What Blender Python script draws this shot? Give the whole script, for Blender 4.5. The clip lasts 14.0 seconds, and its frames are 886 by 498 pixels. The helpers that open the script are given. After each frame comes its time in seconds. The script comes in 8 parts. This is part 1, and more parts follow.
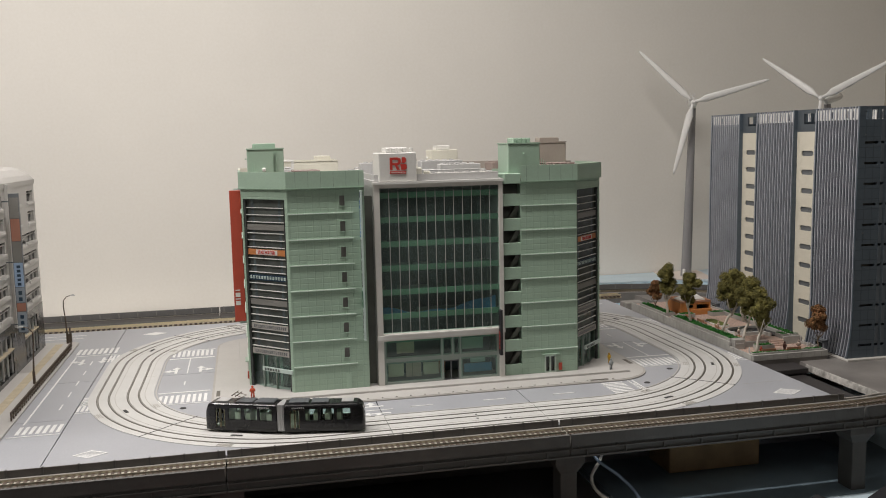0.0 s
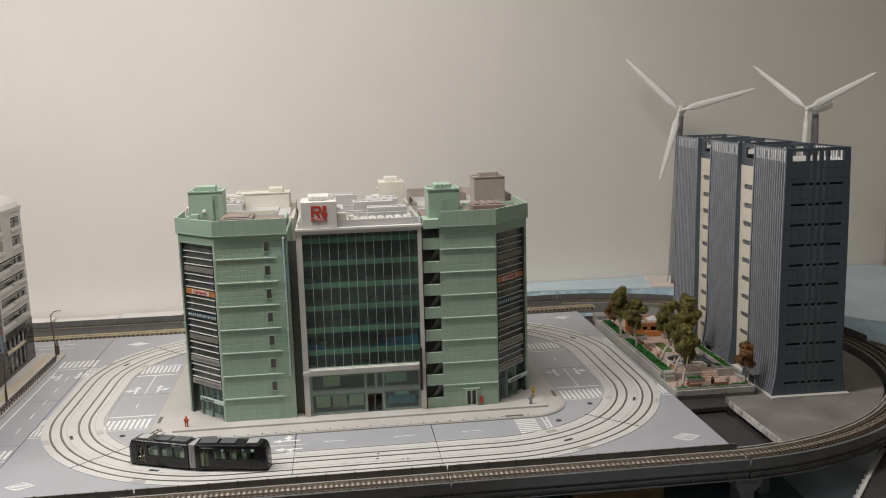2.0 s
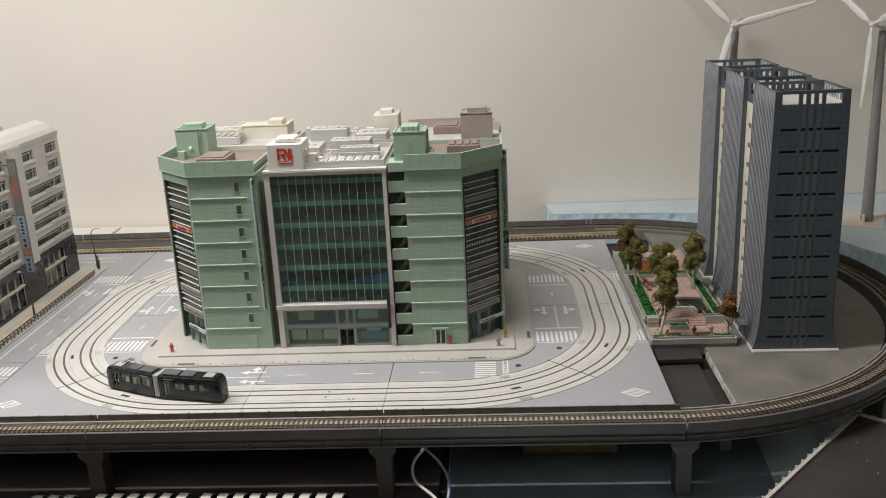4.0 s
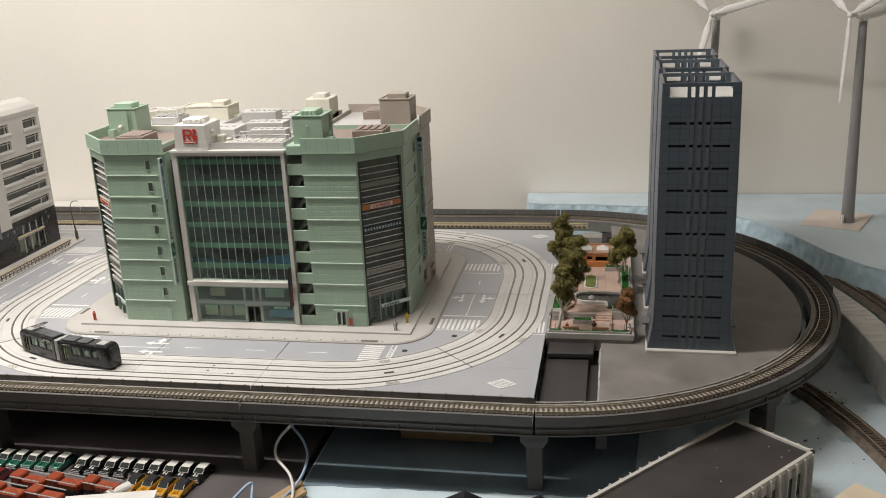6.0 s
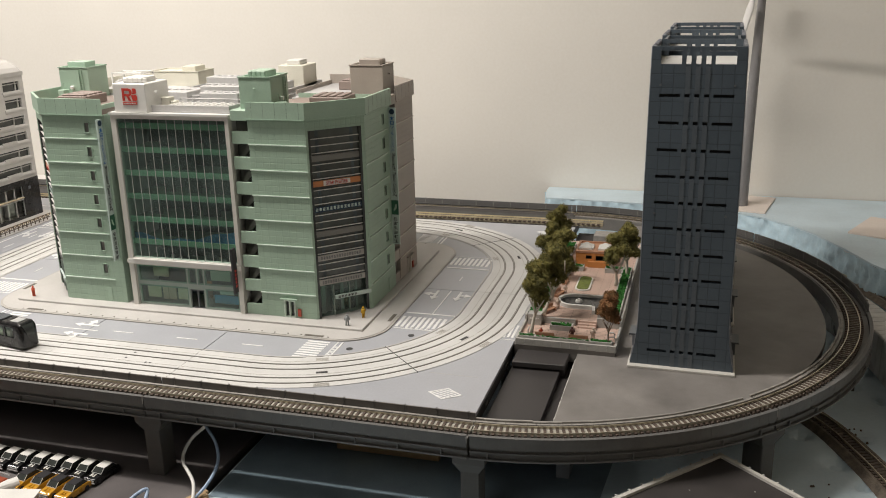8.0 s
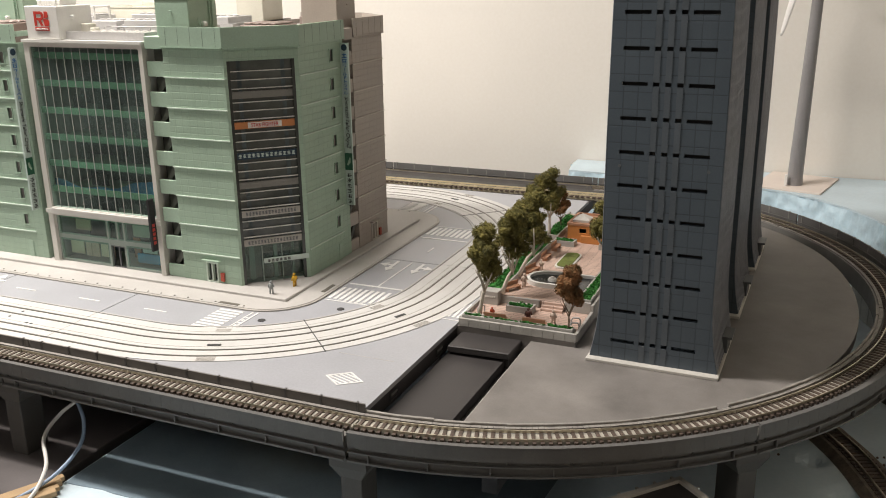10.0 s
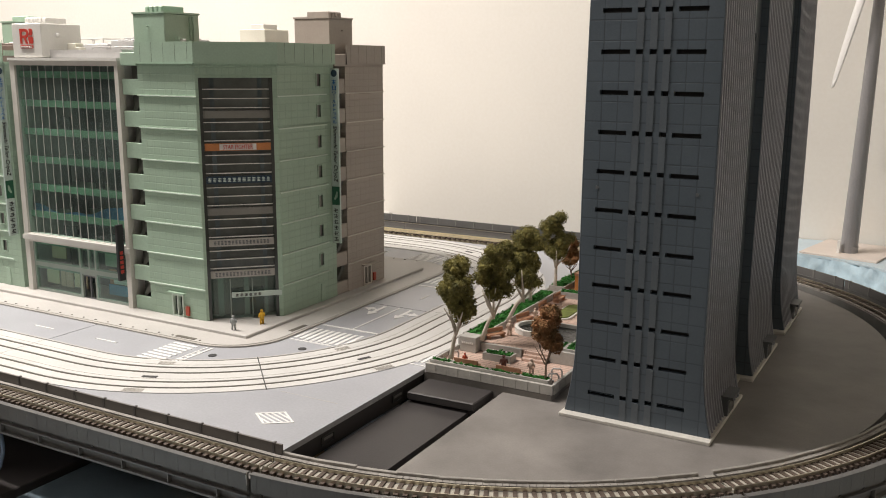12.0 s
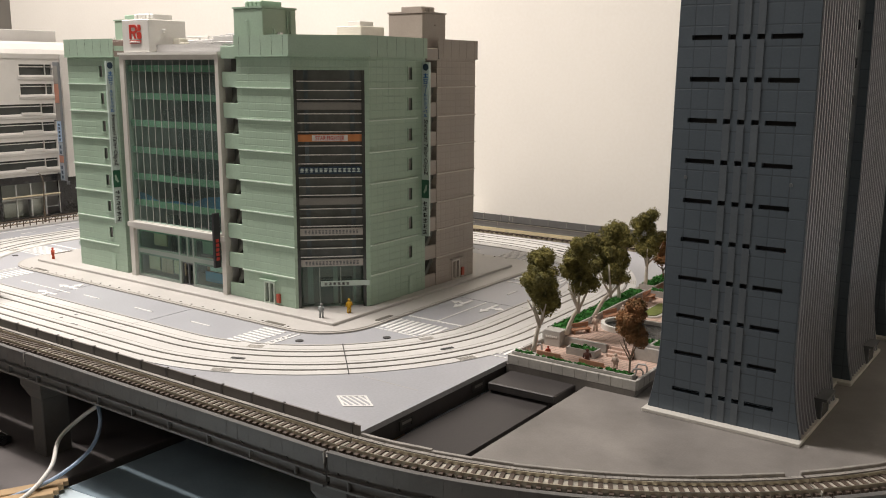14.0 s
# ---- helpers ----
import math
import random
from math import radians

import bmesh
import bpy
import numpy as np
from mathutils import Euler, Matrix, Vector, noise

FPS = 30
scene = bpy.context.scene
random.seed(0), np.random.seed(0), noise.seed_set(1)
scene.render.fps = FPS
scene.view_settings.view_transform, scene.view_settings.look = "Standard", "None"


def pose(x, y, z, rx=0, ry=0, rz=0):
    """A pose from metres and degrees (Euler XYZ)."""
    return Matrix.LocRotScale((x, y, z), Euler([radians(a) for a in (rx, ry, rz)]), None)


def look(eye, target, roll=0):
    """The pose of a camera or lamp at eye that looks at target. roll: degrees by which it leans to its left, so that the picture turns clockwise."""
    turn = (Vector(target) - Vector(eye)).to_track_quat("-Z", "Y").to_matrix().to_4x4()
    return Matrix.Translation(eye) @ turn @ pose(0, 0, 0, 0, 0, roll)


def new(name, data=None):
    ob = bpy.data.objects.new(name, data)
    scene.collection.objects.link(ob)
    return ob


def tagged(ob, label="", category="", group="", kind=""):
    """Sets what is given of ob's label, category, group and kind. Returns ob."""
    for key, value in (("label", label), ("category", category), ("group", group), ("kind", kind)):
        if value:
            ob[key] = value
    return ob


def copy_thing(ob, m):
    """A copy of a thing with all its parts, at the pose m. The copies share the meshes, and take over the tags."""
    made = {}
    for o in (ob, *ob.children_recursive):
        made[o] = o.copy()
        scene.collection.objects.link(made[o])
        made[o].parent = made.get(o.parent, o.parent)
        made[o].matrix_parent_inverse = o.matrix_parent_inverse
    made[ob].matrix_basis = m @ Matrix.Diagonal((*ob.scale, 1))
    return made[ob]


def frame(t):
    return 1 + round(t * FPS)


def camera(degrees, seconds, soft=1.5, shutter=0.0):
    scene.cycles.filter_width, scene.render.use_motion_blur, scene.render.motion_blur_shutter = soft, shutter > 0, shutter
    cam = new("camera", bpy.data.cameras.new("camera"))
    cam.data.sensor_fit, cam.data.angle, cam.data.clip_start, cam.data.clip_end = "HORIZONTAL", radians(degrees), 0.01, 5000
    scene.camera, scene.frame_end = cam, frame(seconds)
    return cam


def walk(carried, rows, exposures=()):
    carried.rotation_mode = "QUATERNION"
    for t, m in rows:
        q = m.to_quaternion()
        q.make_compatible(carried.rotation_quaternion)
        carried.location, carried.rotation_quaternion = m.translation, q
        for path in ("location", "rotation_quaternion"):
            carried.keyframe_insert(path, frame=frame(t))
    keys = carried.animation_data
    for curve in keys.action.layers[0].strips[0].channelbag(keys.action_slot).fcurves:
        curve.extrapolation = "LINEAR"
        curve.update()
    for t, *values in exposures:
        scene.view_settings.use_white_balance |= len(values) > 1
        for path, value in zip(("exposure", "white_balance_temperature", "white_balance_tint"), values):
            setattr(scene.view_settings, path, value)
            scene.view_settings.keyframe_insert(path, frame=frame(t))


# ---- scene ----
cam = camera(52.28, 14.0, soft=1.0)
PATH = [
    (0, look((-0.4733, -0.6385, 0.2185), (-0.4308, -0.4445, 0.1947), -1.27)),
    (0.5, look((-0.4331, -0.6613, 0.2379), (-0.3970, -0.4661, 0.2134), -1.75)),
    (1, look((-0.3960, -0.6876, 0.2630), (-0.3630, -0.4921, 0.2369), -1.87)),
    (1.5, look((-0.3690, -0.6952, 0.2850), (-0.3393, -0.4998, 0.2548), -1.99)),
    (2, look((-0.3265, -0.6931, 0.3046), (-0.3033, -0.4975, 0.2704), -1.60)),
    (2.5, look((-0.2867, -0.6924, 0.3207), (-0.2768, -0.4968, 0.2801), -1.57)),
    (2.7, look((-0.2678, -0.6915, 0.3285), (-0.2603, -0.4963, 0.2856), -1.68)),
    (4.8, look((-0.0633, -0.6883, 0.3573), (-0.0860, -0.4997, 0.2947), -2.72)),
    (5, look((-0.0396, -0.6885, 0.3566), (-0.0642, -0.5000, 0.2945), -2.56)),
    (5.5, look((0.0165, -0.6871, 0.3553), (-0.0132, -0.4990, 0.2942), -2.46)),
    (6, look((0.0603, -0.6722, 0.3482), (0.0239, -0.4851, 0.2878), -2.53)),
    (6.5, look((0.0977, -0.6577, 0.3438), (0.0520, -0.4722, 0.2848), -2.56)),
    (7, look((0.1234, -0.6189, 0.3264), (0.0726, -0.4341, 0.2693), -1.78)),
    (7.5, look((0.1393, -0.5768, 0.3060), (0.0879, -0.3923, 0.2486), -1.74)),
    (7.7, look((0.1391, -0.5653, 0.3030), (0.0872, -0.3811, 0.2448), -1.55)),
    (9.8, look((0.2108, -0.4116, 0.2354), (0.1352, -0.2360, 0.1765), -0.90)),
    (10, look((0.2194, -0.3966, 0.2332), (0.1438, -0.2213, 0.1736), -0.80)),
    (10.5, look((0.2371, -0.3686, 0.2223), (0.1595, -0.1934, 0.1649), -0.73)),
    (11, look((0.2423, -0.3476, 0.2098), (0.1607, -0.1718, 0.1608), -0.15)),
    (11.5, look((0.2535, -0.3309, 0.1957), (0.1653, -0.1561, 0.1548), 0.41)),
    (12, look((0.2607, -0.3171, 0.1829), (0.1665, -0.1455, 0.1423), 0.33)),
    (12.5, look((0.2589, -0.3108, 0.1792), (0.1586, -0.1428, 0.1379), 0.28)),
    (13, look((0.2608, -0.3092, 0.1763), (0.1551, -0.1440, 0.1367), 0.42)),
    (13.5, look((0.2635, -0.3108, 0.1730), (0.1534, -0.1482, 0.1346), 0.35)),
    (14, look((0.2689, -0.3132, 0.1721), (0.1558, -0.1529, 0.1332), 0.35)),
]
EXPOSURES = [(0.0, -0.61, 6500, 12), (1.5, -0.66, 6500, 12), (2.7, -0.65, 6500, 12), (5.0, -0.32, 6620, 11), (7.5, -0.22, 6700, 11), (11.0, 0.31, 6750, 13), (11.5, 0.21, 6750, 13), (12.5, 0.19, 6750, 13), (14.0, 0.07, 6800, 14)]

walk(cam, PATH, EXPOSURES)

# ---- world and lamps: a closed room lit by ceiling lamps and an added fill ----
world = bpy.data.worlds.new("room_air")
world.use_nodes = True
world.node_tree.nodes["Background"].inputs[0].default_value = (1.0, 0.95, 0.88, 1)
world.node_tree.nodes["Background"].inputs[1].default_value = 0.015
scene.world = world


def ceiling_lamp(name, eye, target, size_x, size_y, watts, colour):
    data = bpy.data.lights.new(name, "AREA")
    data.shape, data.size, data.size_y = "RECTANGLE", size_x, size_y
    data.energy, data.color = watts, colour
    lamp = new(name, data)
    lamp.matrix_world = look(eye, target)
    return lamp


ceiling_lamp("ceiling_lamp", (-0.45, 0.015, 0.90), (-0.45, 0.08, 0.0), 0.60, 0.05, 10.3, (1.0, 0.96, 0.905))
ceiling_lamp("far_ceiling_lamp", (-1.15, 0.02, 0.94), (-1.1, 0.10, 0.0), 0.6, 0.05, 11.4, (1.0, 0.96, 0.905))
# unseen fill added in front to lift the block's south faces
ceiling_lamp("fill_lamp", (-0.55, -0.95, 0.80), (-0.15, 0.3, 0.1), 0.5, 0.3, 1.6, (1.0, 0.95, 0.88))

# ---- building tools: shapes are given in decimetres of the layout ----
U = 0.1


def quad(bm, pts):
    return bm.faces.new([bm.verts.new(p) for p in pts])


def box(bm, x0, x1, y0, y1, z0, z1, m=None):
    v = [bm.verts.new((x, y, z)) for z in (z0, z1) for y in (y0, y1) for x in (x0, x1)]
    for f in ((0, 2, 3, 1), (4, 5, 7, 6), (0, 1, 5, 4), (2, 6, 7, 3), (0, 4, 6, 2), (1, 3, 7, 5)):
        bm.faces.new([v[i] for i in f])
    if m is not None:
        bmesh.ops.transform(bm, matrix=m, verts=v)
    return v


def prism(bm, poly, z0, z1):
    lo = [bm.verts.new((x, y, z0)) for x, y in poly]
    hi = [bm.verts.new((x, y, z1)) for x, y in poly]
    bm.faces.new(lo[::-1])
    bm.faces.new(hi)
    n = len(poly)
    for i in range(n):
        bm.faces.new((lo[i], lo[(i + 1) % n], hi[(i + 1) % n], hi[i]))
    return lo + hi


def cyl(bm, x, y, z0, z1, r0, r1=None, n=12, m=None):
    r1 = r0 if r1 is None else r1
    ring = [(math.cos(2 * math.pi * i / n), math.sin(2 * math.pi * i / n)) for i in range(n)]
    lo = [bm.verts.new((x + c * r0, y + s * r0, z0)) for c, s in ring]
    hi = [bm.verts.new((x + c * r1, y + s * r1, z1)) for c, s in ring]
    bm.faces.new(lo[::-1])
    bm.faces.new(hi)
    for i in range(n):
        bm.faces.new((lo[i], lo[(i + 1) % n], hi[(i + 1) % n], hi[i]))
    if m is not None:
        bmesh.ops.transform(bm, matrix=m, verts=lo + hi)
    return lo + hi


def tube(bm, pts, radii, n=6):
    """A round rod along points, with a radius at each of them."""
    pts = [Vector(p) for p in pts]
    if not isinstance(radii, (list, tuple)):
        radii = [radii] * len(pts)
    rings, side = [], None
    for i, p in enumerate(pts):
        d = (pts[min(i + 1, len(pts) - 1)] - pts[max(i - 1, 0)]).normalized()
        if side is None:
            side = d.orthogonal().normalized()
        side = (side - d * side.dot(d)).normalized()
        up = d.cross(side)
        rings.append([bm.verts.new(p + radii[i] * (side * math.cos(2 * math.pi * k / n) + up * math.sin(2 * math.pi * k / n))) for k in range(n)])
    for a, b in zip(rings, rings[1:]):
        for k in range(n):
            bm.faces.new((a[k], a[(k + 1) % n], b[(k + 1) % n], b[k]))
    bm.faces.new(rings[0][::-1])
    bm.faces.new(rings[-1])


def sector(bm, cx, cy, r0, r1, a0, a1, z0, z1, n):
    """A solid ring sector between two radii and two angles in degrees."""
    cols = []
    for i in range(n + 1):
        a = radians(a0 + (a1 - a0) * i / n)
        c, s = math.cos(a), math.sin(a)
        cols.append([bm.verts.new((cx + r * c, cy + r * s, z)) for r, z in ((r0, z0), (r1, z0), (r1, z1), (r0, z1))])
    for p, q in zip(cols, cols[1:]):
        for k in range(4):
            bm.faces.new((p[k], q[k], q[(k + 1) % 4], p[(k + 1) % 4]))
    bm.faces.new(cols[0])
    bm.faces.new(cols[-1][::-1])


def sweep(bm, line, profile):
    """A profile of (offset to the left, height) swept along a line of (x, y)."""
    cols = []
    for i, (x, y) in enumerate(line):
        x0, y0 = line[max(i - 1, 0)]
        x1, y1 = line[min(i + 1, len(line) - 1)]
        d = math.hypot(x1 - x0, y1 - y0)
        nx, ny = -(y1 - y0) / d, (x1 - x0) / d
        cols.append([bm.verts.new((x + nx * o, y + ny * o, z)) for o, z in profile])
    k = len(profile)
    for p, q in zip(cols, cols[1:]):
        for j in range(k):
            bm.faces.new((p[j], p[(j + 1) % k], q[(j + 1) % k], q[j]))
    bm.faces.new(cols[0][::-1])
    bm.faces.new(cols[-1])


def rounded(x0, x1, y0, y1, r, n=8):
    pts = []
    for cx, cy, a in ((x1 - r, y1 - r, 0), (x0 + r, y1 - r, 90), (x0 + r, y0 + r, 180), (x1 - r, y0 + r, 270)):
        pts += [(cx + r * math.cos(radians(a + 90 * i / n)), cy + r * math.sin(radians(a + 90 * i / n))) for i in range(n + 1)]
    return pts


def facing(p0, p1):
    """The pose of a wall from p0 to p1: u along it, v up, w outwards (to the right of the way)."""
    d = Vector((p1[0] - p0[0], p1[1] - p0[1])).normalized()
    return Matrix(((d.x, 0, d.y, p0[0]), (d.y, 0, -d.x, p0[1]), (0, 1, 0, 0), (0, 0, 0, 1)))


def panel(bm, m, u0, u1, v0, v1, w0, w1, holes=()):
    """A wall slab with rectangular holes right through it."""
    us = sorted({u0, u1, *[h[0] for h in holes], *[h[1] for h in holes]})
    vs = sorted({v0, v1, *[h[2] for h in holes], *[h[3] for h in holes]})

    def solid(i, j):
        if not (0 <= i < len(us) - 1 and 0 <= j < len(vs) - 1):
            return False
        cu, cv = (us[i] + us[i + 1]) / 2, (vs[j] + vs[j + 1]) / 2
        return not any(a < cu < b and c < cv < d for a, b, c, d in holes)

    def put(*pts):
        bm.faces.new([bm.verts.new(m @ Vector(p)) for p in pts])

    for i in range(len(us) - 1):
        for j in range(len(vs) - 1):
            if not solid(i, j):
                continue
            a, b, c, d = us[i], us[i + 1], vs[j], vs[j + 1]
            put((a, c, w1), (b, c, w1), (b, d, w1), (a, d, w1))
            put((a, c, w0), (a, d, w0), (b, d, w0), (b, c, w0))
            if not solid(i - 1, j):
                put((a, c, w0), (a, c, w1), (a, d, w1), (a, d, w0))
            if not solid(i + 1, j):
                put((b, c, w0), (b, d, w0), (b, d, w1), (b, c, w1))
            if not solid(i, j - 1):
                put((a, c, w0), (b, c, w0), (b, c, w1), (a, c, w1))
            if not solid(i, j + 1):
                put((a, d, w0), (a, d, w1), (b, d, w1), (b, d, w0))


def fbox(bm, m, u0, u1, v0, v1, w0, w1):
    return box(bm, u0, u1, v0, v1, w0, w1, m)


def mesh_of(name, bm, material, bevel=0.0, smooth=False):
    if bevel:
        bmesh.ops.remove_doubles(bm, verts=bm.verts, dist=1e-5)
        bmesh.ops.bevel(bm, geom=list(bm.edges), offset=bevel, segments=1, affect="EDGES", clamp_overlap=True)
    bmesh.ops.recalc_face_normals(bm, faces=bm.faces)
    bmesh.ops.scale(bm, vec=(U, U, U), verts=bm.verts)
    data = bpy.data.meshes.new(name)
    bm.to_mesh(data)
    bm.free()
    data.materials.append(material)
    if smooth:
        data.polygons.foreach_set("use_smooth", [True] * len(data.polygons))
    return data


def part(name, bm, material, parent, label="", bevel=0.0, smooth=False):
    ob = new(name, mesh_of(name, bm, material, bevel, smooth))
    ob.parent = parent
    return tagged(ob, label)


def solid_thing(name, bm, material, label, category="", group="", kind="", bevel=0.0, smooth=False):
    return tagged(new(name, mesh_of(name, bm, material, bevel, smooth)), label, category, group, kind)


def thing(name, x=0, y=0, z=0, turn=0, label="", category="", group="", kind=""):
    ob = new(name)
    ob.empty_display_size = 0.02
    ob.matrix_basis = pose(x * U, y * U, z * U, 0, 0, turn)
    return tagged(ob, label, category, group, kind)


def at(x, y, z=0, turn=0):
    return pose(x * U, y * U, z * U, 0, 0, turn)


def lettering(name, words, height, m, material, parent, width=None, label="", shear=0.0):
    """Flat letters of the built-in font, centred on the pose m (in decimetres), standing in its x-y plane."""
    curve = bpy.data.curves.new(name, "FONT")
    curve.body, curve.align_x, curve.align_y, curve.extrude, curve.shear, curve.resolution_u = words, "CENTER", "CENTER", 0.01, shear, 3
    probe = bpy.data.objects.new(name, curve)
    scene.collection.objects.link(probe)
    bpy.context.view_layer.update()
    data = bpy.data.meshes.new_from_object(probe.evaluated_get(bpy.context.evaluated_depsgraph_get()))
    xs = [v.co.x for v in data.vertices]
    ys = [v.co.y for v in data.vertices]
    sy = height / (max(ys) - min(ys))
    sx = width / (max(xs) - min(xs)) if width else sy
    mid = ((max(xs) + min(xs)) / 2, (max(ys) + min(ys)) / 2)
    bpy.data.objects.remove(probe)
    scaled = Matrix.Scale(U, 4) @ m @ Matrix.Diagonal((sx, sy, 0.3, 1)) @ Matrix.Translation((-mid[0], -mid[1], 0))
    data.transform(scaled)
    data.materials.clear()
    data.materials.append(material)
    ob = new(name, data)
    ob.parent = parent
    return tagged(ob, label)

# ---- materials ----
def shade(name, colour, rough=0.6, metal=0.0, vary=0.12, scale=60.0, bump=0.15, grain=900.0, spread=0.12, tint=None, coat=0.0):
    """A surface with broad stains and fine grain: colour, roughness and relief follow two noises."""
    mat = bpy.data.materials.new(name)
    mat.use_nodes = True
    nodes, links = mat.node_tree.nodes, mat.node_tree.links
    bsdf = nodes["Principled BSDF"]
    place = nodes.new("ShaderNodeTexCoord")
    broad, fine = nodes.new("ShaderNodeTexNoise"), nodes.new("ShaderNodeTexNoise")
    broad.inputs["Scale"].default_value, broad.inputs["Detail"].default_value, broad.inputs["Roughness"].default_value = scale, 5, 0.6
    fine.inputs["Scale"].default_value, fine.inputs["Detail"].default_value = grain, 3
    for tex in (broad, fine):
        links.new(place.outputs["Object"], tex.inputs["Vector"])
    ramp = nodes.new("ShaderNodeValToRGB")
    dark = [c * (1 - vary) for c in (tint or colour)]
    light = [min(1, c * (1 + vary)) for c in colour]
    ramp.color_ramp.elements[0].position, ramp.color_ramp.elements[1].position = 0.3, 0.7
    ramp.color_ramp.elements[0].color, ramp.color_ramp.elements[1].color = (*dark, 1), (*light, 1)
    links.new(broad.outputs["Fac"], ramp.inputs["Fac"])
    mix = nodes.new("ShaderNodeMix")
    mix.data_type, mix.blend_type = "RGBA", "OVERLAY"
    mix.inputs["Factor"].default_value = 0.13
    links.new(ramp.outputs["Color"], mix.inputs["A"])
    links.new(fine.outputs["Fac"], mix.inputs["B"])
    links.new(mix.outputs["Result"], bsdf.inputs["Base Color"])
    span = nodes.new("ShaderNodeMapRange")
    span.inputs["To Min"].default_value, span.inputs["To Max"].default_value = max(0.02, rough - spread), min(1, rough + spread)
    links.new(broad.outputs["Fac"], span.inputs["Value"])
    links.new(span.outputs["Result"], bsdf.inputs["Roughness"])
    bsdf.inputs["Metallic"].default_value = metal
    bsdf.inputs["Coat Weight"].default_value = coat
    if bump:
        relief = nodes.new("ShaderNodeBump")
        relief.inputs["Strength"].default_value, relief.inputs["Distance"].default_value = bump, 0.0004
        links.new(fine.outputs["Fac"], relief.inputs["Height"])
        links.new(relief.outputs["Normal"], bsdf.inputs["Normal"])
    return mat


def tiled(name, colour, width, height, rough=0.5, depth=0.5, joint=0.02, offset=0.0, vary=0.06, joint_dark=0.0, flat=False):
    """Painted plastic scored with a grid of panel joints, on walls in any direction."""
    mat = shade(name, colour, rough, vary=vary, scale=40)
    nodes, links = mat.node_tree.nodes, mat.node_tree.links
    bsdf = nodes["Principled BSDF"]
    place, split, add, join = (nodes.new("ShaderNode" + k) for k in ("TexCoord", "SeparateXYZ", "Math", "CombineXYZ"))
    links.new(place.outputs["Object"], split.inputs[0])
    links.new(split.outputs["X"], add.inputs[0])
    links.new(split.outputs["Y"], add.inputs[1])
    links.new(add.outputs[0], join.inputs["X"])
    links.new(split.outputs["Z"], join.inputs["Y"])
    if flat:
        links.new(split.outputs["X"], join.inputs["X"])
        links.new(split.outputs["Y"], join.inputs["Y"])
    brick = nodes.new("ShaderNodeTexBrick")
    brick.offset, brick.squash = offset, 1.0
    for key, value in (("Scale", 1.0), ("Brick Width", width * U), ("Row Height", height * U), ("Mortar Size", joint * U), ("Mortar Smooth", 0.4)):
        brick.inputs[key].default_value = value
    links.new(join.outputs[0], brick.inputs["Vector"])
    if joint_dark:
        # joint lines multiplied to a darker tone
        joint_mix = nodes.new("ShaderNodeMix")
        joint_mix.data_type, joint_mix.blend_type = "RGBA", "MULTIPLY"
        joint_tone = 1 - joint_dark
        joint_mix.inputs["B"].default_value = (joint_tone, joint_tone, joint_tone, 1)
        paint = bsdf.inputs["Base Color"].links[0].from_socket
        links.new(brick.outputs["Fac"], joint_mix.inputs["Factor"])
        links.new(paint, joint_mix.inputs["A"])
        links.new(joint_mix.outputs["Result"], bsdf.inputs["Base Color"])
    relief = nodes.new("ShaderNodeBump")
    relief.invert = True
    relief.inputs["Strength"].default_value, relief.inputs["Distance"].default_value = depth, 0.0006
    links.new(brick.outputs["Fac"], relief.inputs["Height"])
    old = bsdf.inputs["Normal"].links
    if old:
        links.new(old[0].from_socket, relief.inputs["Normal"])
    links.new(relief.outputs["Normal"], bsdf.inputs["Normal"])
    return mat


def clear(name, colour, rough=0.05, dim=1.0, haze=0.0, reflect_tint=(0.3, 0.4, 0.37)):
    """A thin pane: light goes straight through, tinted, and its gloss grows towards grazing views."""
    mat = bpy.data.materials.new(name)
    mat.use_nodes = True
    nodes, links = mat.node_tree.nodes, mat.node_tree.links
    nodes.remove(nodes["Principled BSDF"])
    see, shine, mix, edge, bend_up, scale_up = (nodes.new("ShaderNode" + k) for k in ("BsdfTransparent", "BsdfGlossy", "MixShader", "LayerWeight", "Math", "Math"))
    see.inputs["Color"].default_value = (*[c * dim for c in colour], 1)
    shine.inputs["Roughness"].default_value = rough
    bend_up.operation, scale_up.operation = "POWER", "MULTIPLY_ADD"
    bend_up.inputs[1].default_value = 5.0
    scale_up.inputs[1].default_value, scale_up.inputs[2].default_value = 0.9, 0.045
    links.new(edge.outputs["Facing"], bend_up.inputs[0])
    links.new(bend_up.outputs[0], scale_up.inputs[0])
    links.new(scale_up.outputs[0], mix.inputs[0])
    # cloudy diffuse film painting room reflections and haze onto the pane
    film, veil = nodes.new("ShaderNodeBsdfDiffuse"), nodes.new("ShaderNodeMixShader")
    film.inputs["Color"].default_value = (*reflect_tint, 1)
    cloud, patch, spread = nodes.new("ShaderNodeTexNoise"), nodes.new("ShaderNodeTexCoord"), nodes.new("ShaderNodeMapRange")
    cloud.inputs["Scale"].default_value, cloud.inputs["Detail"].default_value = 22, 3
    spread.inputs["From Min"].default_value, spread.inputs["From Max"].default_value = 0.3, 0.7
    spread.inputs["To Min"].default_value, spread.inputs["To Max"].default_value = haze * 0.45, haze * 1.55
    links.new(patch.outputs["Object"], cloud.inputs["Vector"])
    links.new(cloud.outputs["Fac"], spread.inputs["Value"])
    links.new(spread.outputs["Result"], veil.inputs[0])
    links.new(see.outputs[0], veil.inputs[1])
    links.new(film.outputs[0], veil.inputs[2])
    links.new(veil.outputs[0], mix.inputs[1])
    links.new(shine.outputs[0], mix.inputs[2])
    links.new(mix.outputs[0], nodes["Material Output"].inputs["Surface"])
    return mat


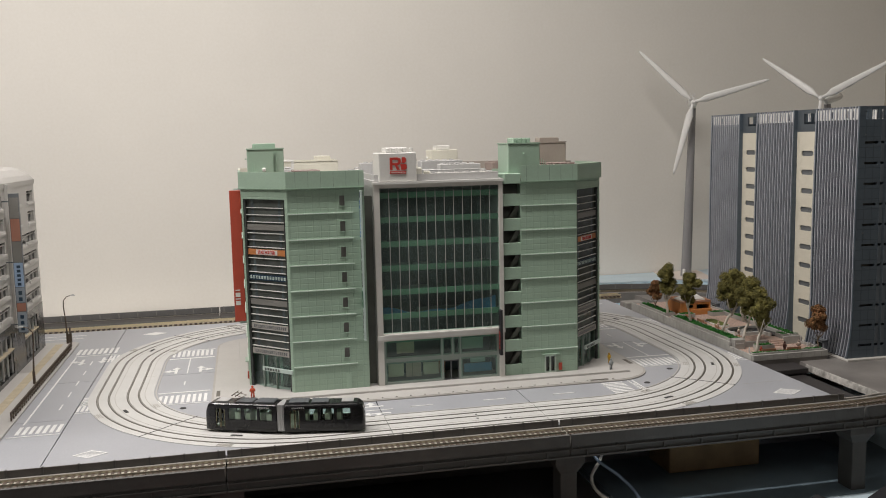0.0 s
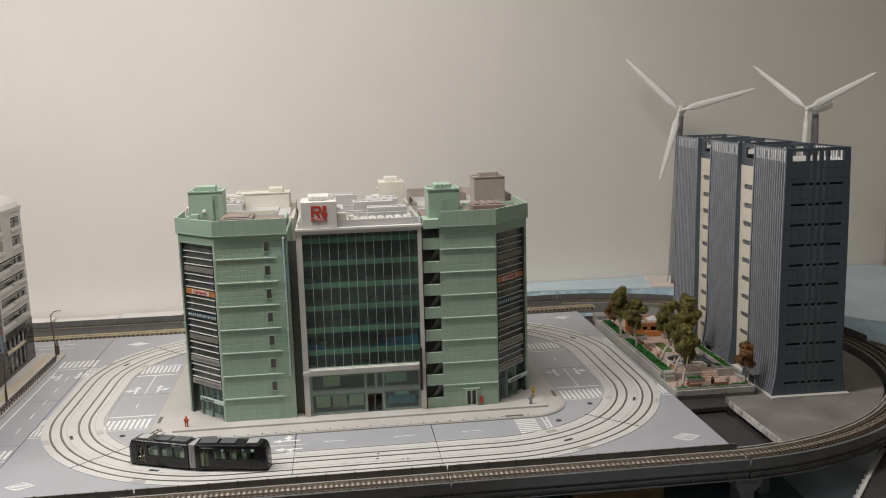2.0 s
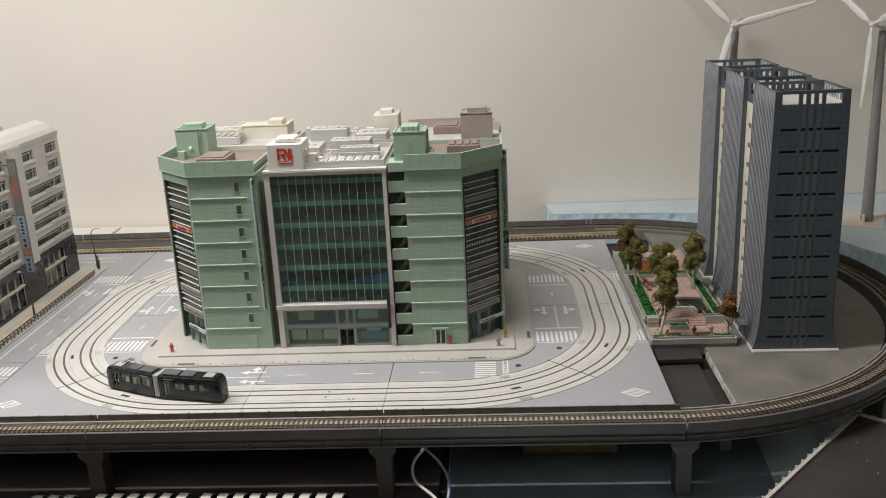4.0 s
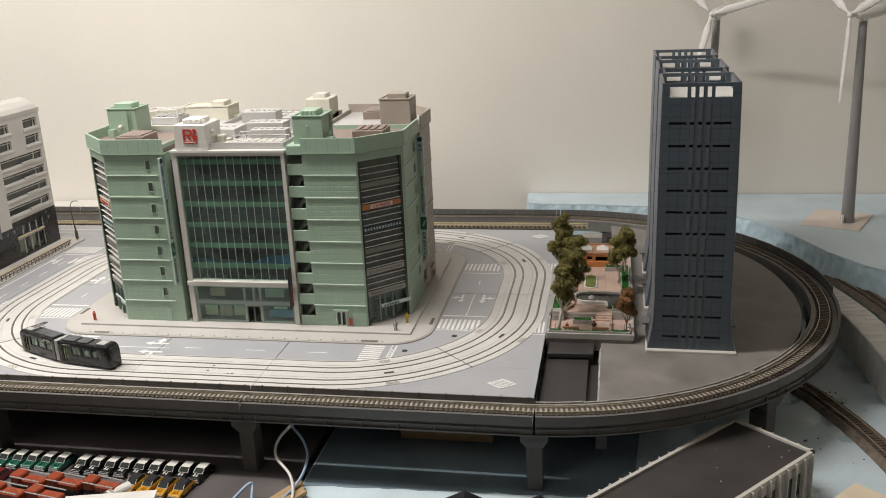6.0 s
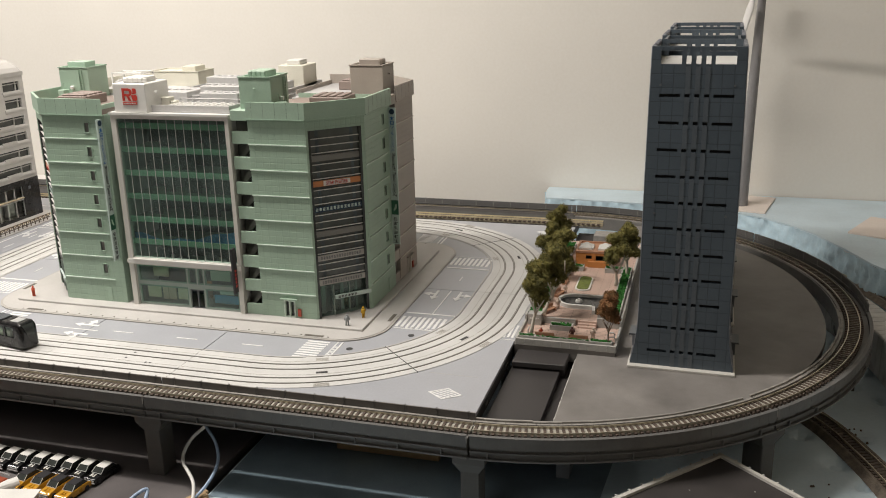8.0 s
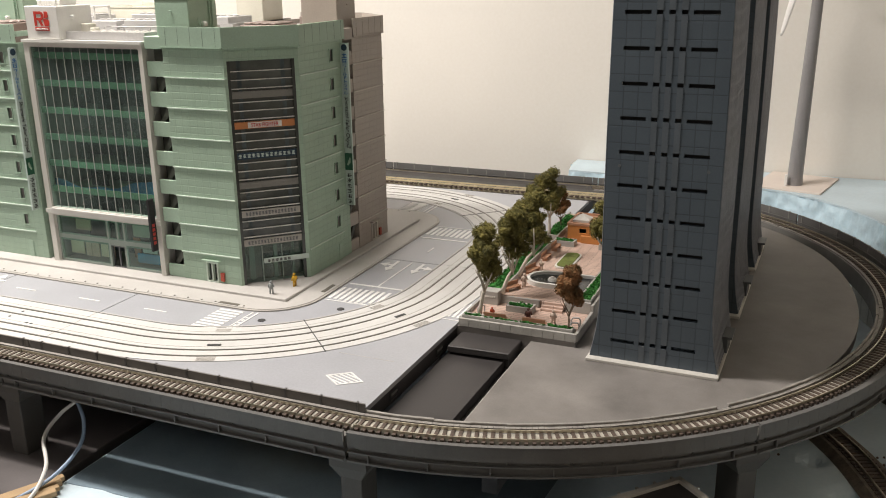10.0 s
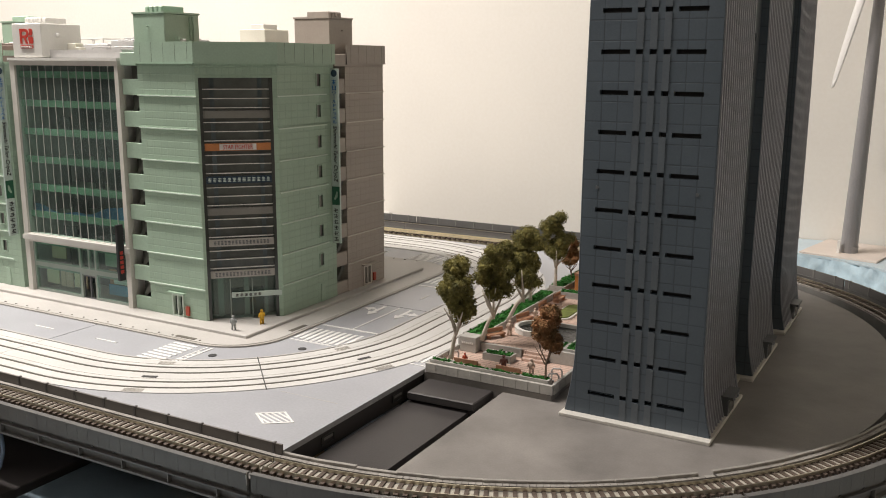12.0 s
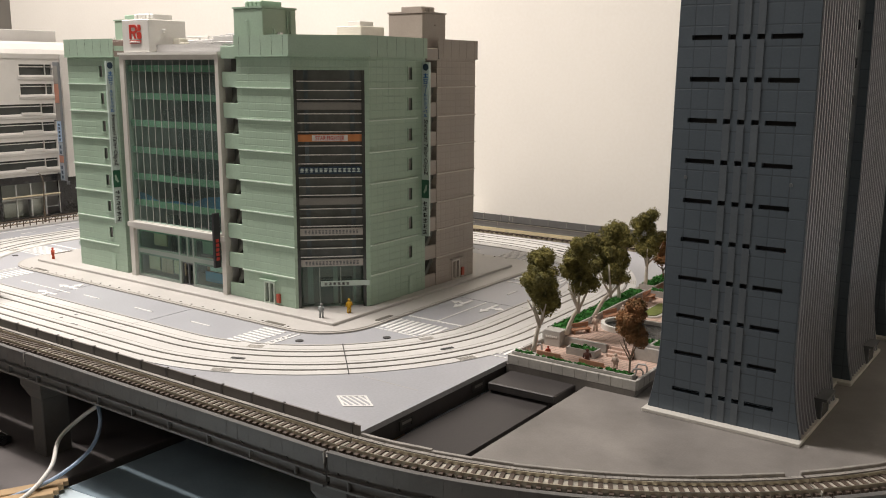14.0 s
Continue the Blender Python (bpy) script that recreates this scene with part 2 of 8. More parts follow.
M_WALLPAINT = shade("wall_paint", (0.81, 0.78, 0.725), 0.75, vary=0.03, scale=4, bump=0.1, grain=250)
# held well below the back wall's tone to limit its bounce light
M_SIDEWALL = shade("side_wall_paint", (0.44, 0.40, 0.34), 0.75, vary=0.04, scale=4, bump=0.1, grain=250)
# unseen room walls and ceiling, darkened so little light bounces back
M_ROOM = shade("low_bounce_room_tone", (0.16, 0.15, 0.135), 0.8, vary=0.05, scale=4)
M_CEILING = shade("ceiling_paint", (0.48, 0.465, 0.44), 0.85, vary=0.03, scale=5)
M_CARPET = shade("dark_carpet", (0.09, 0.085, 0.08), 0.95, vary=0.3, scale=30)
M_ROAD = shade("printed_road", (0.385, 0.395, 0.425), 0.42, vary=0.05, scale=25, bump=0.06, grain=700)
M_TRACKBED = shade("tram_concrete", (0.60, 0.595, 0.58), 0.5, vary=0.06, scale=30, bump=0.08)
M_TRACKBED.node_tree.nodes["Principled BSDF"].inputs["Specular IOR Level"].default_value = 0.25
M_WALKWAY = shade("pavement_slab", (0.49, 0.475, 0.455), 0.5, vary=0.06, scale=30, bump=0.1)
M_KERB = shade("kerb_stone", (0.42, 0.40, 0.37), 0.55, vary=0.1)
M_MARK = shade("white_road_marking", (0.80, 0.80, 0.79), 0.5, vary=0.05, scale=90, bump=0.05)
M_SEAM = shade("dark_gap", (0.05, 0.05, 0.05), 0.7)
M_GROOVE = shade("rail_groove", (0.13, 0.12, 0.10), 0.6, vary=0.2)
M_RAIL = shade("nickel_rail", (0.58, 0.535, 0.44), 0.34, metal=1.0, vary=0.1, scale=50)
M_BRASS = shade("bright_brass_rail", (0.88, 0.78, 0.55), 0.38, metal=0.7, vary=0.1, scale=50)
M_STEEL = shade("worn_rail", (0.55, 0.49, 0.38), 0.35, metal=0.9, vary=0.15, scale=50)
M_TRAMRAIL = shade("grey_tram_rail", (0.40, 0.39, 0.37), 0.35, metal=0.9, vary=0.1, scale=50)
# office white greyed: the facade's shade is put into the colour
M_OFFICE = shade("shaded_white_office_wall", (0.52, 0.505, 0.485), 0.45, vary=0.06, scale=30)
M_SLEEPER = shade("brown_sleeper", (0.095, 0.07, 0.055), 0.7, vary=0.3, scale=150)
M_BALLAST = shade("light_track_slab", (0.41, 0.39, 0.335), 0.8, vary=0.3, scale=200, bump=0.6)
M_BALLAST_DARK = shade("brown_ballast", (0.17, 0.14, 0.11), 0.85, vary=0.35, scale=200, bump=0.8)
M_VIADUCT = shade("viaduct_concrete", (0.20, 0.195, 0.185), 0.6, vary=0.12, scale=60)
# same concrete toned down: part of the outer faces' shade is in it
M_VIADUCT_SHADE = shade("shaded_viaduct_wall", (0.125, 0.123, 0.12), 0.55, vary=0.12, scale=60)
M_TROUGH = shade("pale_trough_concrete", (0.30, 0.285, 0.265), 0.6, vary=0.2, scale=150, bump=0.3)
M_BARRIER = shade("barrier_wall", (0.17, 0.16, 0.15), 0.55, vary=0.1)
M_BLACKBOARD = shade("black_foam_board", (0.21, 0.197, 0.186), 0.5, vary=0.26, scale=22, bump=0.1, spread=0.1)
M_TORN = shade("torn_white_foam", (0.40, 0.385, 0.36), 0.9, vary=0.6, scale=120, bump=0.8, grain=500)
M_FOAM = shade("light_blue_foam", (0.58, 0.70, 0.77), 0.5, vary=0.1, scale=14, bump=0.3, grain=300)
M_FOAM_EDGE = shade("torn_blue_foam", (0.52, 0.68, 0.77), 0.85, vary=0.15, scale=50, bump=1.0, grain=220)
M_WOOD = shade("raw_plywood", (0.42, 0.29, 0.16), 0.7, vary=0.2, scale=40)
M_CREAM = shade("cream_board", (0.72, 0.62, 0.48), 0.8, vary=0.08, scale=30)
M_CARD = shade("pinkish_card", (0.74, 0.66, 0.60), 0.75, vary=0.05, scale=30)
M_TABLE = shade("grey_table", (0.10, 0.095, 0.09), 0.6, vary=0.15, scale=20)
M_GREEN = tiled("green_tile_wall", (0.335, 0.455, 0.355), 0.066, 0.05, depth=0.45, joint=0.005, joint_dark=0.06)
M_GREEN_PLAIN = shade("green_plastic", (0.35, 0.475, 0.375), 0.45, vary=0.05)
M_GREEN_TRIM = shade("pale_green_ledge", (0.58, 0.68, 0.60), 0.45, vary=0.05)
M_TAN = tiled("taupe_tile_wall", (0.36, 0.315, 0.275), 0.066, 0.05, depth=0.45, joint=0.005, joint_dark=0.06)
M_TAN_PLAIN = shade("taupe_plastic", (0.37, 0.325, 0.285), 0.45, vary=0.05)
M_TAN_TRIM = shade("pale_taupe_ledge", (0.55, 0.51, 0.46), 0.45, vary=0.05)
M_PALE = tiled("pale_tile_wall", (0.62, 0.60, 0.52), 0.066, 0.05, depth=0.45, joint=0.005, joint_dark=0.06)
M_PALE_PLAIN = shade("cream_plastic", (0.66, 0.64, 0.55), 0.45, vary=0.04)
M_PALE_TRIM = shade("white_ledge", (0.74, 0.73, 0.68), 0.45, vary=0.04)
M_GREY_PLAIN = shade("light_grey_plastic", (0.50, 0.495, 0.49), 0.45, vary=0.05)
M_WHITE = shade("white_plastic", (0.70, 0.69, 0.66), 0.4, vary=0.04)
M_TURBINE = shade("bright_white_paint", (0.86, 0.85, 0.83), 0.35, vary=0.03)
M_FRAME = shade("pale_grey_frame", (0.60, 0.585, 0.545), 0.4, vary=0.05)
M_ROOFBROWN = shade("brown_roof_deck", (0.26, 0.205, 0.18), 0.6, vary=0.08)
M_GLASS = clear("green_tinted_pane", (0.60, 0.82, 0.74), 0.04, haze=0.15)
M_GLASS_CLEAR = clear("clear_pane", (0.85, 0.92, 0.9), 0.03)
M_GLASS_DARK = shade("smoked_glazing", (0.045, 0.05, 0.047), 0.1, vary=0.3, scale=30, bump=0.02)
# bay panes: reflections are put into this lighter, blotchy colour
M_BAY = shade("bay_glazing_reflections", (0.085, 0.095, 0.088), 0.12, vary=0.45, scale=22, bump=0.02)
# pier concrete darkened: the shade under the viaduct is in the colour
M_PIER_SHADE = shade("shaded_pier_concrete", (0.085, 0.082, 0.078), 0.65, vary=0.15, scale=50)
M_DARK = shade("dark_interior", (0.03, 0.032, 0.032), 0.7, vary=0.2)
# darkened plastic for shaded recesses, used for the dark cornice joints too
M_RECESS = shade("recess_shade_and_joints", (0.11, 0.115, 0.10), 0.7, vary=0.2)
M_SHOPFRAME = shade("grey_green_shop_frame", (0.27, 0.32, 0.285), 0.45, vary=0.08)
M_PALEBLUE = shade("pale_blue_cable_sheath", (0.30, 0.40, 0.55), 0.45, vary=0.08)
M_BLUEGREY = shade("blue_grey_sign_panel", (0.27, 0.31, 0.35), 0.45, vary=0.06)
M_PALEBLOCK = shade("pale_ledge_block", (0.66, 0.65, 0.63), 0.7, vary=0.15, scale=60, bump=0.4)
M_TOWERSTRIP = shade("worn_slate_strip", (0.102, 0.122, 0.142), 0.45, vary=0.1)
M_EMBLEM = shade("dark_green_emblem", (0.02, 0.11, 0.06), 0.45)
M_SPANDREL = shade("dim_spandrel", (0.20, 0.195, 0.18), 0.4, vary=0.06)
M_MULLION = shade("thin_mullion", (0.38, 0.40, 0.38), 0.4, vary=0.05)
M_ROOFBLACK = shade("dusty_black_roof", (0.045, 0.04, 0.039), 0.6, vary=0.25, scale=25)
M_SUNK = shade("black_card", (0.046, 0.042, 0.042), 0.5, vary=0.2, scale=18)
# cloth tone raised to lift the deep shade under the layout
M_SKIRT = shade("lifted_grey_cloth", (0.30, 0.32, 0.36), 0.8, vary=0.2, scale=20)
M_SLAB = shade("green_floor_slab", (0.15, 0.28, 0.19), 0.5, vary=0.35, scale=16)
M_CURTAIN = shade("dark_curtain", (0.055, 0.075, 0.08), 0.7, vary=0.4, scale=80)
M_TOWER = tiled("slate_panel_wall", (0.080, 0.104, 0.128), 0.083, 0.099, rough=0.5, depth=0.3, joint=0.004, joint_dark=0.3)
M_TOWER_PLAIN = shade("slate_plastic", (0.070, 0.085, 0.100), 0.45, vary=0.08)
M_STRIP = shade("slate_strip", (0.12, 0.13, 0.14), 0.4, vary=0.08)
M_RIB = shade("silver_blue_rib", (0.37, 0.385, 0.43), 0.4, metal=0.2, vary=0.12, scale=80)
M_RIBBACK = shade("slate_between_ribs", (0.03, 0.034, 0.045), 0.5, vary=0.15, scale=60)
M_SLIT = shade("black_window_slit", (0.013, 0.013, 0.014), 0.4)
M_CREAMPANEL = shade("cream_stair_panel", (0.66, 0.62, 0.52), 0.45, vary=0.04)
M_MAST = shade("grey_mast", (0.28, 0.275, 0.28), 0.4, vary=0.05)
M_ORANGE = shade("orange_sign", (0.52, 0.20, 0.07), 0.4, vary=0.05)
M_RED = shade("red_sign", (0.52, 0.05, 0.035), 0.4, vary=0.05)
M_REDSIGN = shade("rust_red_sign", (0.45, 0.07, 0.04), 0.45, vary=0.06)
M_NAVY = shade("dark_blue_sign", (0.015, 0.04, 0.07), 0.4, vary=0.05)
M_BLUE = shade("blue_print", (0.03, 0.16, 0.42), 0.4, vary=0.1)
M_OFFICEBLUE = shade("dim_blue_office_band", (0.05, 0.20, 0.40), 0.5, vary=0.7, scale=30)
M_CYAN = shade("bright_blue_panel", (0.05, 0.26, 0.5), 0.4, vary=0.2, scale=90)
M_PALESIGN = shade("pale_sign_board", (0.52, 0.62, 0.58), 0.4, vary=0.04)
M_INK = shade("black_ink", (0.015, 0.015, 0.018), 0.5)
M_BLACK = shade("black_gloss", (0.008, 0.008, 0.009), 0.26, vary=0.2, coat=0.2)
M_SILVER = shade("silver_bellows", (0.52, 0.52, 0.52), 0.4, metal=0.3, vary=0.08)
M_YELLOW = shade("dull_yellow_trim", (0.24, 0.22, 0.11), 0.4)
M_PAVER = tiled("pink_paver", (0.60, 0.435, 0.36), 0.16, 0.03, rough=0.7, depth=0.6, joint=0.004, offset=0.5, joint_dark=0.4, flat=True)
M_STONE = shade("planter_stone", (0.40, 0.39, 0.365), 0.7, vary=0.12, scale=90, bump=0.4)
M_GRASS = shade("green_flock", (0.045, 0.21, 0.04), 0.95, vary=0.4, scale=250, bump=1.0, grain=1500)
M_LEAF = shade("olive_leaf", (0.20, 0.175, 0.05), 0.9, vary=0.5, scale=200, tint=(0.085, 0.09, 0.025))
M_LEAF_RED = shade("rust_leaf", (0.27, 0.125, 0.055), 0.9, vary=0.45, scale=150, tint=(0.16, 0.11, 0.035))
M_BARK = shade("pale_bark", (0.58, 0.53, 0.46), 0.8, vary=0.15, scale=200, bump=0.5)
M_BARK_DARK = shade("dark_bark", (0.22, 0.16, 0.115), 0.8, vary=0.2, scale=200, bump=0.5)
M_TERRACOTTA = shade("orange_kiosk", (0.55, 0.22, 0.06), 0.6, vary=0.08)
M_BENCH = shade("brown_bench", (0.42, 0.22, 0.13), 0.6, vary=0.12)
M_WATER = shade("fountain_water", (0.03, 0.032, 0.033), 0.25, vary=0.2)
M_GUARD = shade("dark_bronze_rail", (0.10, 0.075, 0.055), 0.5, metal=0.3)
M_TILE_YELLOW = shade("yellow_guide_paving", (0.50, 0.43, 0.31), 0.7, vary=0.15, scale=120)

# ---- the room ----
def slab(name, x0, x1, y0, y1, z0, z1, mat, label, category=""):
    bm = bmesh.new()
    box(bm, x0, x1, y0, y1, z0, z1)
    return solid_thing(name, bm, mat, label, category, kind="structure")


slab("wall_north", -16, 7.3, 7.0, 8.0, -8, 14.6, M_WALLPAINT, "plain off-white painted wall behind the model layout", "wall")
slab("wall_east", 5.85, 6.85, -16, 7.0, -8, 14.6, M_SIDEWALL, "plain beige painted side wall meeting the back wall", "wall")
slab("wall_west", -16, -15, -16, 7.0, -8, 14.6, M_ROOM, "plain unseen wall closing the room, darkened to cut bounce light", "wall")
slab("wall_south", -15, 5.85, -16, -15, -8, 14.6, M_ROOM, "plain unseen wall across the room, darkened to cut bounce light", "wall")
slab("ceiling", -16, 6.85, -16, 8, 14.6, 15.2, M_CEILING, "plain unseen ceiling over the layout, greyed to cut bounce light", "ceiling")
slab("floor", -16, 6.85, -16, 8, -8.6, -8, M_CARPET, "dark carpeted floor under the layout table", "floor")
# the table top under the layout
bm = bmesh.new()
box(bm, -12, 5.8, -2.2, 6.98, -0.95, -0.76)
table = thing("layout_table", label="dark grey table top carrying the whole model layout", category="table")
part("tabletop", bm, M_TABLE, table, bevel=0.02)
for lx, ly in ((-11.6, -1.8), (5.4, -1.8), (-11.6, 6.5), (5.4, 6.5)):
    bm = bmesh.new()
    box(bm, lx - 0.25, lx + 0.25, ly - 0.25, ly + 0.25, -8, -0.95)
    part("leg", bm, M_TABLE, table)

# blue foam sheet on the table, with dents pressed into it
bm = bmesh.new()
nx, ny = 190, 190
rnd = random.Random(4)
dents = [(rnd.uniform(2.2, 5.0), rnd.uniform(-1.0, 3.2), rnd.uniform(0.05, 0.10)) for _ in range(52)]
grid = {}
for i in range(nx + 1):
    for j in range(ny + 1):
        x, y = -1.95 + 7.7 * i / nx, -2.1 + 8.0 * j / ny
        z = -0.70
        for dx, dy, dr in dents:
            q = ((x - dx) ** 2 + (y - dy) ** 2) / dr**2
            if q < 4:
                z -= 0.06 * math.exp(-q)
        grid[i, j] = bm.verts.new((x, y, z))
for i in range(nx):
    for j in range(ny):
        bm.faces.new((grid[i, j], grid[i + 1, j], grid[i + 1, j + 1], grid[i, j + 1]))
box(bm, -1.95, 5.75, -2.1, 5.9, -0.76, -0.745)
solid_thing("foam_sheet", bm, M_FOAM, "light blue foam sheet with dents lying on the table", "foam sheet", kind="structure")

# slate-blue sheet: the viaduct's shade on the foam, put into a colour
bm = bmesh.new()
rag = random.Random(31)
shade_rim = [(-1.94 + 2.75 * k / 30, -0.36 + 0.1 * k / 30 + rag.uniform(-0.012, 0.012)) for k in range(31)]
prism(bm, shade_rim + [(0.9, 0.948), (-1.94, 0.948)], -0.704, -0.696)
solid_thing("foam_shade_sheet", bm, shade("foam_shade_tone", (0.20, 0.27, 0.32), 0.45, vary=0.25, scale=12, bump=0.2), "slate blue sheet standing in for shade under the viaduct", "foam sheet", kind="structure")
# dark crumbs of ballast strewn over the foam
bm = bmesh.new()
for _ in range(90):
    x, y, q = rnd.uniform(2.1, 4.2), rnd.uniform(-1.4, 2.2), rnd.uniform(0.004, 0.013)
    cyl(bm, x, y, -0.702, -0.70 + q, q, q * 0.5, 5)
solid_thing("ballast_crumbs", bm, M_SLEEPER, "dark crumbs of ballast strewn over the foam", "crumbs", kind="stuff")

# thick blue foam hill behind the curve, its edge torn
edge = [(-0.66, 6.75), (-0.6, 6.35), (0.4, 6.3), (1.2, 6.22), (1.75, 6.1), (2.15, 5.88), (2.45, 5.58), (2.7, 5.22), (2.95, 4.7), (3.15, 4.2), (3.45, 3.7), (3.85, 3.3), (4.5, 2.95), (5.75, 2.6)]
fine = []
for (ax, ay), (bx, by) in zip(edge, edge[1:]):
    n = max(2, int(math.hypot(bx - ax, by - ay) / 0.028))
    fine += [(ax + (bx - ax) * k / n, ay + (by - ay) * k / n) for k in range(n)]
fine.append(edge[-1])
hill = thing("foam_hill", label="thick light blue foam block with a torn edge along the wall", category="foam block")
bm = bmesh.new()
prism(bm, fine[::1] + [(5.75, 6.98), (-0.66, 6.98)], -0.02, 0.0)
part("top", bm, M_FOAM, hill)
bm = bmesh.new()
rows = []
for k, z in enumerate([-0.015 - 0.045 * j for j in range(16)]):
    row = []
    for x, y in fine:
        n = noise.noise(Vector((x * 9, y * 9, z * 14))) * 0.022 + noise.noise(Vector((x * 24, y * 24, z * 30))) * 0.02 + noise.noise(Vector((x * 60, y * 60, z * 70))) * 0.014
        row.append(bm.verts.new((x + n - 0.05 * k / 15, y + n - (0.01 * min(k, 6)), z)))
    rows.append(row)
for p, q in zip(rows, rows[1:]):
    for k in range(len(p) - 1):
        bm.faces.new((p[k], p[k + 1], q[k + 1], q[k]))
part("torn_side", bm, M_FOAM_EDGE, hill, "rough torn foam side", smooth=True)

STRIP_TOP = -0.16
# strip of white foam at the foot of the wall
strip = thing("foam_strip", label="row of white foam blocks along the foot of the wall", category="foam strip")
for k in range(6):
    bm = bmesh.new()
    box(bm, -9.4 + k * 0.95, -8.48 + k * 0.95, 6.15, 6.95, -0.7, STRIP_TOP + 0.02 * (k % 2))
    part("block", bm, M_WHITE, strip, bevel=0.01)

M_SHOWBOARD = shade("dark_show_board", (0.11, 0.10, 0.10), 0.45, vary=0.2, scale=18, bump=0.1)
# dark board for the parked model cars, in front of the layout
bm = bmesh.new()
box(bm, -8.0, -2.02, -2.1, 0.9, -0.76, -0.68)
solid_thing("display_board", bm, M_SHOWBOARD, "black display board under the parked model cars", "board", kind="structure", bevel=0.006)

# supports under the layout
base = thing("layout_baseboard", label="black foam board carrying the road plates on blocks", category="baseboard")
bm = bmesh.new()
box(bm, -8.2, -0.01, 0.035, 5.34, -0.13, -0.032)
part("board", bm, M_SUNK, base)
for bx0, bx1, by0, by1 in ((-1.28, -0.42, 0.5, 0.9), (-6.6, -5.6, 1.4, 1.9), (-3.8, -2.9, 2.6, 3.0), (-1.6, -0.7, 4.0, 4.4), (-7.6, -6.8, 4.0, 4.4)):
    bm = bmesh.new()
    box(bm, bx0, bx1, by0, by1, -0.7, -0.13)
    part("wooden_block", bm, M_WOOD, base, "raw plywood block", bevel=0.01)
# skirt carried on eastwards to keep light from the back out
bm = bmesh.new()
box(bm, -8.0, -0.02, 0.95, 1.1, -0.76, -0.13)
box(bm, -0.02, 0.6, 0.95, 1.1, -0.76, -0.225)
part("front_skirt", bm, M_SKIRT, base)
# added side panel blocking stray light under the layout
bm = bmesh.new()
box(bm, 0.5, 0.6, 0.5, 0.949, -0.76, -0.225)
part("side_light_block", bm, M_SKIRT, base)
bm = bmesh.new()
box(bm, -8.0, -2.2, 0.88, 0.94, -0.68, -0.56)
part("ledge", bm, M_VIADUCT_SHADE, base, bevel=0.01)

# black board inside the curve
CX, CY, RV = -0.10, 2.73, 2.87
bm = bmesh.new()
rim = [(CX + (RV - 0.15 - 0.09 * math.exp(-((a - 5) / 26) ** 2)) * math.cos(radians(a)), CY + (RV - 0.15 - 0.09 * math.exp(-((a - 5) / 26) ** 2)) * math.sin(radians(a))) for a in range(-78, 79, 3)]
rim = [p for p in rim if p[0] > 0.6]
prism(bm, [(0.53, 1.40), (0.53, 0.13)] + rim + [(0.62, 5.26), (0.62, 1.36)], -0.11, -0.045)
solid_thing("curve_board", bm, M_BLACKBOARD, "matt black foam board filling the inside of the track curve", "board", kind="structure")
bm = bmesh.new()
prev = None
for k in range(60):
    y = 0.14 + 1.1 * k / 59
    o = 0.012 * noise.noise(Vector((0, y * 30, 1))) + 0.008
    cur = [bm.verts.new(p) for p in ((0.522 - o, y, -0.108), (0.531, y, -0.108), (0.531, y, -0.0465), (0.528 - 0.6 * o, y, -0.047 - o * 0.5))]
    if prev:
        for j in range(4):
            bm.faces.new((prev[j], prev[(j + 1) % 4], cur[(j + 1) % 4], cur[j]))
    prev = cur
solid_thing("torn_edge", bm, M_TORN, "torn white foam core along the edge of the black board", "foam edge", kind="structure")
bm = bmesh.new()
box(bm, 0.0, 0.56, -0.02, 5.3, -0.222, -0.17)
solid_thing("sunken_board", bm, M_SUNK, "sunken black strip of board beside the road plates", "board", kind="structure")
# the pit floor: a thinner card with a ragged front edge, leaving a groove along the curve board
bm = bmesh.new()
rag = random.Random(12)
front = [(0.03 + 0.385 * k / 24, 0.075 + 0.05 * k / 24 + rag.uniform(-0.008, 0.008)) for k in range(25)]
prism(bm, front + [(0.42, 1.15), (0.03, 1.15)], -0.17, -0.112)
solid_thing("pit_floor_card", bm, M_SUNK, "black card with a ragged edge on the sunken board", "card", kind="structure")
bm = bmesh.new()
prism(bm, [(0.036, 1.085), (0.462, 1.10), (0.47, 1.345), (0.036, 1.345)], -0.095, -0.048)
solid_thing("filler_block", bm, M_SUNK, "black foam filler block in front of the park", "block", kind="structure", bevel=0.006)
bm = bmesh.new()
prism(bm, [(0.036, 1.118), (0.455, 1.13), (0.455, 1.345), (0.036, 1.345)], -0.17, -0.095)
solid_thing("filler_block_foot", bm, M_SUNK, "black foam strip under the filler block", "block", kind="structure", bevel=0.004)
# torn scrap of grey foam at the front end of the groove
bm = bmesh.new()
prism(bm, [(0.37, 0.02), (0.565, 0.0), (0.575, 0.14), (0.50, 0.13), (0.45, 0.11), (0.40, 0.07)], -0.17, -0.05)
solid_thing("foam_scrap", bm, M_BLACKBOARD, "grey foam scrap wedged in beside the viaduct", "foam scrap", kind="structure", bevel=0.006)
# slots of the plate joiners along the open side of the road plates
for y in (0.30, 0.98, 2.0):
    bm = bmesh.new()
    panel(bm, facing((0.004, y), (0.004, y + 0.11)), 0.0, 0.11, -0.095, -0.045, -0.004, 0.003, [(0.008, 0.102, -0.09, -0.05)])
    slot = solid_thing("joiner_slot", bm, M_SEAM, "dark slot of a plate joiner under the road plate", "slot", "joiner slots")
    bm = bmesh.new()
    box(bm, 0.0035, 0.0042, y + 0.02, y + 0.1, -0.07, -0.055)
    part("clip", bm, M_VIADUCT, slot)

bm = bmesh.new()
box(bm, 0.0, 0.83, 1.345, 4.1, -0.125, -0.012)
